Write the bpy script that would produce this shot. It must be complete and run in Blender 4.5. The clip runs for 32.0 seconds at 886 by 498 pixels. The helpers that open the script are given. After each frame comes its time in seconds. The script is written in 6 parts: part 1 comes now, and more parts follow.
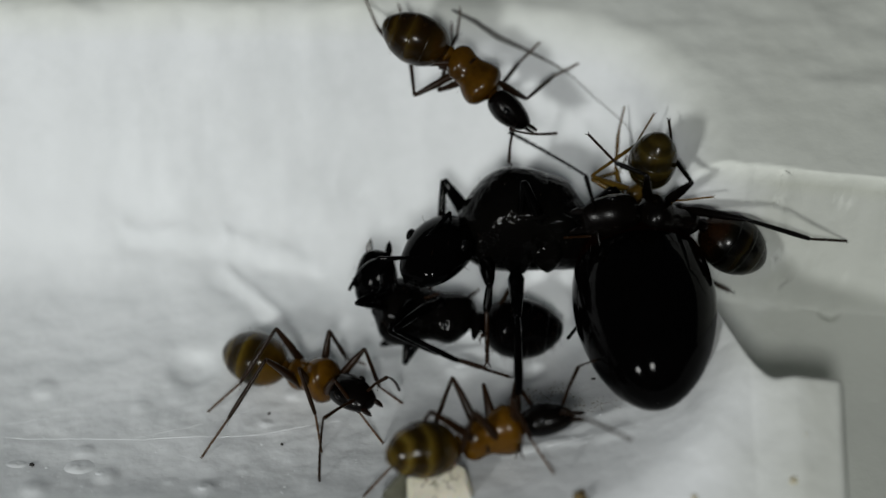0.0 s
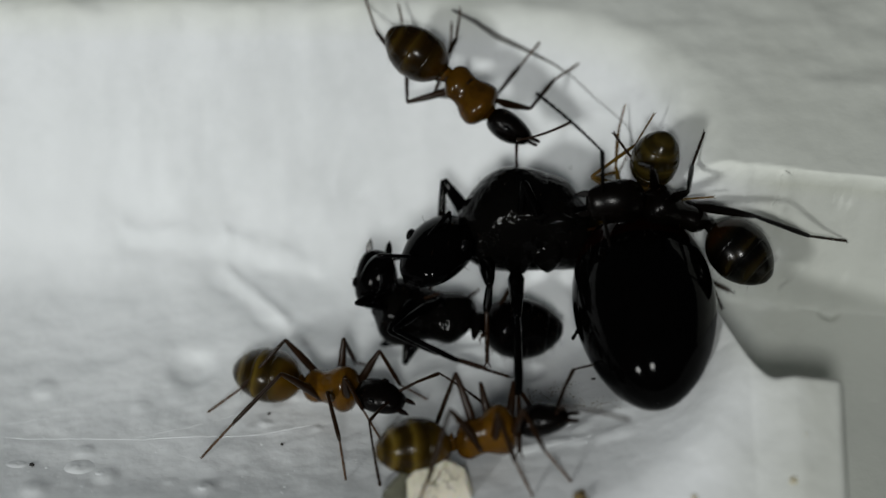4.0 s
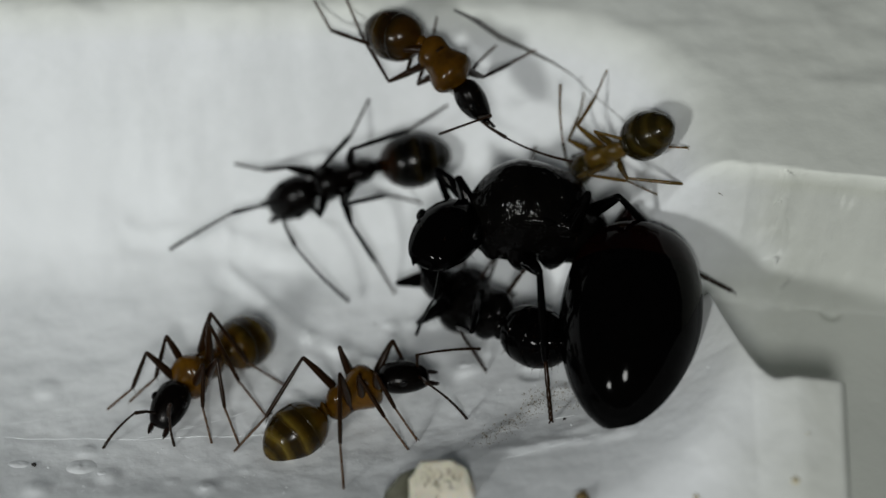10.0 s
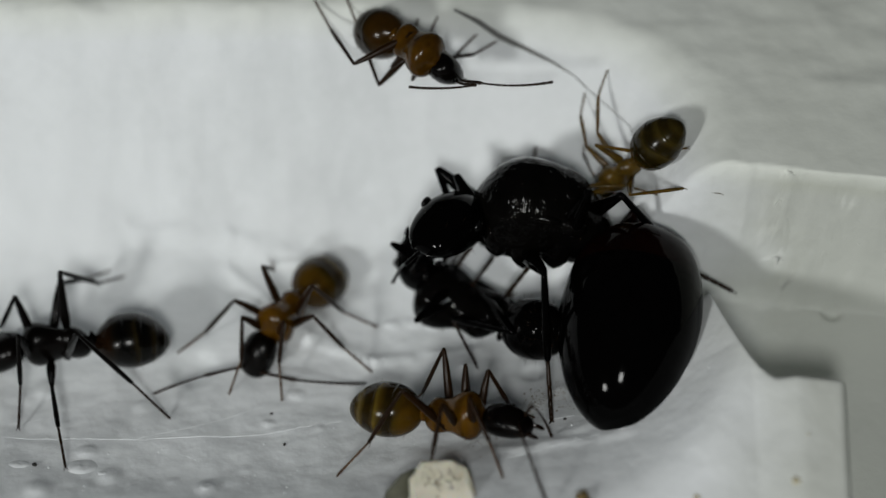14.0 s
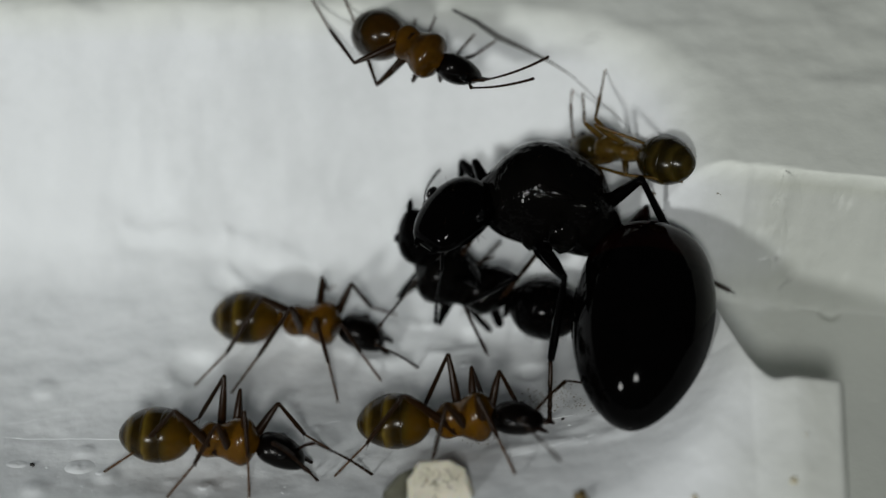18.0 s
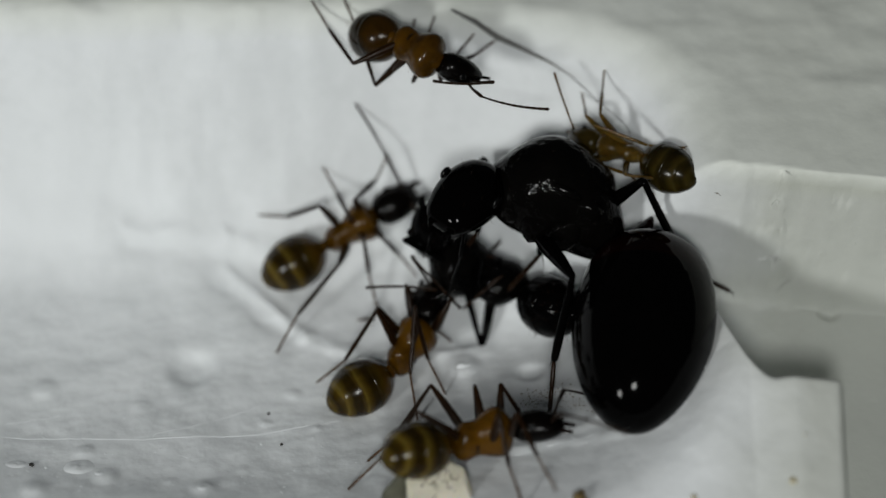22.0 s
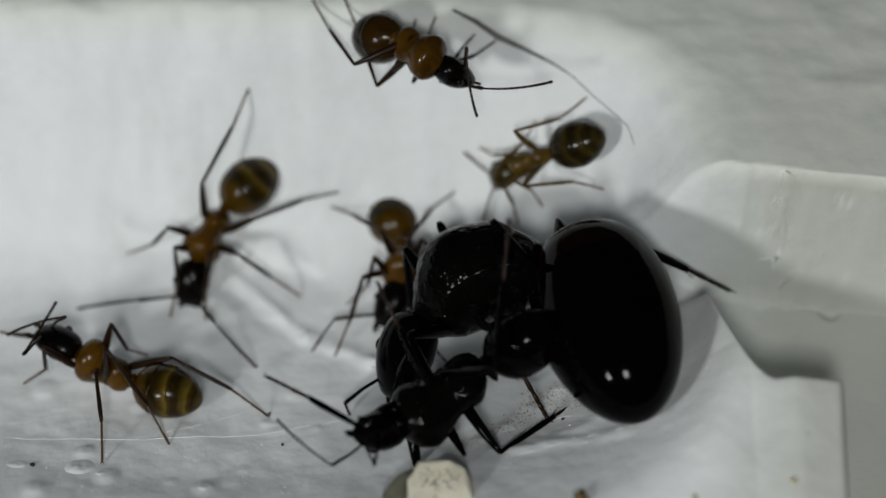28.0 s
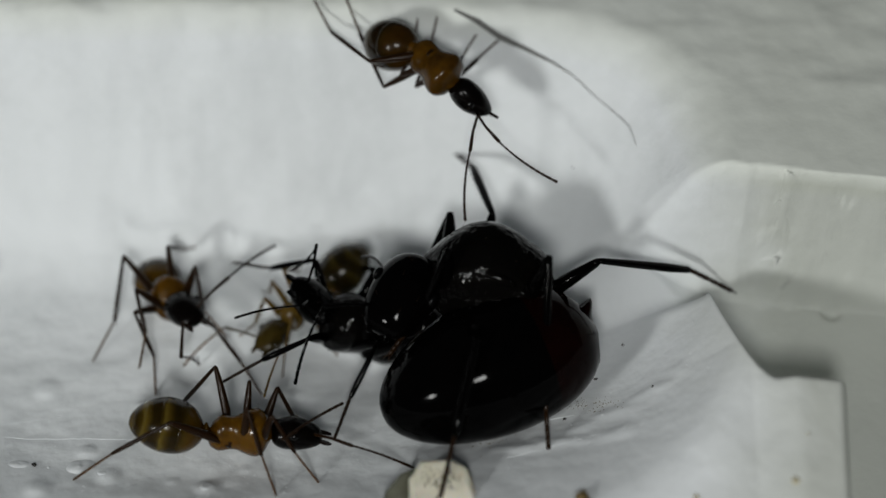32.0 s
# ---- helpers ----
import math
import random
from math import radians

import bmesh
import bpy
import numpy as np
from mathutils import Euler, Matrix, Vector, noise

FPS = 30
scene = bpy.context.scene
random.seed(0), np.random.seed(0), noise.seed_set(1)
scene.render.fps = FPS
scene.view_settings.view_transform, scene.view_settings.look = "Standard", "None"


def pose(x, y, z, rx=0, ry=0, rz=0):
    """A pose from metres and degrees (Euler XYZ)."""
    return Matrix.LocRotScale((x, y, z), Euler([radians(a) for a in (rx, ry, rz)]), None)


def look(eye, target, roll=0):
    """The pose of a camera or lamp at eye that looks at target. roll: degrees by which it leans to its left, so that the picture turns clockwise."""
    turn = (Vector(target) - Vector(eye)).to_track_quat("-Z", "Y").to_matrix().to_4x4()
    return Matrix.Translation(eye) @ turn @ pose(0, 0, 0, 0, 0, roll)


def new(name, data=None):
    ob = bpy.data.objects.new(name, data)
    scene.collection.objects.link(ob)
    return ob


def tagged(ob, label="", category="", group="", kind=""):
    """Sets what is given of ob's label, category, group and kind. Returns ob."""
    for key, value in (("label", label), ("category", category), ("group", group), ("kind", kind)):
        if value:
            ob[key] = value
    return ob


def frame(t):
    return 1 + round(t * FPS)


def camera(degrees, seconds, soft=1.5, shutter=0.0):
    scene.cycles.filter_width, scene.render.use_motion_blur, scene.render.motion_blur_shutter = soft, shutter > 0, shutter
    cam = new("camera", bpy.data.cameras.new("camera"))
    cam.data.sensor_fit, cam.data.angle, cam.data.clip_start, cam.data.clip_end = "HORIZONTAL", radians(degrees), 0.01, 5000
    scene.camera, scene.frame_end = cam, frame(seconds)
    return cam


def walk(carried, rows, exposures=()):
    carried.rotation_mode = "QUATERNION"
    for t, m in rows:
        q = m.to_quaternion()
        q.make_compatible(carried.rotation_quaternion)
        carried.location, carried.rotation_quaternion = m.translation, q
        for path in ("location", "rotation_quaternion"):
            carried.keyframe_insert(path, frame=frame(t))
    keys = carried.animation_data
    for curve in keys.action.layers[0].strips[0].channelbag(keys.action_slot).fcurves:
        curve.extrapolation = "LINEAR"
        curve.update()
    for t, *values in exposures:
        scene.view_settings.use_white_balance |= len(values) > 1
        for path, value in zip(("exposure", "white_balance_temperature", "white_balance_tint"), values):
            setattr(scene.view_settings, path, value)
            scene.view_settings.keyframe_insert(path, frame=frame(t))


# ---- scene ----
MM = 0.001          # the place is a few centimetres across: everything below is written in millimetres


def mm(x, y, z, rx=0, ry=0, rz=0):
    return pose(x * MM, y * MM, z * MM, rx, ry, rz)


# ---- camera ----
cam = camera(22.75, 32.0, soft=1.5)
cam.data.dof.use_dof = True
cam.data.dof.focus_distance = 0.0862
cam.data.dof.aperture_fstop = 26.0
EYE = Vector((0.0, -58.488, 74.861)) * MM


def view(pan):
    """The fixed viewpoint, panned by a hair's breadth in degrees as the stand gives way."""
    return look(EYE, (0, 0, 0)) @ pose(0, 0, 0, 0, pan, 0)


walk(cam, [(0, view(0.0)), (7, view(0.0)), (8.5, view(0.03)), (10, view(0.052)), (12, view(0.062)), (14.5, view(0.065)),
           (17, view(0.02)), (19, view(0.004)), (21, view(-0.012)), (23.5, view(-0.006)), (28, view(0.012)), (30, view(0.03)), (32, view(0.055))])

# ---- light: two small lamps low beside the lens, and the dim room ----
world = bpy.data.worlds.new("room")
scene.world = world
world.use_nodes = True
world.node_tree.nodes["Background"].inputs[0].default_value = (0.80, 0.9, 1.0, 1)
world.node_tree.nodes["Background"].inputs[1].default_value = 0.030


def lamp(name, x, y, z, watts, size):
    data = bpy.data.lights.new(name, "AREA")
    data.shape, data.size, data.energy, data.color = "DISK", size * MM, watts, (0.985, 1.0, 0.975)
    ob = new(name, data)
    ob.matrix_world = look(Vector((x, y, z)) * MM, Vector((0, -3, 2)) * MM)
    return tagged(ob, kind="structure")


lamp("lamp_left", -84, -112, 80, 0.084, 21)
lamp("lamp_right", -4, -109, 116, 0.084, 21)
scene.view_settings.exposure = 0.0


# ---- materials ----
def material(name, color, rough=0.5, metal=0.0, coat=0.0, sub=0.0, spec=0.5):
    m = bpy.data.materials.new(name)
    m.use_nodes = True
    p = m.node_tree.nodes["Principled BSDF"]
    p.inputs["Base Color"].default_value = (*color, 1)
    p.inputs["Roughness"].default_value = rough
    p.inputs["Metallic"].default_value = metal
    p.inputs["Coat Weight"].default_value = coat
    p.inputs["Coat Roughness"].default_value = 0.12
    p.inputs["Specular IOR Level"].default_value = spec
    if sub:
        p.inputs["Subsurface Weight"].default_value = sub
        p.inputs["Subsurface Radius"].default_value = (1.0, 0.5, 0.2)
        p.inputs["Subsurface Scale"].default_value = 0.0004
    return m


def add(m, kind, **inputs):
    n = m.node_tree.nodes.new(kind)
    for key, value in inputs.items():
        n.inputs[key.replace("_", " ")].default_value = value
    return n


def join(m, a, out, b, inp):
    m.node_tree.links.new(a.outputs[out], b.inputs[inp])


def grained(name, dark, light, scale, rough, bump, fine=6.0, coat=0.0, sub=0.0, spec=0.5):
    """A surface that varies between two colours at two scales, with fine relief."""
    m = material(name, light, rough, 0.0, coat, sub, spec)
    p = m.node_tree.nodes["Principled BSDF"]
    co = add(m, "ShaderNodeTexCoord")
    big = add(m, "ShaderNodeTexNoise", Scale=scale, Detail=6.0, Roughness=0.6)
    small = add(m, "ShaderNodeTexNoise", Scale=scale * fine, Detail=4.0)
    mix = add(m, "ShaderNodeMath", Value=0.5)
    mix.operation = "MULTIPLY_ADD"
    ramp = add(m, "ShaderNodeValToRGB")
    ramp.color_ramp.elements[0].position, ramp.color_ramp.elements[1].position = 0.35, 0.75
    ramp.color_ramp.elements[0].color, ramp.color_ramp.elements[1].color = (*dark, 1), (*light, 1)
    bm = add(m, "ShaderNodeBump", Strength=bump, Distance=0.00004)
    for n in (big, small):
        join(m, co, "Object", n, "Vector")
    join(m, small, 0, mix, 0)
    mix.inputs[1].default_value = 0.35
    join(m, big, 0, mix, 2)
    join(m, mix, 0, ramp, 0)
    join(m, ramp, 0, p, "Base Color")
    join(m, small, 0, bm, "Height")
    join(m, bm, 0, p, "Normal")
    return m


PLASTER = grained("white_plaster", (0.735, 0.762, 0.772), (0.825, 0.85, 0.865), 150, 0.75, 0.9, 12, spec=0.25)


def yellow_top(m, low, high):
    """The cut top face of the block is yellower and smoother than the cast hollow."""
    p = m.node_tree.nodes["Principled BSDF"]
    ramp = p.inputs["Base Color"].links[0].from_node
    geo = add(m, "ShaderNodeNewGeometry")
    xyz = add(m, "ShaderNodeSeparateXYZ")
    span = add(m, "ShaderNodeMapRange")
    span.inputs["From Min"].default_value, span.inputs["From Max"].default_value = low, high
    mix = add(m, "ShaderNodeMix")
    mix.data_type, mix.blend_type = "RGBA", "MULTIPLY"
    mix.inputs[7].default_value = (0.95, 0.955, 0.86, 1)
    join(m, geo, "Position", xyz, 0)
    join(m, xyz, "Z", span, "Value")
    join(m, span, 0, mix, 0)
    join(m, ramp, 0, mix, 6)
    join(m, mix, 2, p, "Base Color")
    even = add(m, "ShaderNodeMapRange")
    even.inputs["From Min"].default_value, even.inputs["From Max"].default_value = low, high
    even.inputs["To Min"].default_value, even.inputs["To Max"].default_value = 1.0, 0.25
    join(m, xyz, "Z", even, "Value")
    join(m, even, 0, p.inputs["Normal"].links[0].from_node, "Strength")


yellow_top(PLASTER, 0.0082, 0.0099)


def yellow_shaded_passage(m):
    """Side passage plaster: yellowish, with shade put into its colour, in a ragged patch."""
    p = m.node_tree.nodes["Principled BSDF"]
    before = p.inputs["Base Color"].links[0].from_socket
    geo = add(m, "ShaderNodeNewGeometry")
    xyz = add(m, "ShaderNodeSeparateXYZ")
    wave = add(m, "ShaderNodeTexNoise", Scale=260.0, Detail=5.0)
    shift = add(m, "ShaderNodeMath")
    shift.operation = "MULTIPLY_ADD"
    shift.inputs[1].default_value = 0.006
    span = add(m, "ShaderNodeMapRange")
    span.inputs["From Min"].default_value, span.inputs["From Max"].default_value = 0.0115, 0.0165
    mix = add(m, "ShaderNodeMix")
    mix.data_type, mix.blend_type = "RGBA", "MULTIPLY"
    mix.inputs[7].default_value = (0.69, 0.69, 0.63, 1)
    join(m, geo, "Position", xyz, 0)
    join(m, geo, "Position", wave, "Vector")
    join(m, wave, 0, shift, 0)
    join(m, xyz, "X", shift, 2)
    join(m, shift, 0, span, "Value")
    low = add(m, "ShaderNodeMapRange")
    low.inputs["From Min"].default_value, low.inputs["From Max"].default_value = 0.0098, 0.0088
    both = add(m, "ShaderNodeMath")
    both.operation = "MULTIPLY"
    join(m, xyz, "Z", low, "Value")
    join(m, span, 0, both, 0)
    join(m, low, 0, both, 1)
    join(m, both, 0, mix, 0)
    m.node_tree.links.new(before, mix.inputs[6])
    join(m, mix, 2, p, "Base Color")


yellow_shaded_passage(PLASTER)
BLACK = grained("black_chitin", (0.0004, 0.0004, 0.0004), (0.0009, 0.0008, 0.0008), 900, 0.07, 0.05, 5, spec=0.05)
BLACK_RED = grained("dark_red_chitin", (0.0006, 0.0004, 0.0004), (0.0045, 0.0010, 0.0007), 500, 0.10, 0.06, 5, spec=0.05)
HEAD = grained("dark_brown_chitin", (0.0006, 0.0005, 0.0004), (0.0018, 0.0012, 0.0009), 1500, 0.24, 0.14, 6, spec=0.12)
AMBER = grained("orange_brown_chitin", (0.011, 0.0045, 0.0005), (0.082, 0.036, 0.002), 600, 0.22, 0.1, 6, coat=0.1, sub=0.2, spec=0.16)
LEG = grained("brown_leg_chitin", (0.003, 0.0014, 0.0006), (0.014, 0.0055, 0.0013), 700, 0.3, 0.1, 6, spec=0.15)
FOOT = grained("pale_foot_chitin", (0.018, 0.008, 0.0026), (0.07, 0.032, 0.009), 1500, 0.35, 0.1, 6, spec=0.3)
JAW = grained("dark_jaw_chitin", (0.0015, 0.0009, 0.0006), (0.009, 0.004, 0.002), 1800, 0.2, 0.1, 6, spec=0.3)
RUSTY = grained("rust_brown_chitin", (0.010, 0.0042, 0.0005), (0.062, 0.027, 0.0016), 600, 0.22, 0.1, 6, coat=0.1, sub=0.2, spec=0.16)
PALE = grained("pale_yellow_chitin", (0.022, 0.0125, 0.0016), (0.088, 0.052, 0.008), 1300, 0.25, 0.1, 6, coat=0.1, sub=0.3, spec=0.2)
PALE_DARK = grained("olive_brown_chitin", (0.006, 0.004, 0.001), (0.036, 0.024, 0.004), 1100, 0.18, 0.08, 6, coat=0.15, sub=0.2, spec=0.2)
SCULPTED = grained("pitted_black_chitin", (0.0008, 0.0007, 0.0006), (0.002, 0.0018, 0.0016), 620, 0.09, 3.2, 1.5, spec=0.075)
SCULPTED.node_tree.nodes["Bump"].inputs["Distance"].default_value = 0.00007


def banded(name, length, dark, mid, pale, amber):
    """Gaster plates: blotchy brown, each with a soft yellow rear edge, amber at the waist."""
    m = grained(name, (0.2, 0.2, 0.2), (1, 1, 1), 500, 0.2, 0.06, 6, coat=0.03, sub=0.2, spec=0.16)
    p = m.node_tree.nodes["Principled BSDF"]
    blotch = p.inputs["Base Color"].links[0].from_node
    co = add(m, "ShaderNodeTexCoord")
    xyz = add(m, "ShaderNodeSeparateXYZ")
    wave = add(m, "ShaderNodeTexNoise", Scale=520.0, Detail=4.0)
    shift = add(m, "ShaderNodeMath")
    shift.operation = "MULTIPLY_ADD"
    shift.inputs[1].default_value = 0.0007
    span = add(m, "ShaderNodeMapRange")
    span.inputs["From Min"].default_value, span.inputs["From Max"].default_value = 0.00035, 0.00035 - length * MM
    tan = tuple((a + b) * 0.5 for a, b in zip(mid, pale))
    ramp = add(m, "ShaderNodeValToRGB")
    stops = ((0.0, amber), (0.2, amber), (0.27, mid), (0.34, dark), (0.43, dark), (0.49, mid), (0.525, tan), (0.545, pale), (0.56, pale), (0.58, mid), (0.63, dark), (0.71, dark),
             (0.765, tan), (0.79, pale), (0.81, pale), (0.83, mid), (0.89, dark), (0.94, tan), (1.0, mid))
    els = ramp.color_ramp.elements
    els[0].position, els[0].color = stops[0][0], (*stops[0][1], 1)
    els[1].position, els[1].color = stops[-1][0], (*stops[-1][1], 1)
    for at, c in stops[1:-1]:
        els.new(at).color = (*c, 1)
    mix = add(m, "ShaderNodeMix")
    mix.data_type, mix.blend_type = "RGBA", "MULTIPLY"
    mix.inputs[0].default_value = 0.75
    join(m, co, "Object", xyz, 0)
    join(m, co, "Object", wave, "Vector")
    join(m, wave, 0, shift, 0)
    join(m, xyz, "X", shift, 2)
    join(m, shift, 0, span, "Value")
    join(m, span, 0, ramp, 0)
    join(m, ramp, 0, mix, 6)
    join(m, blotch, 0, mix, 7)
    join(m, mix, 2, p, "Base Color")
    return m


OLIVE, TAN, YELLOW, RUST = (0.018, 0.0105, 0.0012), (0.046, 0.0275, 0.0028), (0.105, 0.072, 0.0105), (0.062, 0.031, 0.0022)
STRIPED = banded("banded_brown_gaster", 3.1, OLIVE, TAN, YELLOW, RUST)
STRIPED_DARK = banded("dark_banded_gaster", 3.0, (0.010, 0.0052, 0.0008), (0.021, 0.0112, 0.0014), (0.036, 0.022, 0.003), (0.03, 0.0135, 0.0014))
STRIPED_PALE = banded("pale_banded_gaster", 2.72, (0.013, 0.009, 0.0016), (0.023, 0.016, 0.0028), (0.038, 0.027, 0.005), (0.06, 0.034, 0.006))
STRIPED_BLACK = banded("blackish_gaster", 3.06, (0.0012, 0.001, 0.0006), (0.004, 0.003, 0.0012), (0.014, 0.010, 0.003), (0.01, 0.004, 0.001))
EYE_BLACK = material("eye_facets", (0.002, 0.002, 0.002), 0.22, spec=0.3)
CRUST = grained("brown_crumb", (0.03, 0.018, 0.003), (0.15, 0.098, 0.02), 1600, 0.6, 0.6, 4)
PALE_CRUMB = grained("pale_crumb", (0.34, 0.29, 0.17), (0.55, 0.50, 0.34), 1600, 0.6, 0.4, 4)
CREAM = grained("cream_food", (0.46, 0.43, 0.33), (0.72, 0.69, 0.57), 300, 0.55, 0.5, 6, sub=0.2)
MOULD = grained("dark_mould", (0.022, 0.015, 0.005), (0.085, 0.055, 0.017), 2500, 0.8, 0.4, 4)
# dark tone for the food's left face: its shade as colour
SHADED_FOOD = grained("dried_food", (0.05, 0.05, 0.035), (0.13, 0.13, 0.095), 700, 0.5, 0.4, 5)
DUST = grained("brown_dust", (0.05, 0.035, 0.014), (0.16, 0.115, 0.05), 2500, 0.8, 0.4, 4)
GRIT = grained("black_grit", (0.004, 0.004, 0.004), (0.02, 0.017, 0.014), 2500, 0.5, 0.4, 4)
# grey of the rim strand that stands for a reflection
REFLECTION_GREY = grained("grey_fibre", (0.05, 0.05, 0.05), (0.16, 0.16, 0.15), 700, 0.6, 0.2, 5)


# ---- mesh helpers ----
def link(name, mesh, parent=None, label=""):
    ob = new(name, mesh)
    if parent is not None:
        ob.parent = parent
    if label:
        ob["label"] = label
    return ob


def finish(name, bm, materials, smooth=True):
    """A bmesh in millimetres becomes a mesh in metres."""
    bmesh.ops.scale(bm, vec=(MM, MM, MM), verts=bm.verts)
    bmesh.ops.recalc_face_normals(bm, faces=bm.faces)
    mesh = bpy.data.meshes.new(name)
    bm.to_mesh(mesh)
    bm.free()
    for m in materials:
        mesh.materials.append(m)
    if smooth:
        mesh.shade_smooth()
    return mesh


def part(name, bm, mat, parent, label=""):
    return link(name, finish(name, bm, [mat]), parent, label)


def smooth_rings(rings, steps=3):
    """More rings between the given ones, on a soft curve."""
    out = []
    n = len(rings)
    for i in range(n - 1):
        p0, p1, p2, p3 = rings[max(i - 1, 0)], rings[i], rings[i + 1], rings[min(i + 2, n - 1)]
        for k in range(steps):
            u = k / steps
            out.append(tuple(max(0.5 * (2 * b + (c - a) * u + (2 * a - 5 * b + 4 * c - d) * u * u + (3 * b - a - 3 * c + d) * u ** 3), 0.0) if j in (1, 2) else
                             0.5 * (2 * b + (c - a) * u + (2 * a - 5 * b + 4 * c - d) * u * u + (3 * b - a - 3 * c + d) * u ** 3)
                             for j, (a, b, c, d) in enumerate(zip(p0, p1, p2, p3))))
    out.append(rings[-1])
    return out


def loft(bm, rings, sides=18, caps=True, slot=0, offset=(0, 0, 0)):
    """A body along x: rings of (x, half width, half height, rise)."""
    ox, oy, oz = offset
    loops = []
    for x, w, h, r in rings:
        loops.append([bm.verts.new((ox + x, oy + w * math.cos(2 * math.pi * k / sides), oz + r + h * math.sin(2 * math.pi * k / sides))) for k in range(sides)])
    for a, b in zip(loops, loops[1:]):
        for k in range(sides):
            bm.faces.new((a[k], a[(k + 1) % sides], b[(k + 1) % sides], b[k])).material_index = slot
    if caps:
        for loop in (loops[0], loops[-1]):
            bm.faces.new(loop).material_index = slot
    return loops


def tube(bm, points, radii, sides=8):
    """A tapering tube along points."""
    loops = []
    for i, p in enumerate(points):
        d = (Vector(points[min(i + 1, len(points) - 1)]) - Vector(points[max(i - 1, 0)])).normalized()
        side = d.cross(Vector((0, 0.3, 1))).normalized()
        up = side.cross(d)
        loops.append([bm.verts.new(Vector(p) + (side * math.cos(2 * math.pi * k / sides) + up * math.sin(2 * math.pi * k / sides)) * radii[i]) for k in range(sides)])
    for a, b in zip(loops, loops[1:]):
        for k in range(sides):
            bm.faces.new((a[k], a[(k + 1) % sides], b[(k + 1) % sides], b[k]))
    bm.faces.new(loops[0])
    bm.faces.new(loops[-1])


def hairs(bm, rng, count, place, length, radius=0.012, slot=0):
    """Fine standing hairs: place(rng) gives a point and its outward direction."""
    for _ in range(count):
        p, n = place(rng)
        n = (Vector(n) + Vector((rng.uniform(-.4, .4) - .2, rng.uniform(-.4, .4), rng.uniform(-.4, .4)))).normalized()
        a = n.orthogonal().normalized() * radius
        b = n.cross(a)
        tip = bm.verts.new(Vector(p) + n * length * rng.uniform(0.6, 1.2))
        base = [bm.verts.new(Vector(p) - n * 0.03 + a * math.cos(q) + b * math.sin(q)) for q in (0, 2.1, 4.2)]
        for k in range(3):
            bm.faces.new((base[k], base[(k + 1) % 3], tip)).material_index = slot


# ---- the plaster block ----
TOP = 10.0          # top face of the plaster block above the chamber floor, mm; it dips towards the viewer
TUNNEL = 2.0        # floor of the square passage


def smooth_min(a, b, k):
    h = max(k - abs(a - b), 0.0) / k
    return min(a, b) - h * h * k * 0.25


def smooth_max(a, b, k):
    return -smooth_min(-a, -b, k)


def chamber(x, y):
    """Height of the round-bottomed chamber, a trough with a round end."""
    f = min(max((y + 5.5) / 2.0, 0.0), 1.0)
    u = max(x + 3.5, 0.0) / (16.3 - 2.4 * f * f * (3 - 2 * f)) if x > -3.5 else max(-3.5 - 40.0 - x, 0.0) / 14.0
    e = min(max((2.0 - x) / 8.0, 0.0), 1.0)
    v = (y + 2.5) / 7.7 if y > -2.5 else (-2.5 - y) / (18.0 + 2.7 * e * e * (3 - 2 * e))
    k = min(max((x + 5.0) / 9.0, 0.0), 1.0)
    k *= min(max((1.0 - y) / 6.0, 0.1), 1.0)
    steep = 2.15 + 0.95 * k * k * (3 - 2 * k)      # steeper walls at the round end
    if y > -2.5:
        return 10.2 * (u ** 2.7 + v ** 2.7) ** (steep / 2.7)
    # towards the viewer the bowl opens in a long even slope
    g = min(max((-2.5 - y) / 3.0, 0.0), 1.0)
    r = min(max((x + 2.0) / 6.0, 0.0), 1.0)
    return 10.2 * (u ** (steep + (4.5 - steep) * g) + v ** (2.15 - 0.4 * r))


SEAMS = ((11.75, 2.0, 9.5, 0.05), (13.35, 6.3, 9.6, 0.045), (14.6, 2.0, 5.0, 0.05), (16.9, 5.0, 9.6, 0.03))


def seams(x, z):
    """How far the passage wall stands back at x and height z: seams and dents of the mould."""
    if not (10.5 < x < 22.0 and 0.5 < z < 11.0):
        return 0.0
    n = 0.04 * noise.noise(Vector((x * 0.7, z * 0.7, 3.0))) + 0.022 * noise.noise(Vector((x * 2.1, z * 2.1, 8.0))) + 0.007 * noise.noise(Vector((x * 4.0, z * 4.0, 4.0)))
    for sx, low, high, deep in SEAMS:
        if low < z < high:
            d = (x - sx - 0.03 * math.sin(z * 1.9)) / 0.3
            n += deep * math.exp(-d * d) - 0.6 * deep * math.exp(-(d - 2.2) ** 2)
    d = (z - 5.6 - 0.1 * math.sin(x * 3.0)) / 0.22
    if 11.5 < x < 13.3:
        n += 0.04 * math.exp(-d * d)
    for bx, bz, r, deep in ((13.2, 4.9, 0.5, -0.07), (13.75, 3.6, 0.5, -0.09), (13.2, 8.0, 0.4, -0.05), (15.6, 8.6, 0.45, -0.05), (16.4, 3.2, 0.5, 0.05)):
        d = ((x - bx) ** 2 + (z - bz) ** 2) / (r * r)
        if d < 4:
            n += deep * math.exp(-d * d)
    return n


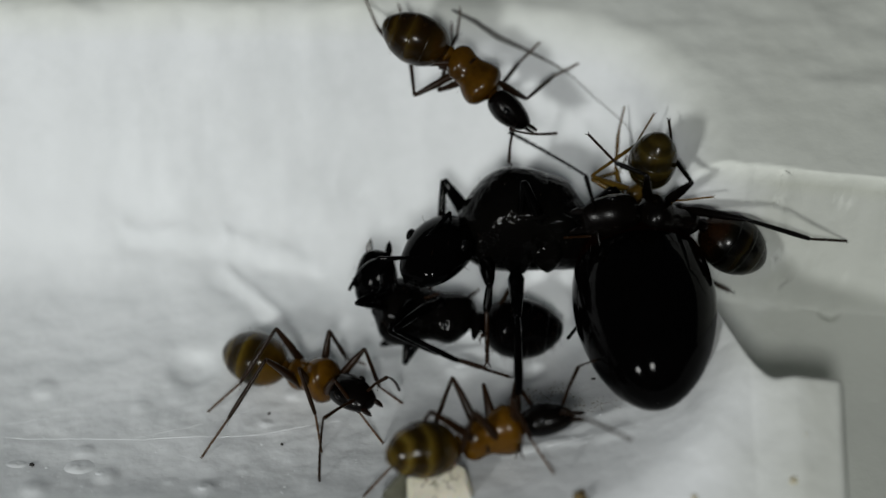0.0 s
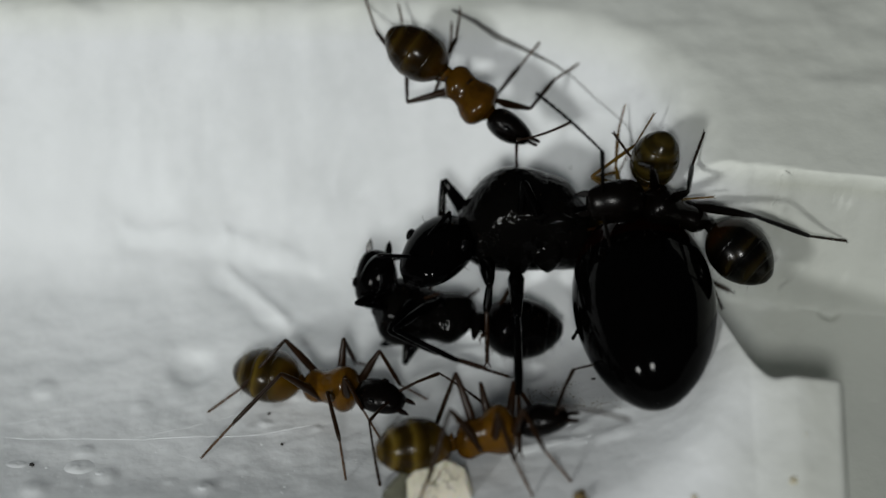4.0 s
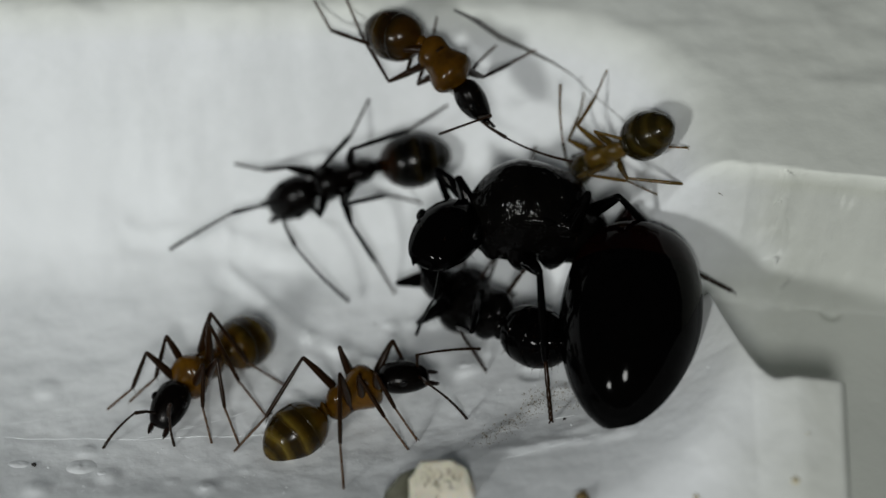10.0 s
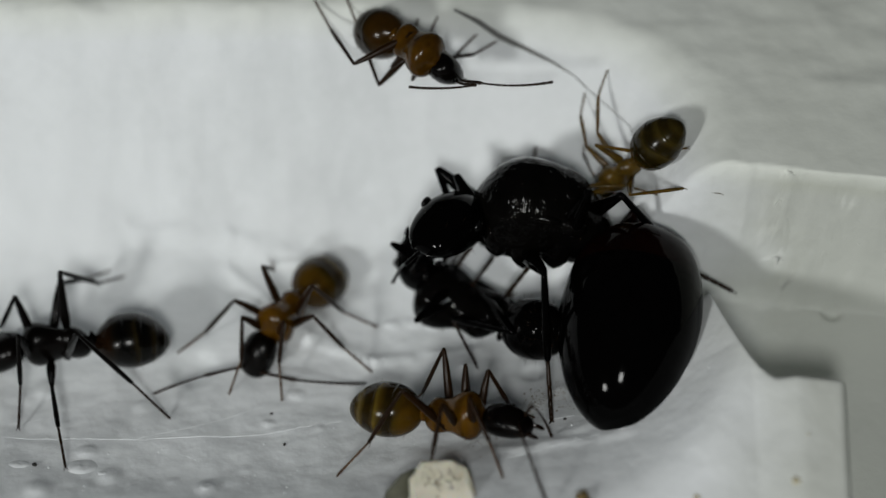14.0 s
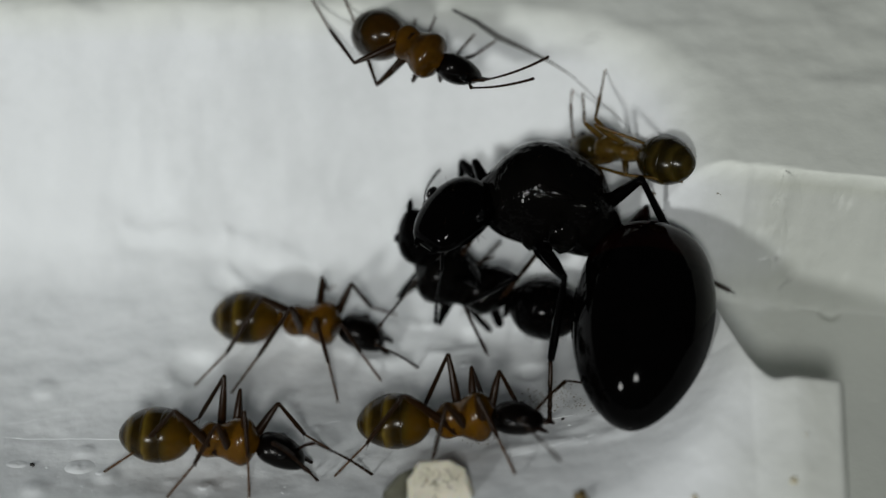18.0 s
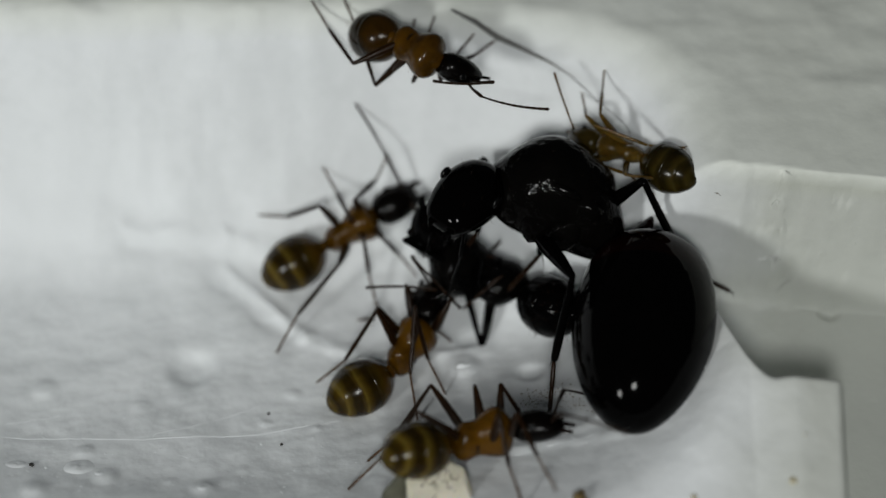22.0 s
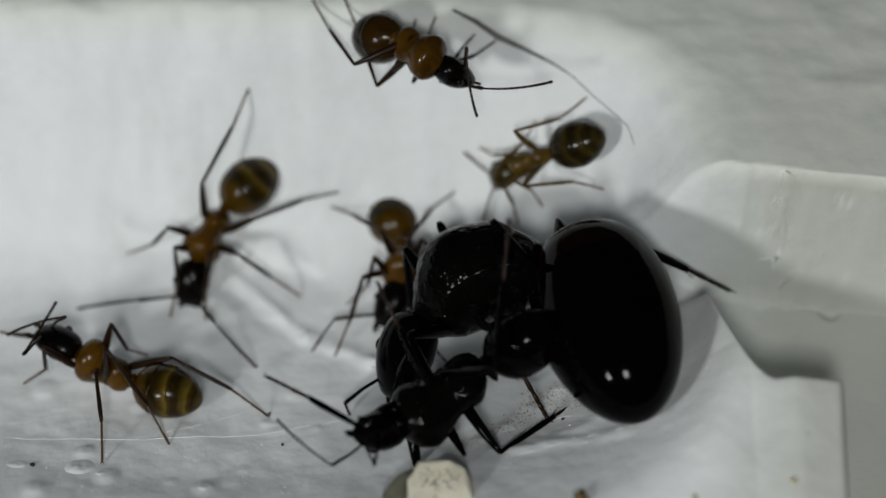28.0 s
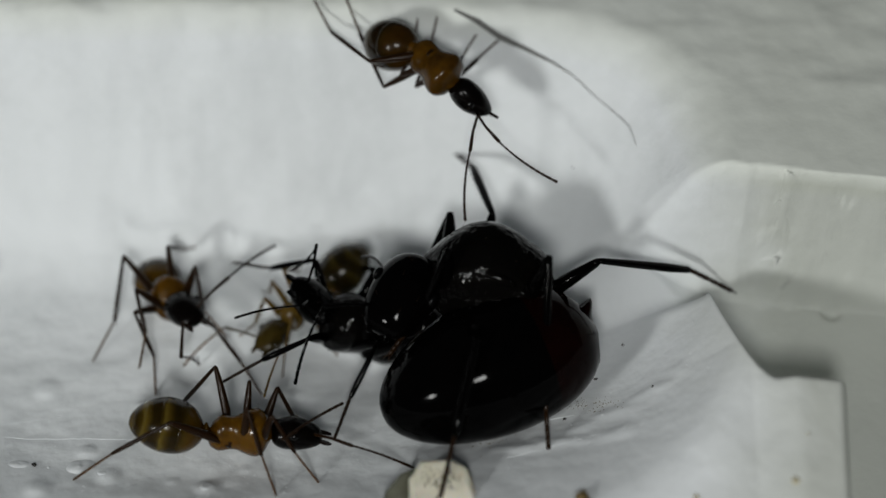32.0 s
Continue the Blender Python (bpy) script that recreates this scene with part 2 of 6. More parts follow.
def height(x, y):
    """Height of the plaster at x, y, all in mm."""
    c = chamber(x, y)
    # passage to the right, and a second one that leaves it towards the viewer
    w = y + 0.125 * (x - 11.0)          # the passage runs a little askew
    top = TOP + 0.17 * min(y + 5.0, 0.0)
    p = smooth_max(TUNNEL + (w + 4.1 + seams(x, TUNNEL + (w + 4.1) * 9.0)) * 9.0, TUNNEL + (min(1.15 * max(12.5 - x, 0.0) ** 2.2, 5.8) - 11.0 - w) * (9.0 - 3.2 * min(max(11.9 - x, 0.0), 1.6)), 1.0)
    p = smooth_max(smooth_max(p, TUNNEL + (11.0 - x) * 0.6, 2.0), TUNNEL, 0.8)
    q = smooth_max(TUNNEL + (15.42 + 0.06 * (y + 13.5) - x) * 9.0, TUNNEL + (x - 24.0) * 9.0, 1.0)
    q = smooth_max(smooth_max(q, TUNNEL + (w + 6.0) * 9.0, 1.0), TUNNEL, 0.8)
    near = min(max((-4.0 - y) / 6.0, 0.0), 1.0)
    a = smooth_min(c, top, 2.2 - 0.9 * near)
    lip = near * min(max((13.0 - x) / 1.6, 0.0), 1.0)        # the tongue between bowl and passage is well rounded
    b = smooth_min(max(smooth_min(p, q, 1.0), TUNNEL), top, 0.8 + 0.5 * near + 2.0 * lip)
    return smooth_min(a, b, 2.0 + 1.6 * near + 2.0 * lip)


def spaced(lo, hi, fine_lo, fine_hi, fine, coarse):
    out, v = [], lo
    while v < hi:
        out.append(v)
        v += fine if fine_lo - coarse < v < fine_hi else coarse
    return out + [hi]


BLISTERS = ((-14.10, -11.43, 0.35, 0.10), (-15.61, -13.85, 0.45, 0.15), (-9.14, -13.70, 0.4, 0.14), (-12.98, -12.96, 0.4, 0.12),
            (-10.35, -6.44, 0.9, -0.32), (14.14, -4.31, 0.42, 0.30), (12.99, -4.12, 0.5, 0.25), (15.84, -4.81, 0.4, -0.22), (13.36, -3.97, 0.3, 0.2), (15.16, -4.28, 0.25, 0.15), (0.84, -6.59, 0.6, 0.16),
            (1.08, -4.94, 0.5, -0.15), (3.58, -7.33, 0.5, -0.2), (-1.28, -4.00, 0.3, 0.12), (-2.23, -4.06, 0.25, 0.1), (-0.57, -4.11, 0.25, 0.1), (-7.11, -9.68, 0.2, 0.07),
            (-6.07, -8.02, 0.3, 0.08), (-12.21, -8.66, 0.35, 0.08), (-16.23, -7.69, 0.5, 0.1), (-5.05, -10.03, 0.2, 0.06), (-10.54, -13.25, 0.2, 0.06), (-7.78, -12.51, 0.2, 0.06))
CREASES = (((-13.52, 0.30), (-9.29, 0.00), 0.3, 0.22), ((-9.29, 0.00), (-5.41, -1.04), 0.3, 0.22), ((-13.41, -0.18), (-5.40, -1.55), 0.45, -0.18), ((-9.28, -1.08), (-5.64, -4.83), 0.25, 0.2), ((-9.74, -1.55), (-6.21, -5.20), 0.4, -0.14),
           ((-5.64, -4.83), (-2.90, -6.08), 0.4, 0.2), ((-2.90, -6.08), (1.78, -5.65), 0.4, 0.15), ((1.45, -11.65), (4.65, -8.71), 0.35, 0.14), ((3.16, -12.48), (8.91, -10.12), 0.5, 0.12), ((1.87, -12.59), (6.77, -12.50), 0.35, 0.14),
           ((-8.39, 3.64), (-9.01, 1.64), 0.5, 0.12), ((-10.79, 3.42), (-10.47, 1.48), 0.5, 0.12), ((-13.06, 4.04), (-12.85, 1.91), 0.5, 0.12), ((-5.24, 4.63), (-5.81, 3.20), 0.5, 0.08), ((-4.41, 2.46), (-4.69, 1.03), 0.4, 0.1),
           ((-4.41, 2.43), (0.14, 2.33), 0.3, 0.06), ((13.17, -3.62), (13.44, -3.84), 0.2, 0.2), ((14.50, -3.80), (14.38, -3.92), 0.2, 0.15), ((-2.03, 1.18), (-2.28, -0.02), 0.4, 0.08))


def relief(x, y):
    """Unevenness of the hand-cast plaster: swells, blisters and creases."""
    flat = min(max((TOP - 0.15 + 0.17 * min(y + 5.0, 0.0) - height(x, y)) / 0.6, 0.015), 1.0)        # the cut top face is even
    n = noise.noise(Vector((x * 0.35, y * 0.35, 1.0))) * 0.16 + noise.noise(Vector((x * 1.1, y * 1.1, 5.0))) * 0.055 + noise.noise(Vector((x * 2.6, y * 2.6, 9.0))) * 0.014 + noise.noise(Vector((x * 4.5, y * 4.5, 19.0))) * 0.006
    wall = min(max((y + 1.0) / 2.0, 0.0), 1.0)                     # brush marks run down the far wall
    n += wall * (noise.noise(Vector((x * 0.7, y * 0.6, 21.0))) * 0.2 + noise.noise(Vector((x * 0.4, y * 0.7, 41.0))) * 0.34 + noise.noise(Vector((x * 1.2, y * 1.6, 61.0))) * 0.06 + noise.noise(Vector((x * 2.0, y * 2.4, 31.0))) * 0.02)
    n *= flat * (0.45 if x > 4 else 1.0 if x < 0 else 1.0 - 0.1375 * x)
    for bx, by, r, h in BLISTERS:
        d = ((x - bx) ** 2 + (y - by) ** 2) / (r * r)
        if d < 4:
            n += h * math.exp(-d * d)
    for (ax, ay), (bx, by), w, h in CREASES:
        ux, uy = bx - ax, by - ay
        s = ((x - ax) * ux + (y - ay) * uy) / (ux * ux + uy * uy)
        if -0.1 < s < 1.1:
            s2 = min(max(s, 0.0), 1.0)
            d = ((x - ax - ux * s2) ** 2 + (y - ay - uy * s2) ** 2) / (w * w)
            if d < 6:
                n += h * math.exp(-d) * (0.7 + 0.6 * noise.noise(Vector((x * 1.5, y * 1.5, 3.0))))
    return n


def surface(x, y):
    return height(x, y) + relief(x, y)


def refined(rows, *stretches):
    """The same rows, closer together within each stretch lo, hi, step."""
    for lo, hi, step in stretches:
        rows = [v for v in rows if not lo - 0.04 < v < hi + 0.04] + [lo + step * k for k in range(int((hi - lo) / step) + 1)]
    return sorted(rows)


def build_ground():
    xs = refined(spaced(-60, 45, -23, 23, 0.14, 1.5), (9.4, 12.6, 0.07), (14.9, 16.1, 0.06))
    ys = refined(spaced(-45, 40, -19, 8, 0.14, 1.5), (-11.6, -6.5, 0.08), (-6.4, -3.5, 0.05))
    verts = [(x * MM, y * MM, surface(x, y) * MM) for y in ys for x in xs]
    w, h = len(xs), len(ys)
    faces = [(j * w + i, j * w + i + 1, j * w + w + i + 1, j * w + w + i) for j in range(h - 1) for i in range(w - 1)]
    # sides and underside close the block
    edge = [i for i in range(w)] + [j * w + w - 1 for j in range(1, h)] + [(h - 1) * w + i for i in range(w - 2, -1, -1)] + [j * w for j in range(h - 2, 0, -1)]
    base = len(verts)
    verts += [(verts[e][0], verts[e][1], -6 * MM) for e in edge]
    n = len(edge)
    faces += [(edge[k], base + k, base + (k + 1) % n, edge[(k + 1) % n]) for k in range(n)]
    faces.append(tuple(base + k for k in range(n - 1, -1, -1)))
    mesh = bpy.data.meshes.new("ground")
    mesh.from_pydata(verts, [], faces)
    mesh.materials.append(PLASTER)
    mesh.shade_smooth()
    return tagged(new("ground", mesh), "white cast plaster nest block with a hollow chamber and passages", "nest block", kind="structure")


GROUND = build_ground()


# ---- ants ----
class Shape:
    """What sets one kind of ant apart: sizes in mm, ring tables and materials."""

    def __init__(self, name, scale, body, gaster, head, leg, foot, band, first=None, queen=False, hairy=0, slim=1.0, short=1.0, jaw=None):
        self.jaw = head if queen or jaw is None else jaw
        self.name, self.s, self.queen, self.hairy, self.slim, self.short = name, scale, queen, hairy, slim, short
        self.body, self.gaster, self.head, self.leg, self.foot, self.band, self.first = body, gaster, head, leg, foot, band, first or gaster
        k = scale
        if queen:
            self.gaster_pivot, self.head_pivot = (-4.35, 0, -0.2), (2.7, 0, -0.3)
            self.coxa = {"front": (1.6, 0.85, -1.2), "mid": (0.4, 0.95, -1.4), "hind": (-1.4, 0.85, -1.3)}
            self.bones = {"front": (3.2, 3.0, 2.2), "mid": (3.6, 3.6, 2.4), "hind": (4.2, 4.8, 2.8)}
            self.stance = {"front": (4.0, 3.2), "mid": (0.6, 4.8), "hind": (-4.2, 4.6)}
            self.thick, self.hk, self.ak = 1.75, 1.62, 1.4
        else:
            self.gaster_pivot, self.head_pivot = (-1.6 * k, 0, -0.1 * k), (1.25 * k, 0, 0.05 * k)
            self.coxa = {"front": (0.85 * k, 0.38 * k, -0.42 * k), "mid": (0.15 * k, 0.40 * k, -0.45 * k), "hind": (-0.5 * k, 0.38 * k, -0.45 * k)}
            self.bones = {"front": (2.25 * k, 2.0 * k, 1.7 * k), "mid": (2.4 * k, 2.2 * k, 1.8 * k), "hind": (3.05 * k, 3.05 * k, 2.1 * k)}
            self.stance = {"front": (3.3 * k, 2.1 * k), "mid": (0.3 * k, 3.4 * k), "hind": (-3.6 * k, 3.0 * k)}
            self.thick, self.hk, self.ak = k, k, k * 1.32
        self.broad = 1.0
        self.cache = {}


def scaled(rings, k):
    return [tuple(v * k for v in r) for r in rings]


MESOSOMA = [(-1.45, 0.18, 0.22, -0.28), (-1.3, 0.35, 0.49, -0.22), (-0.95, 0.5, 0.73, -0.1), (-0.5, 0.46, 0.68, -0.06), (-0.2, 0.5, 0.72, -0.02), (0.15, 0.64, 0.87, 0.03), (0.6, 0.77, 0.96, 0.04), (0.95, 0.66, 0.78, 0.03), (1.15, 0.37, 0.43, 0.04), (1.32, 0.15, 0.18, 0.05)]
PETIOLE = [(-1.80, .12, .12, -.28), (-1.68, .24, .30, -.14), (-1.56, .27, .42, -.03), (-1.46, .22, .34, -.08), (-1.34, .14, .16, -.25)]
GASTER = [(0, .14, .14, -.1), (.12, .45, .42, -.08), (.5, .90, .86, -.03), (1.0, 1.18, 1.12, 0), (1.6, 1.30, 1.24, 0), (2.2, 1.26, 1.20, 0), (2.8, 1.04, 1.0, -.02), (3.25, .74, .70, -.05), (3.55, .42, .40, -.09), (3.68, .16, .15, -.11)]
SKULL = [(0, 0.09, 0.1, 0), (0.05, 0.47, 0.38, 0), (0.32, 0.72, 0.59, 0), (0.8, 0.82, 0.68, -0.02), (1.25, 0.8, 0.65, -0.06), (1.65, 0.71, 0.53, -0.12), (1.95, 0.58, 0.38, -0.18), (2.12, 0.43, 0.23, -0.22), (2.18, 0.19, 0.06, -0.24)]
Q_MESOSOMA = [(-3.12, 0.54, 0.58, -0.93), (-2.64, 1.06, 1.13, -0.67), (-1.8, 1.49, 1.68, -0.22), (-1.06, 1.68, 1.93, 0.02), (-0.31, 1.83, 2.08, 0.16), (0.74, 1.89, 2.14, 0.19), (1.58, 1.7, 1.88, 0.05), (2.22, 1.22, 1.37, -0.16), (2.64, 0.64, 0.78, -0.29), (2.86, 0.38, 0.42, -0.31)]
Q_PETIOLE = [(-4.46, 0.29, 0.18, -0.62), (-4.14, 0.71, 0.56, -0.4), (-3.86, 0.87, 0.82, -0.06), (-3.58, 0.71, 0.65, -0.23), (-3.1, 0.41, 0.26, -0.78)]
Q_GASTER = [(0, 0.33, 0.33, -0.2), (0.25, 1.12, 1.07, -0.15), (0.9, 1.95, 1.86, 0), (2, 2.51, 2.42, 0), (3.6, 2.79, 2.7, 0), (5.2, 2.72, 2.6, 0), (6.8, 2.3, 2.2, -0.04), (7.9, 1.74, 1.66, -0.08), (8.6, 1.14, 1.08, -0.12), (8.95, 0.6, 0.57, -0.15), (9.05, 0.12, 0.12, -0.2)]


def ring_at(rings, x):
    for a, b in zip(rings, rings[1:]):
        if a[0] <= x <= b[0]:
            u = (x - a[0]) / (b[0] - a[0])
            return tuple(p + (q - p) * u for p, q in zip(a, b))
    return rings[-1]


def on_body(rings, x0, x1, flip):
    def place(rng):
        x = rng.uniform(x0, x1)
        _, w, h, r = ring_at(rings, x)
        q = rng.uniform(0, 2 * math.pi)
        return (flip * x, w * math.cos(q), r + h * math.sin(q)), (0, math.cos(q), math.sin(q))
    return place


def tergites(sh, rng):
    """The gaster's plates, each with a paler rear edge that overlaps the next."""
    rings = smooth_rings([(x, w, h, r) for x, w, h, r in Q_GASTER] if sh.queen else [(x * sh.short, w * sh.slim, h * sh.slim, r) for x, w, h, r in scaled(GASTER, sh.s)], 5)
    end = rings[-1][0]
    cuts = [0, end * 0.35, end * 0.60, end * 0.81, end * 0.93, end]
    out = []
    for i in range(5):
        a, b = cuts[i], cuts[i + 1]
        lap = (0.01 if sh.queen else 0.04) * sh.thick if i < 4 else 0
        band = (b - a) * (0.17 if i < 3 else 0.12)
        xs = [a + (b - band - a) * k / 6 for k in range(7)]
        ys = [b - band + band * k / 3 for k in range(1, 4)]
        bm = bmesh.new()
        proud = 0.0 if sh.queen else 0.010 * sh.thick

        def ring(x, fat):
            x0, w, h, r = ring_at(rings, min(x, end))
            return (-x0, w + fat, h + fat, r)
        front = [ring(x, proud * k / 6) for k, x in enumerate(xs)]
        back = [front[-1]] + [ring(x, proud) for x in ys[:-1]] + [ring(ys[-1] + lap, proud * 0.9), ring(ys[-1] + lap, -0.001 if sh.queen else -0.05 * sh.thick)]
        if sh.queen:
            back = back[:-1]
        loft(bm, front, 28, False, 0)
        loft(bm, back if i < 4 else back[:-1 if sh.queen else -2] + [(-end, 0.02, 0.02, ring_at(rings, end)[3])], 28, False, 1)
        bmesh.ops.remove_doubles(bm, verts=bm.verts, dist=0.0005)
        out.append(finish("tergite", bm, [sh.first if i == 0 else sh.gaster, sh.band]))
    bm = bmesh.new()
    hairs(bm, rng, sh.hairy * 5, on_body(rings, end * 0.12, end * 0.98, -1), 0.30 * sh.thick, 0.007 * sh.thick)
    return out, finish("hair", bm, [sh.foot])


def ant_meshes(sh):
    rng = random.Random(sh.name)
    k = sh.hk
    c = {}
    bm = bmesh.new()
    rings = smooth_rings(Q_MESOSOMA if sh.queen else [(x, w * sh.broad, h * (0.4 + 0.6 * sh.broad), z) for x, w, h, z in scaled(MESOSOMA, sh.s)])
    loft(bm, rings, 24)
    if sh.queen:        # shoulder plates, wing stumps and the groove behind the shield
        loft(bm, smooth_rings([(-2.1, .2, .2, 1.0), (-1.72, .79, .47, 1.24), (-.96, 1.0, .53, 1.5), (-.38, .48, .29, 1.66)]), 18)
        for side in (1, -1):
            loft(bm, smooth_rings([(-.86, .05, .05, .85), (-.48, .21, .19, .9), (.19, .21, .21, .94), (.58, .06, .06, .94)]), 10, offset=(0, side * 1.62, 0))
    c["mesosoma"] = finish("mesosoma", bm, [sh.body])
    c["plates"] = []
    for side in (1, -1) if sh.queen else ():        # side plates with seams between them
        for x, z, r, h in ((1.44, -.48, .6, .94), (.34, -.7, .63, 1.04), (-.86, -.66, .6, .94), (.58, .51, .77, .47), (-1.25, .47, .67, .51)):
            bm = bmesh.new()
            loft(bm, smooth_rings([(x - r, .05, .1, z), (x - r * .8, .3, h * .6, z), (x, .36, h, z), (x + r * .8, .3, h * .6, z), (x + r, .05, .1, z)], 2), 14, offset=(0, side * (1.47 - .11 * abs(x)), 0))
            c["plates"].append(finish("side_plate", bm, [sh.body]))
    bm = bmesh.new()        # leg base, a short stout cone
    q = sh.thick * (0.8 if sh.queen else 1.0)
    tube(bm, [(0, 0, .32 * q), (0, 0, .18 * q), (.02 * q, 0, -.1 * q), (.05 * q, 0, -.3 * q), (.05 * q, 0, -.36 * q)], [.07 * q, .19 * q, .2 * q, .13 * q, .07 * q], 12)
    c["coxa"] = finish("coxa", bm, [sh.leg])
    bm = bmesh.new()
    hairs(bm, rng, 14 + sh.hairy, on_body(rings, rings[3][0], rings[-3][0], 1), 0.26 * sh.thick, 0.007 * sh.thick)
    c["body_hair"] = finish("hair", bm, [sh.foot])
    bm = bmesh.new()
    loft(bm, smooth_rings(Q_PETIOLE if sh.queen else scaled(PETIOLE, sh.s)), 16)
    c["petiole"] = finish("petiole", bm, [sh.first if sh.queen else sh.body])
    c["tergites"], c["gaster_hair"] = tergites(sh, rng)
    bm = bmesh.new()
    rings = smooth_rings(scaled(SKULL, k))
    loft(bm, rings, 24)
    c["head"] = finish("head", bm, [sh.head])
    bm = bmesh.new()
    hairs(bm, rng, 10 + sh.hairy, on_body(rings, 0.3 * k, 1.9 * k, 1), 0.2 * k, 0.007 * k)
    c["head_hair"] = finish("hair", bm, [sh.foot])
    bm = bmesh.new()
    bmesh.ops.create_uvsphere(bm, u_segments=14, v_segments=9, radius=1)
    bmesh.ops.scale(bm, vec=(.19 * k, .09 * k, .15 * k), verts=bm.verts)
    c["eye"] = finish("eye", bm, [EYE_BLACK])
    for side, name in ((1, "jaw_l"), (-1, "jaw_r")):    # a triangular blade with a toothed inner edge
        bm = bmesh.new()
        k = sh.hk * (0.5 if sh.queen else 0.8)
        edge = [(-.05, .12), (.2, .19), (.42, .17), (.62, .06), (.78, -.14), (.66, -.10), (.62, -.20), (.54, -.12), (.48, -.20), (.42, -.12), (.34, -.18), (.28, -.10), (-.05, -.10)]
        rims = [[bm.verts.new((x * k, y * side * k * f, (z - .14 * x) * k)) for x, y in edge] for z, f in ((.09, .7), (.04, 1.0), (-.04, 1.0), (-.08, .7))]
        for lo, hi in zip(rims, rims[1:]):
            for j in range(len(edge)):
                bm.faces.new((lo[j], lo[(j + 1) % len(edge)], hi[(j + 1) % len(edge)], hi[j]))
        bm.faces.new(rims[0])
        bm.faces.new(rims[-1])
        c[name] = finish("mandible", bm, [sh.jaw], False)
    q, k = sh.thick, sh.ak
    bm = bmesh.new()
    tube(bm, [(0, 0, 0), (.1 * k, 0, 0), (.8 * k, 0, .05 * k), (1.55 * k, 0, 0), (1.62 * k, 0, 0)], [.035 * k, .055 * k, .05 * k, .07 * k, .04 * k], 8)
    c["scape"] = finish("scape", bm, [sh.leg if sh.leg is not sh.foot else sh.head])
    bm = bmesh.new()
    n, arch = 11, 0.75 if sh.thick > 1.2 else 0.4
    pts, rad = [], []
    for j in range(n):      # the whip's joints
        x = 2.45 * k * j / n
        for e, f in ((.0, .7), (.25, 1.0), (.85, 1.0)):
            u = (j + e) / n
            pts.append((2.45 * k * u, .12 * k * u * u, -arch * k * u * u))
            rad.append((.036 + .02 * u) * k * f)
    pts.append((2.45 * k, .12 * k, -arch * k))
    rad.append(.01 * k)
    tube(bm, pts, rad, 7)
    c["funiculus"] = finish("funiculus", bm, [sh.leg])
    for pair, (f, t, a) in sh.bones.items():
        bm = bmesh.new()
        tube(bm, [(0, 0, 0), (.06 * f, 0, 0), (.14 * f, 0, 0), (.35 * f, 0, .02 * f), (.7 * f, 0, .015 * f), (.96 * f, 0, 0), (f, 0, 0)],
             [v * q for v in (.15, .14, .11, .2, .16, .10, .075)], 10)
        c["femur", pair] = finish("leg", bm, [sh.leg])
        bm = bmesh.new()
        tube(bm, [(0, 0, 0), (.06 * t, 0, 0), (.3 * t, 0, 0), (.75 * t, 0, 0), (.97 * t, 0, 0), (t, 0, 0)], [v * q for v in (.065, .075, .09, .105, .085, .06)], 9)
        tube(bm, [(.95 * t, 0, -.05 * q), (1.10 * t, .02 * q, -.16 * q)], [.022 * q, .006 * q], 5)
        for j in range(7):
            x = t * (0.25 + 0.1 * j)
            tube(bm, [(x, .03 * q, -.05 * q), (x + .13 * q, .06 * q, -.15 * q)], [.010 * q, .003 * q], 4)
        c["tibia", pair] = finish("tibia", bm, [sh.leg])
        bm = bmesh.new()
        x = 0.0
        for w in (.46, .2, .14, .1, .1):
            tube(bm, [(x, 0, 0), (x + w * a * .12, 0, 0), (x + w * a * .85, 0, 0), (x + w * a * .97, 0, 0)], [v * q for v in (.04, .05, .058, .036)], 7)
            x += w * a * .96
        for side in (1, -1):
            tube(bm, [(x - .02, 0, 0), (x + .10 * q, side * .07 * q, .01 * q), (x + .16 * q, side * .09 * q, -.05 * q)], [.024 * q, .018 * q, .004 * q], 5)
        c["tarsus", pair] = finish("tarsus", bm, [sh.foot])
    return c


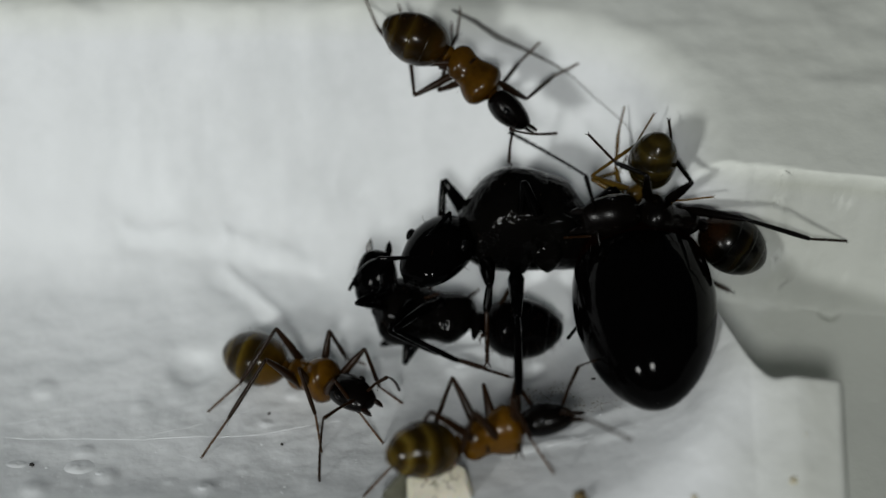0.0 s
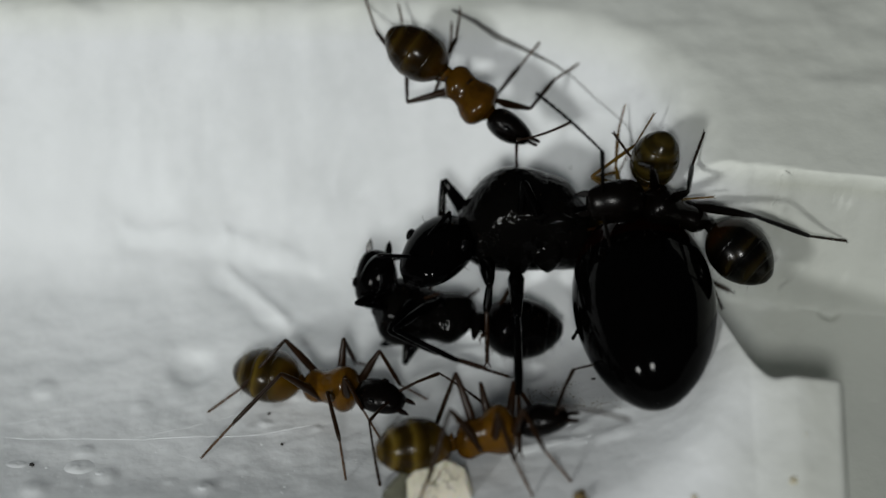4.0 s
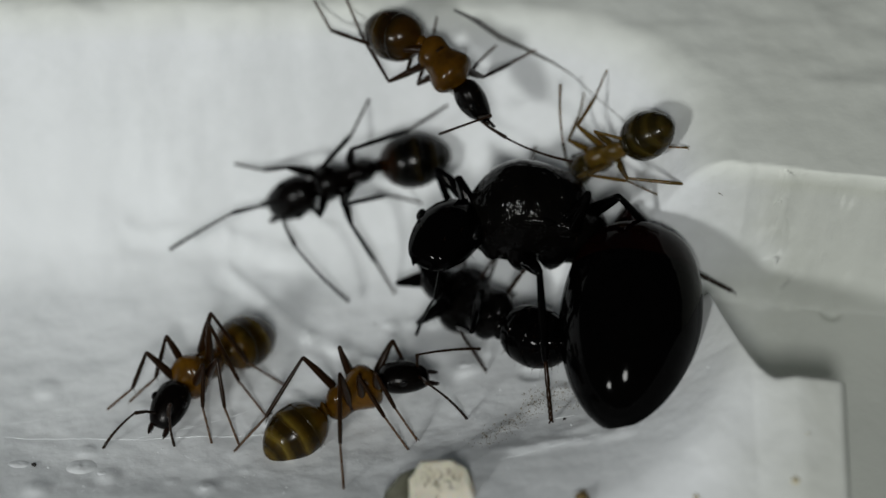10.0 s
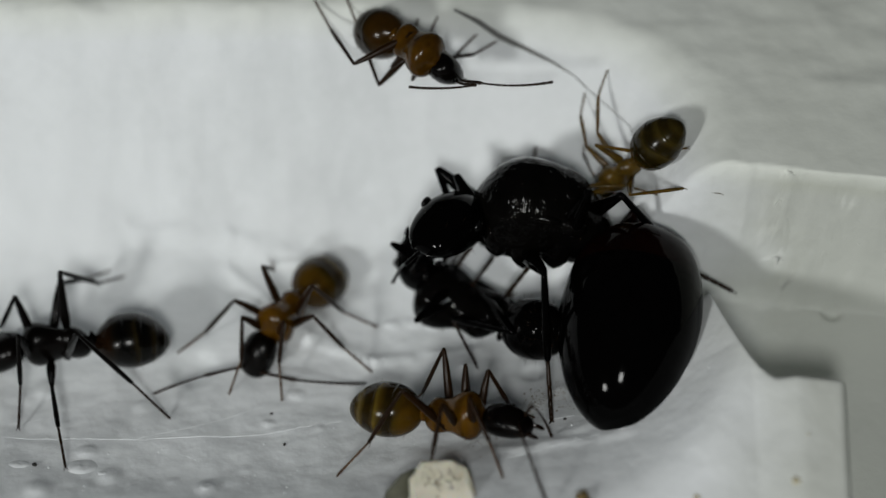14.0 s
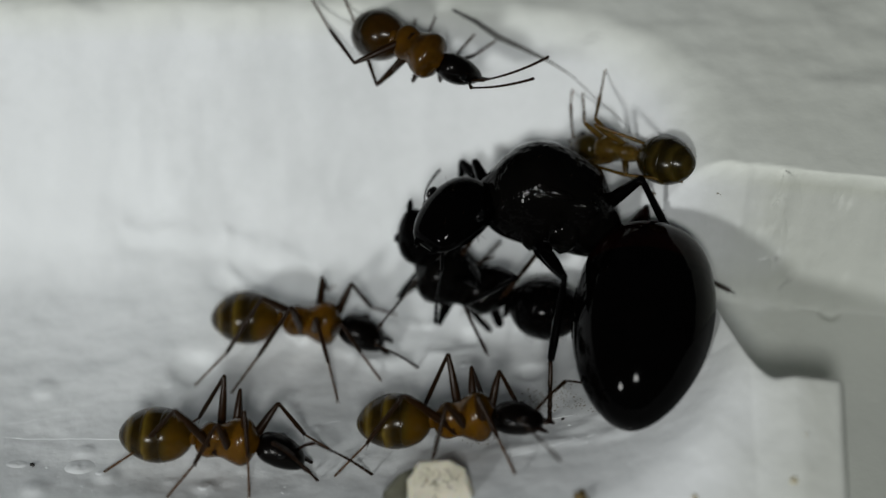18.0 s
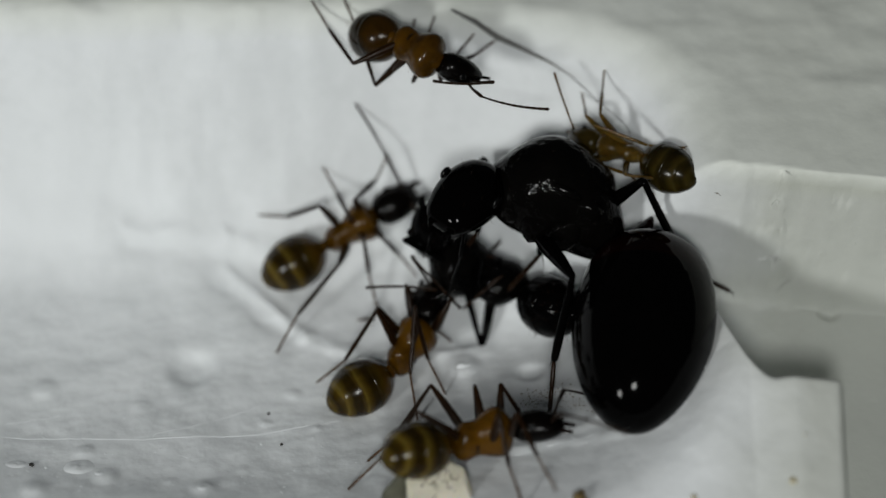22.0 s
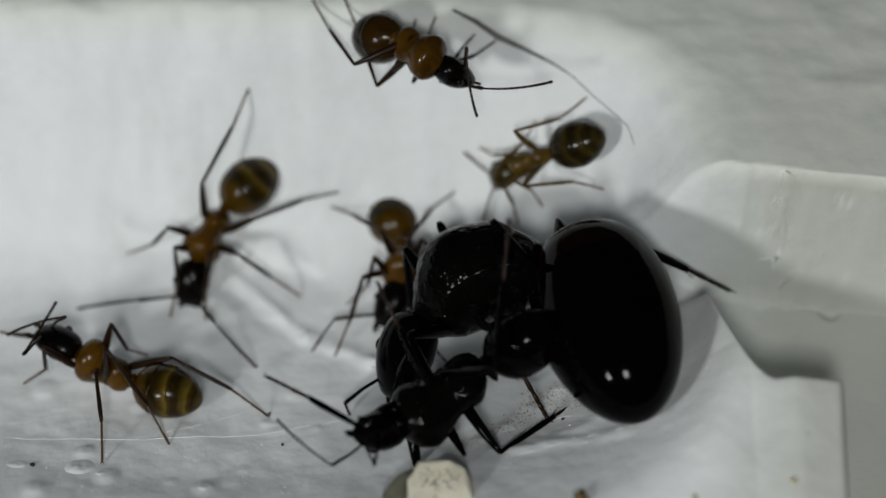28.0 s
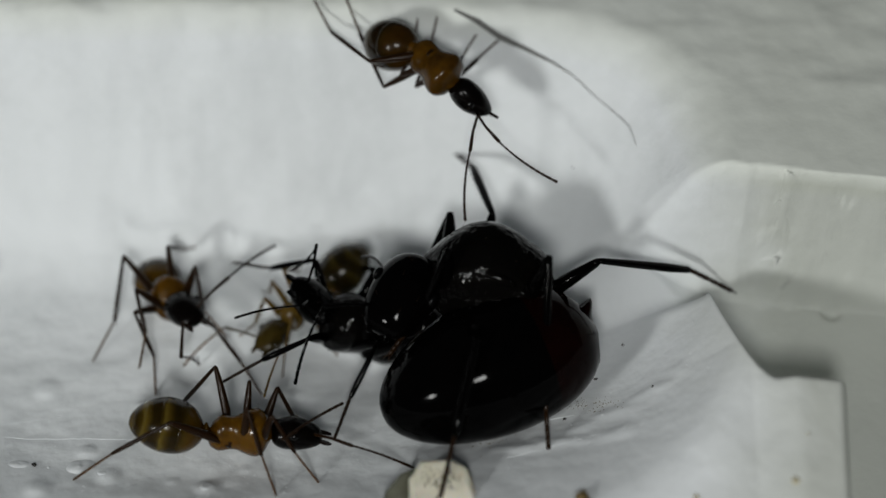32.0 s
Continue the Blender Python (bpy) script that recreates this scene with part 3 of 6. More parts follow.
class Ant:
    def __init__(self, sh, label, group=""):
        if not sh.cache:
            sh.cache = ant_meshes(sh)
        c = sh.cache
        self.sh, self.rows, self.fixed, self.tips = sh, [], [], {1: [], -1: []}
        self.ob = tagged(new(sh.name), label, "ant", group)
        link("mesosoma", c["mesosoma"], self.ob)
        for m in c["plates"]:
            link("side_plate", m, self.ob)
        link("petiole", c["petiole"], self.ob)
        self.gaster = link("gaster", c["tergites"][0], self.ob)
        for m in c["tergites"][1:]:
            link("tergite", m, self.gaster)
        self.head = link("head", c["head"], self.ob)
        for mesh, owner in (("body_hair", self.ob), ("gaster_hair", self.gaster), ("head_hair", self.head)):
            if len(c[mesh].vertices):
                tagged(link("hair", c[mesh], owner), kind="stuff")
        k = sh.hk
        self.feelers = []
        for side, jaw in ((1, "jaw_l"), (-1, "jaw_r")):
            e = link("eye", c["eye"], self.head)
            e.matrix_basis = mm(1.0 * k, side * .76 * k, .24 * k, 0, 0, 0)
            j = link("mandible", c[jaw], self.head)
            j.matrix_basis = mm(1.98 * k, side * .3 * k, -.2 * k, 0, 10, side * (14 if k < 1.2 else -6))
            self.feelers.append((side, link("scape", c["scape"], self.head), link("funiculus", c["funiculus"], self.head)))
        self.legs = []
        for pair in ("front", "mid", "hind"):
            for side in (1, -1):
                cx, cy, cz = sh.coxa[pair]
                link("coxa", c["coxa"], self.ob).matrix_basis = mm(cx, side * cy * 0.92, cz + .12 * sh.thick, -side * 20, 0, 0)
                femur = link("leg", c["femur", pair], self.ob)
                self.legs.append((pair, side, femur, link("tibia", c["tibia", pair], femur), link("tarsus", c["tarsus", pair], femur)))

    def at(self, *row):
        """seconds; place of the mesosoma; its turn; pitch and yaw of the gaster; pitch and yaw of the head."""
        self.rows.append(row)

    def foot(self, pair, side, t0, t1, x, y, z):
        """A foot that holds on at one spot from t0 to t1."""
        self.fixed.append((pair, side, t0, t1, Vector((x, y, z))))

    def feeler(self, side, t, x, y, z):
        """The tip of an antenna reaches a spot at t."""
        self.tips[side].append((t, x, y, z))


WORKER = Shape("worker_ant", 0.9, AMBER, STRIPED, HEAD, LEG, FOOT, STRIPED, hairy=10, jaw=JAW, short=0.89, slim=0.96)
SMALL_WORKER = Shape("worker_ant", 0.86, RUSTY, STRIPED_DARK, HEAD, LEG, FOOT, STRIPED_DARK, hairy=10, jaw=JAW, short=0.9, slim=0.96)
YOUNG = Shape("young_worker_ant", 0.74, PALE, STRIPED_PALE, PALE_DARK, PALE, PALE, STRIPED_PALE, hairy=4)
DARK = Shape("dark_worker_ant", 1.04, HEAD, STRIPED_BLACK, HEAD, HEAD, LEG, STRIPED_BLACK, hairy=6, slim=0.86, short=0.8)
WORKER.broad = SMALL_WORKER.broad = 1.25
NURSE = Shape("black_worker_ant", 1.5, SCULPTED, BLACK, BLACK, BLACK, LEG, BLACK, hairy=26, slim=0.66, short=0.62)
NURSE.hk, NURSE.ak, NURSE.thick = 1.08, 1.05, 1.25
NURSE.bones = {pair: tuple(b * 0.72 for b in bones) for pair, bones in NURSE.bones.items()}
QUEEN = Shape("queen_ant", 1.0, SCULPTED, BLACK, BLACK, BLACK, LEG, BLACK, first=BLACK_RED, queen=True, hairy=0)


# ---- gait ----
def hermite(rows, t, first, last):
    """Values first..last of the rows at t, on a curve that overshoots nothing."""
    ts = [r[0] for r in rows]
    if t <= ts[0]:
        return list(rows[0][first:last])
    if t >= ts[-1]:
        return list(rows[-1][first:last])
    i = max(k for k in range(len(ts)) if ts[k] <= t)
    h = ts[i + 1] - ts[i]
    u = (t - ts[i]) / h
    out = []
    for j in range(first, last):
        def slope(k):
            if k <= 0 or k >= len(ts) - 1:
                return 0.0
            a = (rows[k][j] - rows[k - 1][j]) / (ts[k] - ts[k - 1])
            b = (rows[k + 1][j] - rows[k][j]) / (ts[k + 1] - ts[k])
            return 0.0 if a * b <= 0 else 2 * a * b / (a + b)
        p, q, m, n = rows[i][j], rows[i + 1][j], slope(i) * h, slope(i + 1) * h
        out.append((2 * u ** 3 - 3 * u * u + 1) * p + (u ** 3 - 2 * u * u + u) * m + (3 * u * u - 2 * u ** 3) * q + (u ** 3 - u * u) * n)
    return out


def body_rows(rows):
    """Turns as quaternions, so that they can be blended."""
    out, last = [], None
    for t, x, y, z, rx, ry, rz, *rest in rows:
        q = Euler([radians(a) for a in (rx, ry, rz)]).to_quaternion()
        if last is not None:
            q.make_compatible(last)
        last = q
        out.append((t, x, y, z, q.w, q.x, q.y, q.z, *rest))
    return out


def body_at(rows, t):
    v = hermite(rows, t, 1, 12)
    size = math.sqrt(sum(c * c for c in v[3:7]))
    m = q_matrix([c / size for c in v[3:7]])
    m.translation = Vector(v[:3])
    return m, v[7:]


def q_matrix(q):
    w, x, y, z = q
    return Matrix(((1 - 2 * (y * y + z * z), 2 * (x * y - w * z), 2 * (x * z + w * y), 0), (2 * (x * y + w * z), 1 - 2 * (x * x + z * z), 2 * (y * z - w * x), 0),
                   (2 * (x * z - w * y), 2 * (y * z + w * x), 1 - 2 * (x * x + y * y), 0), (0, 0, 0, 1)))


def ground_under(p, down, reach):
    """Where a leg that gropes from p along down first meets the plaster."""
    step = 0.2
    for k in range(int(reach / step) + 1):
        s = p + down * (k * step)
        if s.z <= height(s.x, s.y):
            return s
    return p + down * reach * 0.75


def along(a, b, hint):
    """The turn of a limb that starts at a and points to b, its own z near to hint."""
    x = (b - a).normalized()
    y = hint.cross(x)
    y = y.normalized() if y.length > 1e-4 else x.orthogonal().normalized()
    z = x.cross(y)
    m = Matrix((x, y, z)).transposed().to_4x4()
    m.translation = a
    return m


def limb(sh, pair, side, m, foot):
    """Femur, tibia and tarsus in the ant's own space for a foot at a place of the world."""
    f, t, a = sh.bones[pair]
    cx, cy, cz = sh.coxa[pair]
    hip = Vector((cx, side * cy, cz))
    goal = m.inverted() @ foot
    back = (hip - goal).normalized()
    ankle = goal + (back * 0.75 + Vector((0, 0, 0.42))).normalized() * a
    braced = sh.queen and pair == "hind" and side < 0       # this foot is set against the passage wall
    if braced:
        ankle = goal + (m.to_3x3().inverted() @ Vector((-0.70, -0.14, 0.70))).normalized() * a
    d = ankle - hip
    far = f + t
    if d.length > far * 0.985:
        ankle = hip + d.normalized() * far * 0.985
        d = ankle - hip
    low = abs(f - t) + 0.15 * f
    if d.length < low:
        ankle = hip + d.normalized() * low
        d = ankle - hip
    u = d.normalized()
    b = (f * f - t * t + d.length_squared) / (2 * d.length)
    h = math.sqrt(max(f * f - b * b, 0.0))
    up = Vector((-0.2, 0.45, 1.0)) if braced else Vector((0, side * 0.25, 1.0))
    bend = (up - u * up.dot(u)).normalized()
    knee = hip + u * b + bend * h
    toe = ankle + (goal - ankle).normalized() * a
    return along(hip, knee, bend), along(knee, ankle, bend), along(ankle, toe, Vector((0, 0, 1)))


def tip_at(keys, t):
    """Where a keyed antenna tip is at t, or None where nothing is known of it."""
    before = [k for k in keys if k[0] <= t]
    after = [k for k in keys if k[0] > t]
    if before and after and after[0][0] - before[-1][0] <= 3.2:
        a, b = before[-1], after[0]
        u = (t - a[0]) / (b[0] - a[0])
        u = u * u * (3 - 2 * u)
        return Vector(a[1:]).lerp(Vector(b[1:]), u)
    if before and t - before[-1][0] <= 0.3:
        return Vector(before[-1][1:])
    if after and after[0][0] - t <= 0.3:
        return Vector(after[0][1:])
    return None


def metres(m):
    m = m.copy()
    m.translation = m.translation * MM
    return m


def thin(rows):
    """Drop rows that say nothing new."""
    def same(a, b):
        return (a.translation - b.translation).length < 4e-6 and max(abs(a[i][j] - b[i][j]) for i in range(3) for j in range(3)) < 0.004
    out = [rows[0]]
    for k in range(1, len(rows) - 1):
        if not (same(rows[k][1], rows[k - 1][1]) and same(rows[k][1], rows[k + 1][1]) and same(rows[k][1], out[-1][1])):
            out.append(rows[k])
    return out + [rows[-1]]


STEP = 0.2
END = 32.0


def animate(ant, seed):
    """Key the body along its rows, and let the legs step wherever it goes."""
    sh, rng = ant.sh, random.Random(seed)
    rows = body_rows(ant.rows)
    times = [round(k * STEP, 3) for k in range(int(END / STEP) + 1)]
    body, head, gaster = [], [], []
    limbs = {k: ([], [], []) for k in range(6)}
    feel = {k: ([], []) for k in range(2)}
    feet = [None] * 6
    k = sh.hk
    phase = [rng.uniform(0, 6) for _ in range(4)]
    for n, t in enumerate(times):
        m, (gp, gy, hp, hy) = body_at(rows, t)
        body.append((t, metres(m)))
        gaster.append((t, mm(*sh.gaster_pivot, 0, gp, gy)))
        head.append((t, mm(*sh.head_pivot, 0, hp, hy)))
        head_space = pose(*sh.head_pivot, 0, hp, hy)
        ahead, _ = body_at(rows, t + 0.35)
        down = -(m.to_3x3() @ Vector((0, 0, 1)))
        for j, (pair, side, *_) in enumerate(ant.legs):
            held = [f for f in ant.fixed if f[0] == pair and f[1] == side and f[2] <= t <= f[3]]
            sx, sy = sh.stance[pair]
            if held:
                feet[j] = held[0][4]
            else:
                rest = ground_under(m @ Vector((sx, side * sy, 0.6)), down, 3.4 * sh.thick)
                stride = 0.9 * sh.thick
                turn = (n + j + (j // 2)) % 2
                if feet[j] is None or (feet[j] - rest).length > stride * 2.2 or ((feet[j] - rest).length > stride and turn):
                    feet[j] = ground_under(ahead @ Vector((sx, side * sy, 0.6)), down, 3.4 * sh.thick)
            a, b, c = limb(sh, pair, side, m, feet[j])
            inv = a.inverted()
            for rows_, pose_ in zip(limbs[j], (a, inv @ b, inv @ c)):
                rows_.append((t, metres(pose_)))
        for j, (side, *_) in enumerate(ant.feelers):
            sway = 14 * math.sin(t * 1.7 + phase[j]) + 9 * math.sin(t * 3.1 + phase[j + 2])
            nod = 10 * math.sin(t * 1.3 + phase[3 - j])
            root = Vector((1.72 * k, side * .28 * k, .12 * k))
            folded = sh.thick > 1.2
            yaw = radians(side * (50 if folded else 68) + sway * (0.4 if folded else 1.0))
            pitch = radians((6 if folded else 18) + nod * (0.4 if folded else 1.0))
            d = Vector((math.cos(yaw) * math.cos(pitch), math.sin(yaw) * math.cos(pitch), math.sin(pitch)))
            tip = root + d * 1.6 * sh.ak
            yaw2, pitch2 = radians(side * (10 if folded else 34) + sway * (0.5 if folded else 1.3)), radians((-48 if folded else -16) + nod * (0.5 if folded else 1.5))
            e = Vector((math.cos(yaw2) * math.cos(pitch2), math.sin(yaw2) * math.cos(pitch2), math.sin(pitch2)))
            spot = tip_at(ant.tips[side], t)
            if spot is not None:
                goal = (m @ head_space).inverted() @ spot
                d = goal - root
                long, whip = 1.6 * sh.ak, 2.4 * sh.ak
                if d.length > (long + whip) * 0.97:
                    d = d.normalized() * (long + whip) * 0.97
                if d.length < whip - long * 0.7:
                    d = d.normalized() * (whip - long * 0.7)
                u = d.normalized()
                b = (long * long - whip * whip + d.length_squared) / (2 * d.length)
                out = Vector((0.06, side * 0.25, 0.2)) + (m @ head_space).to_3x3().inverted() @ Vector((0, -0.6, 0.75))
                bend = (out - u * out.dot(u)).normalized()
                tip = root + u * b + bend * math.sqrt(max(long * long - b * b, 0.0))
                e = (root + d - tip).normalized()
            feel[j][0].append((t, metres(along(root, tip, Vector((0, 0, 1))))))
            feel[j][1].append((t, metres(along(tip, tip + e, Vector((0, 0, 1))))))
    walk(ant.ob, thin(body))
    walk(ant.head, thin(head))
    walk(ant.gaster, thin(gaster))
    for j, (_, _, *bones) in enumerate(ant.legs):
        for ob, r in zip(bones, limbs[j]):
            walk(ob, thin(r))
    for j, (_, *bones) in enumerate(ant.feelers):
        for ob, r in zip(bones, feel[j]):
            walk(ob, r[::2] + ([r[-1]] if len(r) % 2 == 0 else []))


# ---- small things that lie in the chamber ----
def lump(name, x, y, z, sizes, mat, seed, label, category, group="", rough=0.35, detail=2, sink=0.0):
    """An irregular crumb, pressed a little into what it lies on."""
    bm = bmesh.new()
    bmesh.ops.create_icosphere(bm, subdivisions=detail, radius=1)
    for v in bm.verts:
        n = 1 + rough * noise.noise(v.co * 1.7 + Vector((seed * 7.3, 0, 0))) + rough * 0.5 * noise.noise(v.co * 4.1 + Vector((0, seed * 3.1, 0)))
        v.co = Vector((v.co.x * sizes[0] * n, v.co.y * sizes[1] * n, v.co.z * sizes[2] * n))
    ob = link(name, finish(name, bm, [mat]))
    ob.matrix_basis = mm(x, y, z + sizes[2] * (1 - sink) * 0.6, 0, 0, seed * 47 % 360)
    return tagged(ob, label, category, group)


def build_crumb():
    """A brown crumb of two stuck grains."""
    ob = lump("crumb", 4.98, -16.32, surface(4.98, -16.32), (0.24, 0.2, 0.2), CRUST, 3, "dry brown food crumb lying on the plaster", "crumb", rough=0.7, detail=3)
    bm = bmesh.new()
    bmesh.ops.create_icosphere(bm, subdivisions=2, radius=0.13)
    for v in bm.verts:
        v.co = v.co * (1 + 0.5 * noise.noise(v.co * 9)) + Vector((0.1, -0.22, 0.0))
    part("grain", bm, CRUST, ob)


def build_specks():
    spots = ((-16.02, -12.28, 0.10), (-7.01, -9.10, 0.07), (-6.37, -10.99, 0.07), (7.17, -6.76, 0.06), (6.04, -8.48, 0.06), (4.65, -10.87, 0.07), (8.00, -10.32, 0.05), (5.96, -8.45, 0.05),
             (-2.94, -4.05, 0.04), (5.32, 0.61, 0.04), (13.59, -4.12, 0.04))
    for i, (x, y, r) in enumerate(spots):
        lump("speck", x, y, surface(x, y), (r, r * 0.8, r * 0.7), GRIT, i + 11, "tiny black speck of dirt on white plaster", "speck", "dirt specks", 0.4, 2)
    for i, (x, y, r) in enumerate(((12.66, -16.17, 0.22), (9.07, -16.59, 0.17), (13.21, -14.45, 0.05))):
        lump("stain_crumb", x, y, surface(x, y), (r * 0.8, r * 0.7, 0.05), PALE_CRUMB, i + 31, "flat yellowish-brown crumb on the top of the block", "crumb", "flat crumbs", 0.3, 2)


def build_dirt():
    """Fine brown dust trodden into the floor."""
    rng = random.Random(5)
    bm = bmesh.new()
    for _ in range(900):
        u = rng.random()
        (ax, ay), (bx, by) = ((1.23, -12.02), (5.00, -8.42)) if rng.random() < 0.7 else ((3.2, -9.0), (6.6, -10.6))
        x, y = ax + (bx - ax) * u + rng.gauss(0, 0.3), ay + (by - ay) * u + rng.gauss(0, 0.3)
        r = rng.uniform(0.01, 0.032)
        c = Vector((x, y, surface(x, y) + r * 0.2))
        ps = [bm.verts.new(c + Vector((rng.gauss(0, r), rng.gauss(0, r), rng.gauss(0, r) * 0.6))) for _ in range(4)]
        for a, b, d in ((0, 1, 2), (0, 2, 3), (0, 3, 1), (1, 3, 2)):
            bm.faces.new((ps[a], ps[b], ps[d]))
    tagged(link("dust", finish("dust", bm, [DUST], False)), "fine brown dust trodden into the white plaster floor", "dust", kind="stuff")


def build_food():
    """A cut block of cream food with dark mould flecks, its near side in the dip at the chamber's lip."""
    rng = random.Random(8)
    bm = bmesh.new()
    low = [(-1.15, -1.2), (0.1, -1.7), (1.35, -0.9), (1.12, 0.45), (0.62, 0.98), (-0.55, 1.02), (-1.05, 0.35)]
    rings = []
    for z, k in ((-1.3, 1.3), (0.2, 1.06), (0.46, 0.94), (0.52, 0.84)):
        rings.append([bm.verts.new((x * k + rng.uniform(-.05, .05), y * k + rng.uniform(-.05, .05), z + rng.uniform(-.03, .03))) for x, y in low])
    n = len(low)
    for a, b in zip(rings, rings[1:]):
        for k in range(n):
            bm.faces.new((a[k], a[(k + 1) % n], b[(k + 1) % n], b[k]))
    bm.faces.new(rings[-1])
    bm.faces.new(rings[0][::-1])
    bmesh.ops.subdivide_edges(bm, edges=bm.edges, cuts=2, use_grid_fill=True, smooth=0.1)
    for v in bm.verts:
        v.co += Vector((0, 0, 1)) * noise.noise(v.co * 2.5) * 0.05
    ob = tagged(link("food_block", finish("food_block", bm, [CREAM], False)), "cream-white block of food with dark mould flecks at the chamber lip", "food")
    ob.matrix_basis = mm(-0.25, -15.00, surface(-0.25, -15.00) + 0.35, 10, 0, 8)
    # left face of the block, a separate piece coloured dark for shade
    bm = bmesh.new()
    low = [(-2.35, -1.3), (-1.2, -1.35), (-1.12, 0.3), (-0.8, 0.85), (-1.35, 0.72), (-2.0, 0.1)]
    rings = [[bm.verts.new((x * k - 0.1 * (1 - k), y * k, z + 0.22 * (x + 1.6) + rng.uniform(-.04, .04))) for x, y in low] for z, k in ((-1.2, 1.05), (-0.05, 1.0), (0.1, 0.93))]
    for a, b in zip(rings, rings[1:]):
        for k in range(6):
            bm.faces.new((a[k], a[(k + 1) % 6], b[(k + 1) % 6], b[k]))
    bm.faces.new(rings[-1])
    bm.faces.new(rings[0][::-1])
    part("dried_side", bm, SHADED_FOOD, ob, "grey-green left side with shade put into its colour")
    bm = bmesh.new()
    for _ in range(70):
        x, y, r = rng.gauss(0.1, 0.34), rng.gauss(0.2, 0.36), rng.uniform(0.02, 0.05)
        if abs(x) > 0.9 or abs(y) > 0.75:
            continue
        ps = [bm.verts.new((x + r * math.cos(q) * rng.uniform(.6, 1.3), y + r * math.sin(q) * rng.uniform(.6, 1.3), 0.535)) for q in (0, 1.2, 2.5, 3.8, 5.0)]
        top = bm.verts.new((x, y, 0.585))
        for k in range(5):
            bm.faces.new((ps[k], ps[(k + 1) % 5], top))
    tagged(part("mould_flecks", bm, MOULD, ob, "dark brown mould flecks"), kind="stuff")


def build_ridges():
    """Hair-thin casting ridges that run along the floor."""
    runs = (((-18.51, -10.44), (-17.60, -10.52), (-11.96, -10.72), (-7.51, -10.37), (-3.61, -9.46)), ((-18.17, -9.86), (-17.74, -9.76), (-15.11, -9.17)), ((-12.20, -10.65), (-10.24, -10.03), (-8.07, -9.01), (-6.74, -8.28)),
            ((-10.29, -11.64), (-9.46, -12.14)), ((0.35, -11.80), (3.89, -10.77), (5.64, -10.66)), ((2.06, -13.29), (5.73, -12.38), (8.00, -12.36)))
    for i, run in enumerate(runs):
        pts = []
        for (ax, ay), (bx, by) in zip(run, run[1:]):
            n = max(int(math.hypot(bx - ax, by - ay) / 0.25), 2)
            pts += [(ax + (bx - ax) * k / n, ay + (by - ay) * k / n) for k in range(n)]
        pts.append(run[-1])
        rng = random.Random(i)
        bm = bmesh.new()
        tube(bm, [(x, y + rng.uniform(-.02, .02), surface(x, y) - 0.004) for x, y in pts], [(0.02 if i == 0 else 0.013) * min(1, 0.15 + 8 * min(k, len(pts) - 1 - k) / len(pts)) * rng.uniform(.75, 1.2) for k in range(len(pts))], 6)
        part("casting_ridge", bm, PLASTER, GROUND)


def build_blisters():
    """Air bubbles in the casting that stand out as low, uneven bumps with a crisp edge."""
    rng = random.Random(17)
    spots = [(-14.17, -12.36, 0.56, 0.46, 0.13), (-13.31, -12.80, 0.2, 0.12, 0.04), (-16.62, -12.22, 0.42, 0.24, 0.07), (-9.14, -13.70, 0.3, 0.24, 0.04),
             (14.14, -4.31, 0.3, 0.1, 0.1), (12.99, -4.12, 0.5, 0.12, 0.1), (13.57, -3.96, 0.14, 0.1, 0.1), (15.16, -4.28, 0.1, 0.06, 0.08), (13.09, -3.74, 0.12, 0.16, 0.08), (0.84, -6.59, 0.4, 0.2, 0.1), (-2.47, -4.07, 0.2, 0.12, 0.06)]
    for x, y, a, b, h in spots:
        bm = bmesh.new()
        loops = []
        tilt = rng.uniform(-0.5, 0.5)
        wob = [1 + rng.uniform(-0.14, 0.14) for _ in range(24)]
        wob = [(wob[k - 1] + wob[k] + wob[(k + 1) % 24]) / 3 for k in range(24)]
        for r, z in ((1.12, -0.25), (1.0, 0.05), (0.88, 0.32), (0.74, 0.55), (0.58, 0.72), (0.4, 0.82), (0.22, 0.86), (0.08, 0.87)):
            loop = []
            for k in range(24):
                q = 2 * math.pi * k / 24
                px, py = a * r * wob[k] * math.cos(q), b * r * wob[k] * math.sin(q)
                px, py = x + px * math.cos(tilt) - py * math.sin(tilt), y + px * math.sin(tilt) + py * math.cos(tilt)
                loop.append(bm.verts.new((px, py, surface(px, py) + h * z * (0.75 + 0.25 * math.cos(q + 2.5) + 0.35 * noise.noise(Vector((px * 4, py * 4, 2.0)))))))
            loops.append(loop)
        for lo, hi in zip(loops, loops[1:]):
            for k in range(24):
                bm.faces.new((lo[k], lo[(k + 1) % 24], hi[(k + 1) % 24], hi[k]))
        bm.faces.new(loops[-1])
        part("blister", bm, PLASTER, GROUND)


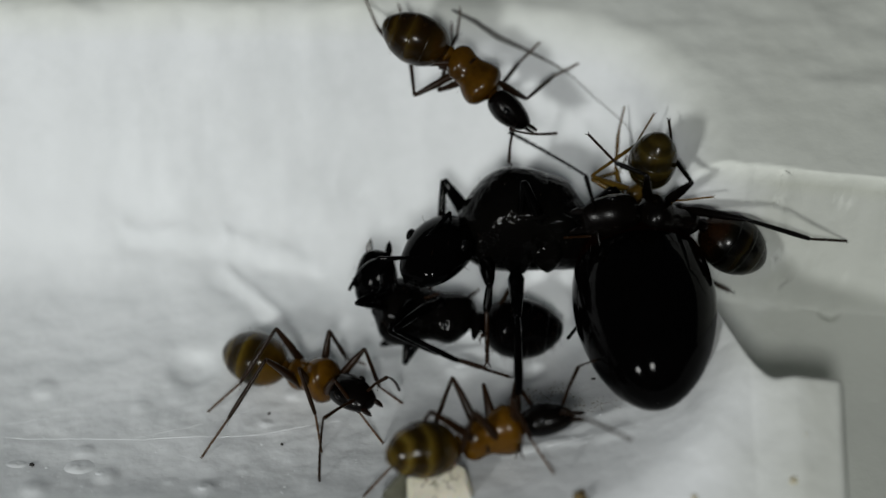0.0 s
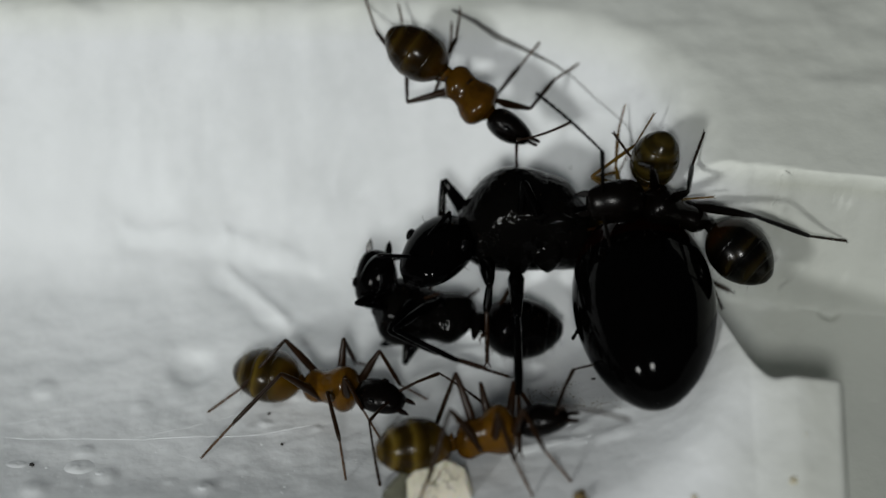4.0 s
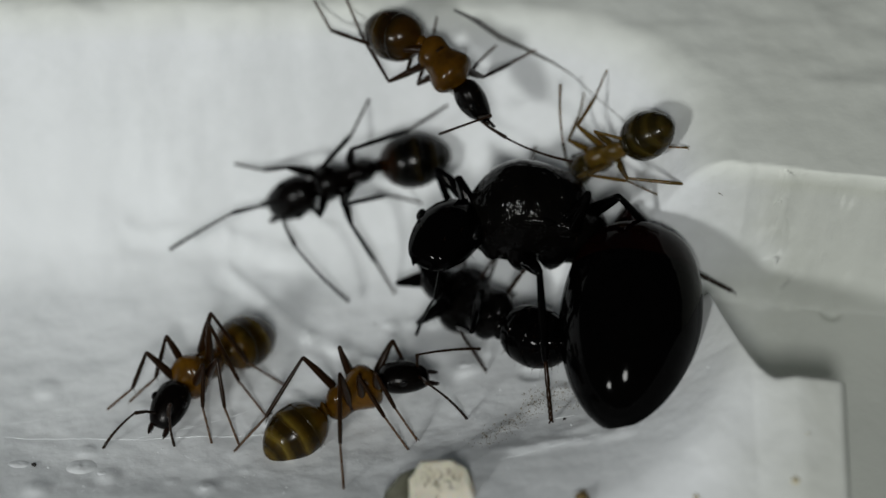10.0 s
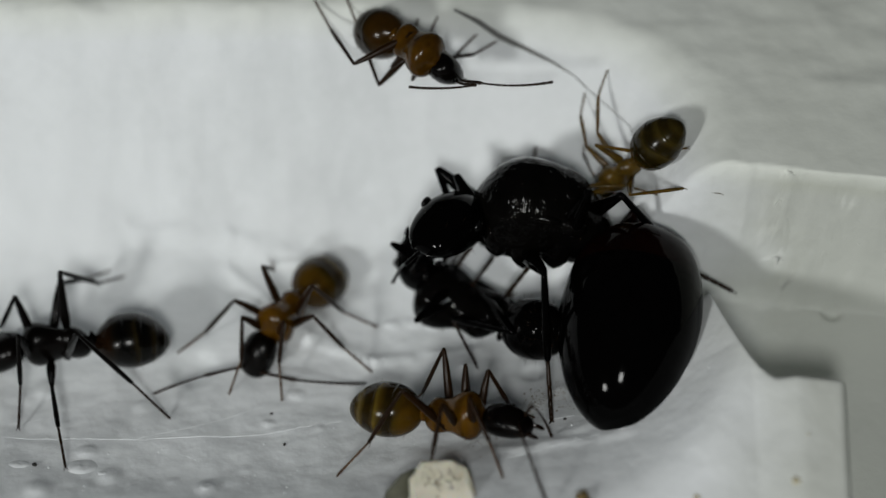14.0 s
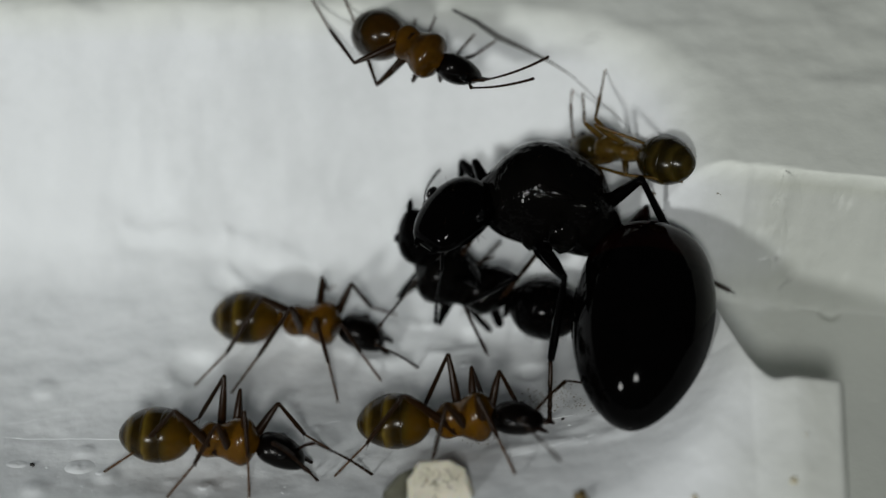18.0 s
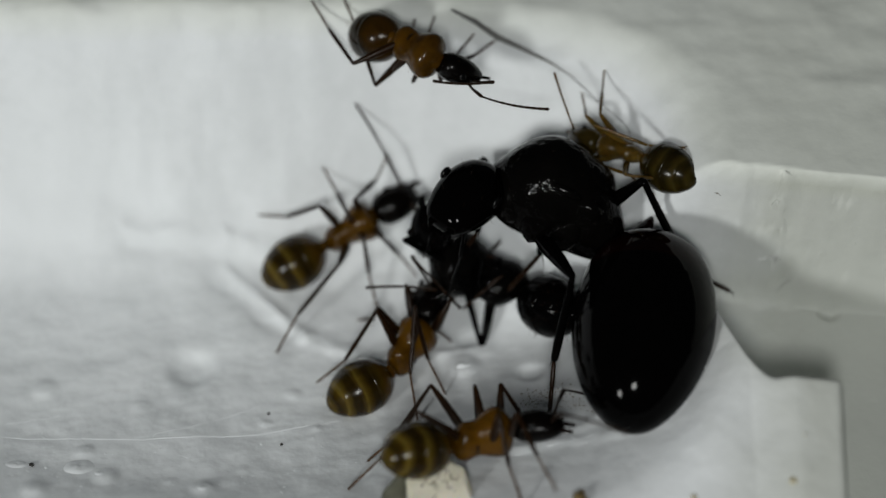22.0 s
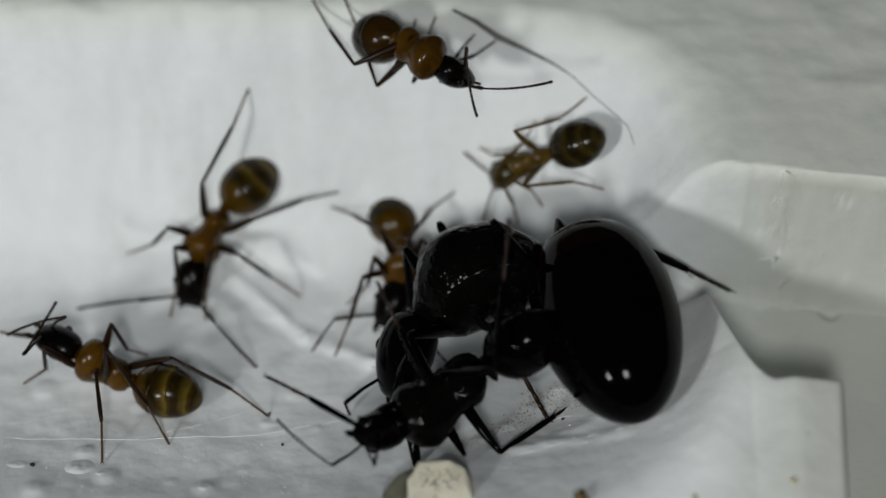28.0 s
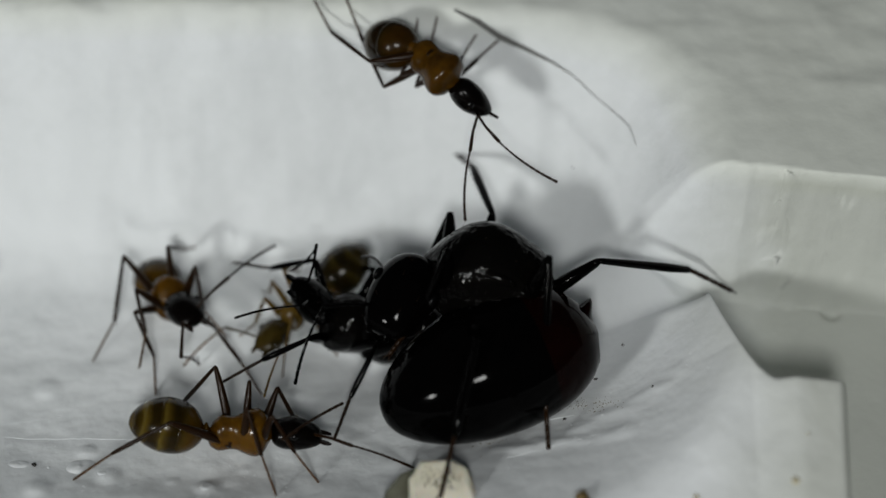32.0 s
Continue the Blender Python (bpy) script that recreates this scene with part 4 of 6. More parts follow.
def build_grains():
    """Plaster grains and chips stuck to the floor and the passage wall."""
    rng = random.Random(29)
    bm = bmesh.new()
    for i in range(950):
        if i < 700:
            x, y = rng.uniform(-19, 7), rng.triangular(-15.5, -1.0, -12)
        elif i < 830:
            x, y = rng.gauss(-2.0, 2.2), rng.gauss(-5.0, 0.5)
        else:
            x, y = rng.uniform(8, 19), rng.uniform(-12, -3.4)
        z = surface(x, y)
        if z > 8.5:
            continue
        r = min(rng.lognormvariate(-3.7, 0.5), 0.08)
        c = Vector((x, y, z + r * 0.1))
        ps = [bm.verts.new(c + Vector((r * math.cos(q) * rng.uniform(.6, 1.4), r * math.sin(q) * rng.uniform(.6, 1.4), -r * 0.4))) for q in (0, 1.2, 2.4, 3.7, 5.0)]
        qs = [bm.verts.new(c + (p.co - c) * rng.uniform(.4, .75) + Vector((0, 0, r * rng.uniform(.15, .45)))) for p in ps]
        for k in range(5):
            bm.faces.new((ps[k], ps[(k + 1) % 5], qs[(k + 1) % 5], qs[k]))
        bm.faces.new(qs)
    tagged(part("plaster_grains", bm, PLASTER, GROUND), kind="stuff")


def build_rim_reflection():
    """A grey strand that sags along the chamber rim, added for the hanging ant's reflection."""
    run = ((0.37, 5.09), (1.31, 4.75), (2.24, 4.37), (3.41, 3.94), (4.46, 3.48), (5.27, 3.03), (6.19, 2.30), (6.98, 1.49), (7.52, 0.80), (7.77, 0.00))
    bm = bmesh.new()
    tube(bm, [(a, b, surface(a, b) + 0.06) for a, b in run], [.05, .11, .13, .09, .05, .022, .016, .016, .014, .01], 7)
    tagged(link("fibre", finish("fibre", bm, [REFLECTION_GREY])), "dark grey strand along the rim of the chamber, standing for a reflection", "fibre")


build_crumb()
build_specks()
build_dirt()
build_food()
build_ridges()
build_blisters()
build_grains()
build_rim_reflection()


def queen():
    ant = Ant(QUEEN, "large glossy black queen ant with a swollen gaster", "")
    ant.at(0, 3.3, -3.12, 5.66, 31.4, -0, 180, -25, -87, 9, 61)
    ant.at(7, 3.3, -3.12, 5.66, 31.4, -0, 180, -25, -87, 9, 61)
    ant.at(7.5, 4.11, -2.41, 6.5, 31.4, -3.1, 176, -41, -92, 7, 57)
    ant.at(8, 4.03, -2.89, 6.53, 31.5, -6, 172.3, -32, -89, 15, 60)
    ant.at(8.5, 3.88, -2.94, 6.43, 31.6, -7.5, 170.4, -30, -85, 19, 65)
    ant.at(9, 3.63, -2.88, 6.43, 21.6, -5.9, 172.4, -24, -88, 10, 68)
    ant.at(9.5, 3.45, -3.02, 6.23, 15.1, -1.4, 178.2, -23, -94, -5, 63)
    ant.at(10, 3.52, -3.05, 6.1, 15.1, -2.9, 176.3, -21, -94, -6, 66)
    ant.at(11, 3.72, -3.12, 6.17, 15.1, -3, 176.2, -22, -96, -5, 65)
    ant.at(12, 3.67, -3.09, 6.11, 11.1, -3.3, 175.8, -18, -95, -19, 69)
    ant.at(13, 3.56, -3.11, 6, 7, -4.4, 174.3, -12, -94, -36, 67)
    ant.at(14, 3.71, -2.99, 6.15, 15.1, -4.4, 174.4, -21, -95, -11, 62)
    ant.at(17, 4.3, -2.66, 6.93, 31.7, -8.9, 168.5, -37, -86, 19, 59)
    ant.at(18, 4.22, -2.93, 6.89, 31.6, -8.3, 169.2, -34, -87, 23, 58)
    ant.at(19, 4.44, -2.76, 7.2, 31.8, -10.8, 165.9, -32, -84, 20, 64)
    ant.at(20, 4.48, -2.84, 7.12, 31.8, -11.1, 165.5, -32, -85, 19, 61)
    ant.at(21, 4.68, -2.84, 7.11, 31.8, -11.2, 165.3, -32, -86, 17, 65)
    ant.at(22, 4.53, -2.86, 7.07, 32, -13.9, 161.6, -27, -81, 20, 70)
    ant.at(23, 4.42, -2.8, 7.1, 31.8, -10.9, 165.7, -35, -88, 21, 63)
    ant.at(25, 4.17, -2.78, 6.84, 31.6, -7.4, 170.4, -37, -88, 14, 63)
    ant.at(25.5, 4.17, -2.78, 6.84, 31.6, -7.4, 170.4, -37, -88, 14, 63)
    ant.at(27.5, 1.83, -5, 5.57, 31.8, 10.8, -165.8, -27, -101, 35, 21)
    ant.at(28, 1.37, -5.75, 5.48, 32.2, 15.8, -158.8, -27, -99, 35, 24)
    ant.at(28.5, 1.22, -4.97, 4.44, 32.3, 16.8, -157.3, -23, -81, 14, 30)
    ant.at(29, 2.55, -4.09, 5.15, 32.6, 19.8, -152.5, -18, -97, 5, 48)
    ant.at(29.5, 1.47, -5.38, 6.21, 32.1, 14.4, -160.9, -17, -119, 4, 45)
    ant.at(30, 1.06, -5.18, 6.1, 31.6, 8.3, -169.2, -30, -130, 31, 74)
    ant.at(30.5, 0.6, -5.27, 6.28, 31.4, 2.3, -177.1, -30, -133, 22, 82)
    ant.at(31, 1.86, -5.79, 6.35, 31.8, -11.5, 165, -45, -151, 19, 88)
    ant.at(31.5, 1.86, -6.11, 6.22, 31.9, -12, 164.3, -36, -147, 25, 83)
    ant.at(32, 1.83, -6.43, 6.1, 31.9, -12.3, 163.8, -33, -151, 30, 75)
    ant.foot("front", 1, 0, 7.2, 1.77, -7.77, 2.44)
    ant.foot("front", -1, 0, 7.2, -1.47, -4.91, 3.15)
    ant.foot("hind", 1, 0, 7.2, 1.52, -6.27, 2.09)
    ant.foot("mid", -1, 0, 7.2, 4.98, -2.01, 6.49)
    ant.foot("front", 1, 7.4, 25.6, 0.49, -2.97, 2.71)
    ant.foot("front", -1, 7.4, 25.6, -0.33, -2.85, 2.17)
    ant.foot("hind", 1, 7.4, 25.6, 2.46, -4.29, 2.32)
    ant.feeler(1, 0, -3.93, -4.19, 4.36)
    ant.feeler(1, 2, -3.52, -4.07, 4.43)
    ant.feeler(1, 4, -3.52, -4.06, 4.42)
    ant.feeler(1, 6, -3.63, -4.19, 4.29)
    ant.feeler(1, 7, -1.92, -3.47, 4.85)
    ant.feeler(1, 9, -3.97, -3.14, 4.06)
    ant.feeler(1, 10, -1.02, -5.05, 2.45)
    ant.feeler(1, 11, -1.64, -6.75, 0.85)
    ant.feeler(1, 13, -1.67, -2.84, 3.78)
    ant.feeler(1, 15, -1.94, -3.65, 3.21)
    ant.feeler(1, 17, -0.95, -4.19, 2.39)
    ant.feeler(1, 18, -0.44, -4.38, 2.24)
    ant.feeler(1, 19, -1.14, -4.59, 2.15)
    ant.feeler(1, 20, -4.11, 1.96, 7.26)
    ant.feeler(1, 21, -0.09, -4.48, 2.38)
    ant.feeler(1, 22, 0.26, -4.38, 2.45)
    ant.feeler(1, 24, -5.18, -3.50, 3.39)
    ant.feeler(1, 25, -0.62, -5.06, 2.31)
    ant.feeler(1, 25.6, -0.62, -5.16, 2.44)
    ant.feeler(1, 28, -2.87, -12.48, 4.87)
    ant.feeler(1, 30.4, -4.12, -6.90, 4.50)
    ant.feeler(1, 31, -7.32, -6.19, 3.23)
    ant.feeler(1, 32, -3.59, -2.30, 5.04)
    ant.feeler(-1, 0, 0.37, -3.19, 4.12)
    ant.feeler(-1, 3, 0.37, -3.17, 4.10)
    ant.feeler(-1, 6, 0.37, -3.16, 4.08)
    ant.feeler(-1, 9, 0.37, -2.47, 3.57)
    ant.feeler(-1, 12, 0.61, -2.18, 3.21)
    ant.feeler(-1, 15, 0.37, -2.25, 3.29)
    ant.feeler(-1, 18, 0.61, -1.87, 3.19)
    ant.feeler(-1, 21, 0.84, -1.78, 3.46)
    ant.feeler(-1, 24, 0.61, -2.28, 3.33)
    ant.feeler(-1, 25.6, 0.61, -2.44, 3.54)
    ant.foot("mid", 1, 0, 7.2, 2.84, -15.01, 5.39)
    ant.foot("mid", 1, 7.4, 9.2, 0.12, -15.96, 5.46)
    ant.foot("mid", 1, 9.4, 28.6, 4.14, -10.97, 3.06)
    ant.foot("mid", 1, 29.4, 30.4, 1.47, -15.81, 5.74)
    ant.foot("mid", 1, 30.6, 32, -0.19, -15.69, 5.15)
    ant.foot("hind", -1, 0, 32, 11.81, -4.19, 2.54)
    ant.foot("mid", -1, 28.8, 30.5, 8.69, 1.50, 8.87)
    ant.foot("mid", -1, 30.7, 31.5, 4.39, 3.54, 7.94)
    ant.foot("mid", -1, 31.7, 32, 0.50, 2.13, 3.74)
    return ant


def nurse():
    ant = Ant(NURSE, "glossy black worker ant huddled head to head with the queen", "worker ants")
    ant.at(0, -0.91, -5.49, 2.72, -106.2, -7.7, 170, -4, 5, 42, -78)
    ant.at(7, -0.91, -5.46, 2.68, -106.2, -7.7, 170, -4, 5, 42, -78)
    ant.at(7.5, -0.32, -3.87, 2.09, -104.4, -12.3, 163.8, -3, 37, 47, -76)
    ant.at(8, 0.31, -4.48, 2.46, -101, -17.5, 156.2, -8, 47, 26, -55)
    ant.at(8.5, 0.64, -4.77, 2.2, -101.9, -16.3, 158.1, 0, 49, 22, -73)
    ant.at(9, 1.03, -4.43, 2.24, -119.8, 8.3, 135.7, -8, 11, 6, -99)
    ant.at(9.5, 1.04, -4.48, 2.1, -126, 14.3, 132.1, -9, 5, 5, -101)
    ant.at(10, 1.22, -4.5, 1.96, -140.3, 25.4, 122.4, -5, -16, 12, -114)
    ant.at(11, 1.22, -4.11, 1.99, -145.4, 27.8, 118.3, -4, -26, 20, -111)
    ant.at(12, 1.15, -3.21, 2.47, -162.4, 29.7, 103.8, 17, -49, 32, -133)
    ant.at(13, 1.31, -3.02, 2.69, -162.3, 28.4, 103.6, 12, -32, 8, -139)
    ant.at(14, 0.51, -4.43, 2.05, -111.3, 0.7, 145.2, -9, 35, 22, -78)
    ant.at(17, 0.62, -3.43, 2.37, -103.2, -14.3, 160.9, 8, 43, 23, -64)
    ant.at(18, 0.7, -3.44, 2.36, -101.7, -16.6, 157.6, 2, 43, 21, -63)
    ant.at(19, 1.1, -3.19, 2.63, -100.4, -18.1, 155.2, 9, 49, 5, -70)
    ant.at(20, 1.09, -3.05, 2.74, -102.1, -16.1, 158.4, 16, 46, 11, -62)
    ant.at(21, 1.35, -3.18, 2.77, -100.3, -18.3, 154.9, 16, 53, 15, -63)
    ant.at(22, 1.3, -3.27, 2.7, -101.7, -16.6, 157.6, 17, 51, 13, -66)
    ant.at(23, 1.17, -3.23, 2.79, -103.8, -13.4, 162.3, 19, 46, 12, -65)
    ant.at(25, 0.56, -3.94, 2.57, -102.5, -15.5, 159.2, 3, 40, 24, -67)
    ant.at(25.5, 0.56, -3.91, 2.53, -102.5, -15.5, 159.2, 3, 39, 24, -67)
    ant.at(27.5, -0.48, -9.29, 3.75, -95.2, 11.5, -164.9, 10, 28, 5, -73)
    ant.at(28, -0.2, -11.38, 5.12, -92.7, 19, -153.9, 11, 26, -12, -64)
    ant.at(28.5, -0.38, -11.09, 4.84, -95, 14.9, -160.1, -11, 32, -13, -56)
    ant.at(29, 0.68, -9.94, 4.68, -96, 11.9, -164.4, -36, 26, -4, -57)
    ant.at(29.5, -1.51, -9.18, 3.68, -96.2, 6.6, -171.5, -26, 46, -11, -48)
    ant.at(30, -1.82, -9.11, 3.95, -20.3, 6.7, -171.3, 68, 37, -61, 23)
    ant.at(30.5, -2.61, -7.72, 2.82, -20.5, -0, -180, 59, 101, -60, 29)
    ant.at(31, -2.24, -6.28, 2.79, -17.4, -22.5, -133, 60, 147, -8, 28)
    ant.at(31.5, -3.05, -6.09, 2.51, -6.7, -28.8, -163.9, 66, -157, -21, 53)
    ant.at(32, -3.41, -5.72, 1.91, 3.2, -34.4, 178.3, 74, -145, -35, 10)
    ant.foot("front", -1, 0, 7.2, -0.21, -5.12, 3.62)
    ant.foot("front", 1, 0, 7.2, 0.37, -3.61, 3.53)
    ant.foot("mid", -1, 0, 7.2, 1.68, -7.75, 2.21)
    ant.foot("mid", 1, 0, 7.2, 1.41, -4.43, 2.89)
    ant.foot("hind", -1, 0, 7.2, 2.75, -7.96, 1.79)
    ant.foot("hind", 1, 0, 7.2, 2.22, -5.25, 2.26)
    ant.foot("front", -1, 7.4, 25.6, 0.49, -1.78, 3.64)
    ant.foot("front", 1, 7.4, 25.6, 0.97, -1.56, 2.80)
    ant.foot("mid", -1, 7.4, 25.6, 2.04, -3.00, 3.32)
    ant.foot("mid", 1, 7.4, 25.6, 2.37, -1.93, 2.89)
    ant.foot("hind", -1, 7.4, 9.4, 0.72, -7.32, 0.58)
    ant.foot("hind", -1, 9.6, 11.6, 1.71, -7.04, 0.80)
    ant.foot("hind", -1, 11.8, 16.4, 1.29, -6.86, 0.94)
    ant.foot("hind", -1, 16.6, 18.6, 1.80, -6.46, 1.25)
    ant.foot("hind", -1, 18.8, 25.6, 0.88, -4.95, 2.43)
    ant.foot("hind", 1, 7.4, 25.6, 2.84, -3.59, 1.59)
    ant.feeler(-1, 0, -3.29, -5.84, 3.06)
    ant.feeler(-1, 3, -3.29, -5.83, 3.04)
    ant.feeler(-1, 6, -3.29, -5.81, 3.03)
    ant.feeler(-1, 8, -2.81, -4.81, 2.82)
    ant.feeler(-1, 9, -2.51, -3.78, 3.56)
    ant.feeler(-1, 10, -1.66, -3.72, 3.48)
    ant.feeler(-1, 12, -1.95, -3.41, 3.27)
    ant.feeler(-1, 14, -1.94, -4.11, 3.05)
    ant.feeler(-1, 17, -2.53, -2.51, 3.70)
    ant.feeler(-1, 18, -0.91, -0.31, 5.42)
    ant.feeler(-1, 19, -2.65, -2.25, 3.98)
    ant.feeler(-1, 20, -1.44, -3.41, 3.08)
    ant.feeler(-1, 22, -1.21, -3.47, 3.16)
    ant.feeler(-1, 25, -2.06, -3.57, 3.47)
    ant.feeler(-1, 25.6, -2.05, -3.67, 3.60)
    ant.feeler(-1, 28, -2.91, -12.99, 4.48)
    ant.feeler(-1, 29, -0.63, -11.97, 3.71)
    ant.feeler(-1, 31, -5.66, -5.77, 3.55)
    ant.feeler(-1, 32, -5.50, -4.03, 3.70)
    ant.feeler(1, 0, 0.37, -3.07, 3.96)
    ant.feeler(1, 3, 0.37, -3.05, 3.94)
    ant.feeler(1, 6, 0.37, -3.04, 3.93)
    ant.feeler(1, 9, 0.37, -2.34, 3.42)
    ant.feeler(1, 12, 0.61, -2.06, 3.06)
    ant.feeler(1, 15, 0.37, -2.12, 3.13)
    ant.feeler(1, 18, 0.61, -1.74, 3.03)
    ant.feeler(1, 21, 0.84, -1.66, 3.31)
    ant.feeler(1, 24, 0.61, -2.15, 3.17)
    ant.feeler(1, 25.6, 0.61, -2.32, 3.39)
    return ant


def dark_worker():
    ant = Ant(DARK, "blackish slender worker ant crossing the plaster wall", "worker ants")
    ant.at(0, 8.76, -4.44, 7.7, -52.3, -22.7, -177, 6, -18, -1, 24)
    ant.at(2, 9.55, -4.6, 7.36, -51.8, -18.5, 168.5, 12, -18, -8, 23)
    ant.at(3, 9.1, -4.49, 7.51, -48.9, -17.1, 169.2, 14, -22, -11, 28)
    ant.at(5.5, 8.89, -4.22, 9, -43.8, -20.3, 160.2, 25, -13, -29, 20)
    ant.at(6, 9.09, -4.25, 9.2, -45.1, -20.5, 163.2, 10, -15, -6, 19)
    ant.at(7, 7.93, -5.19, 9.32, -34.9, 17.4, 166.8, 20, -4, -18, 5)
    ant.at(7.5, 7.72, -5.06, 9.4, -38.9, 17.4, 162.1, 16, -2, -14, 2)
    ant.at(8, 6.97, -4.68, 9.56, -39.7, 17.5, 159.8, 13, -2, -10, 3)
    ant.at(8.5, 5.38, -3.76, 8.61, -38.3, 17.8, 160.5, 8, -5, -4, 6)
    ant.at(9, 2.99, -1.52, 6.36, -27.4, 6.3, 173.2, 9, -1, -4, 2)
    ant.at(9.5, -1.15, 1.11, 5.11, -50, -1, 179.1, 7, -2, -3, 3)
    ant.at(10, -4.36, 0.75, 3.89, -45.7, 14.4, -169.2, -5, -9, 14, 14)
    ant.at(10.5, -3.73, 0.01, 2.92, -29.4, 34.7, -142, 20, -8, -17, 10)
    ant.at(11, -4.21, -1.68, 1.73, -8.2, 21.9, -125.1, 21, -10, -23, 14)
    ant.at(11.5, -4.42, -1.66, 1.7, -5.8, 25.4, -113, -9, -1, 15, 1)
    ant.at(12, -6.03, -2.73, 2, -1.7, 24.2, -119.5, 18, -5, -27, 10)
    ant.at(12.5, -6.47, -5.25, 2.65, 2.9, 20.1, -115.2, 8, -14, -3, 18)
    ant.at(13, -9.25, -6.56, 2.81, 7.3, 10.6, -138.7, 15, -12, -13, 15)
    ant.at(13.5, -12.36, -6.17, 1.87, 7.6, -5.7, -156.4, 10, -13, -5, 16)
    ant.at(14, -15.96, -6.34, 1.88, 8.8, 5.7, -176.9, -12, 6, 22, -7)
    ant.at(14.5, -17.35, -6.26, 1.89, 8.5, 3.5, 179.6, -10, -2, 20, 3)
    ant.at(15.5, -25.57, -5.46, 1.77, 6.5, -0.8, 178.1, -14, -1, 25, 1)
    ant.at(17, -25.37, -2.72, 1.6, -3.2, 6.3, -178.3, -2, 2, 9, -2)
    ant.at(32, -24.92, -3.31, 1.59, 0.6, 5, -177.4, -4, 4, 12, -5)
    ant.foot("front", 1, 10.5, 11.3, -3.90, -3.60, 0.01)
    ant.foot("front", 1, 11.5, 12.3, -4.30, -6.08, 0.23)
    ant.foot("front", 1, 12.5, 13.3, -9.93, -10.90, 1.45)
    ant.foot("front", 1, 13.5, 14.3, -17.06, -10.03, 1.15)
    ant.foot("front", -1, 9.5, 10.3, -8.99, 2.06, 3.26)
    ant.foot("front", -1, 10.5, 11.3, -8.19, -0.86, 0.35)
    ant.foot("front", -1, 12.5, 13.3, -13.38, -6.40, 0.28)
    ant.foot("hind", 1, 9.5, 10.3, -0.94, 0.97, 1.93)
    ant.foot("hind", 1, 10.5, 11.3, -1.18, 0.66, 1.55)
    ant.foot("hind", 1, 11.5, 12.3, -2.74, 2.11, 3.38)
    ant.foot("hind", 1, 12.5, 13.3, -2.82, -4.04, 0.01)
    ant.foot("hind", 1, 13.5, 14.3, -10.97, -9.52, 0.99)
    ant.foot("hind", -1, 0, 6.4, 16.10, -4.29, 6.00)
    ant.foot("hind", -1, 9.5, 10.3, 0.14, 3.28, 5.67)
    ant.foot("hind", -1, 10.5, 11.3, -2.71, 3.52, 5.94)
    ant.foot("hind", -1, 11.5, 12.3, -2.93, 3.84, 6.64)
    ant.foot("hind", -1, 12.5, 13.3, -7.82, 1.18, 2.06)
    ant.foot("hind", -1, 13.5, 14.3, -13.72, -1.58, 0.10)
    ant.foot("mid", 1, 9.5, 10.3, -2.13, -2.44, 0.05)
    ant.foot("mid", 1, 10.5, 11.3, 0.14, -3.98, 0.13)
    ant.foot("mid", 1, 11.5, 12.3, -0.81, -2.55, 0.19)
    ant.foot("mid", 1, 13.5, 14.3, -14.41, -13.80, 2.75)
    ant.foot("mid", -1, 9.5, 10.3, -3.18, 3.46, 5.83)
    ant.foot("mid", -1, 10.5, 11.3, -7.71, 0.93, 1.79)
    ant.foot("mid", -1, 11.5, 12.3, -8.43, 1.27, 2.14)
    ant.foot("mid", -1, 13.5, 14.3, -14.34, -1.32, 0.16)
    ant.feeler(-1, 10, -11.67, -1.77, 2.30)
    ant.feeler(-1, 11, -7.20, -4.28, 0.13)
    ant.feeler(-1, 13, -15.30, -5.14, 4.30)
    ant.feeler(1, 10, -4.28, -3.72, 0.77)
    ant.feeler(1, 11, -3.65, -8.11, 0.73)
    ant.feeler(1, 13, -11.55, -13.78, 2.85)
    return ant


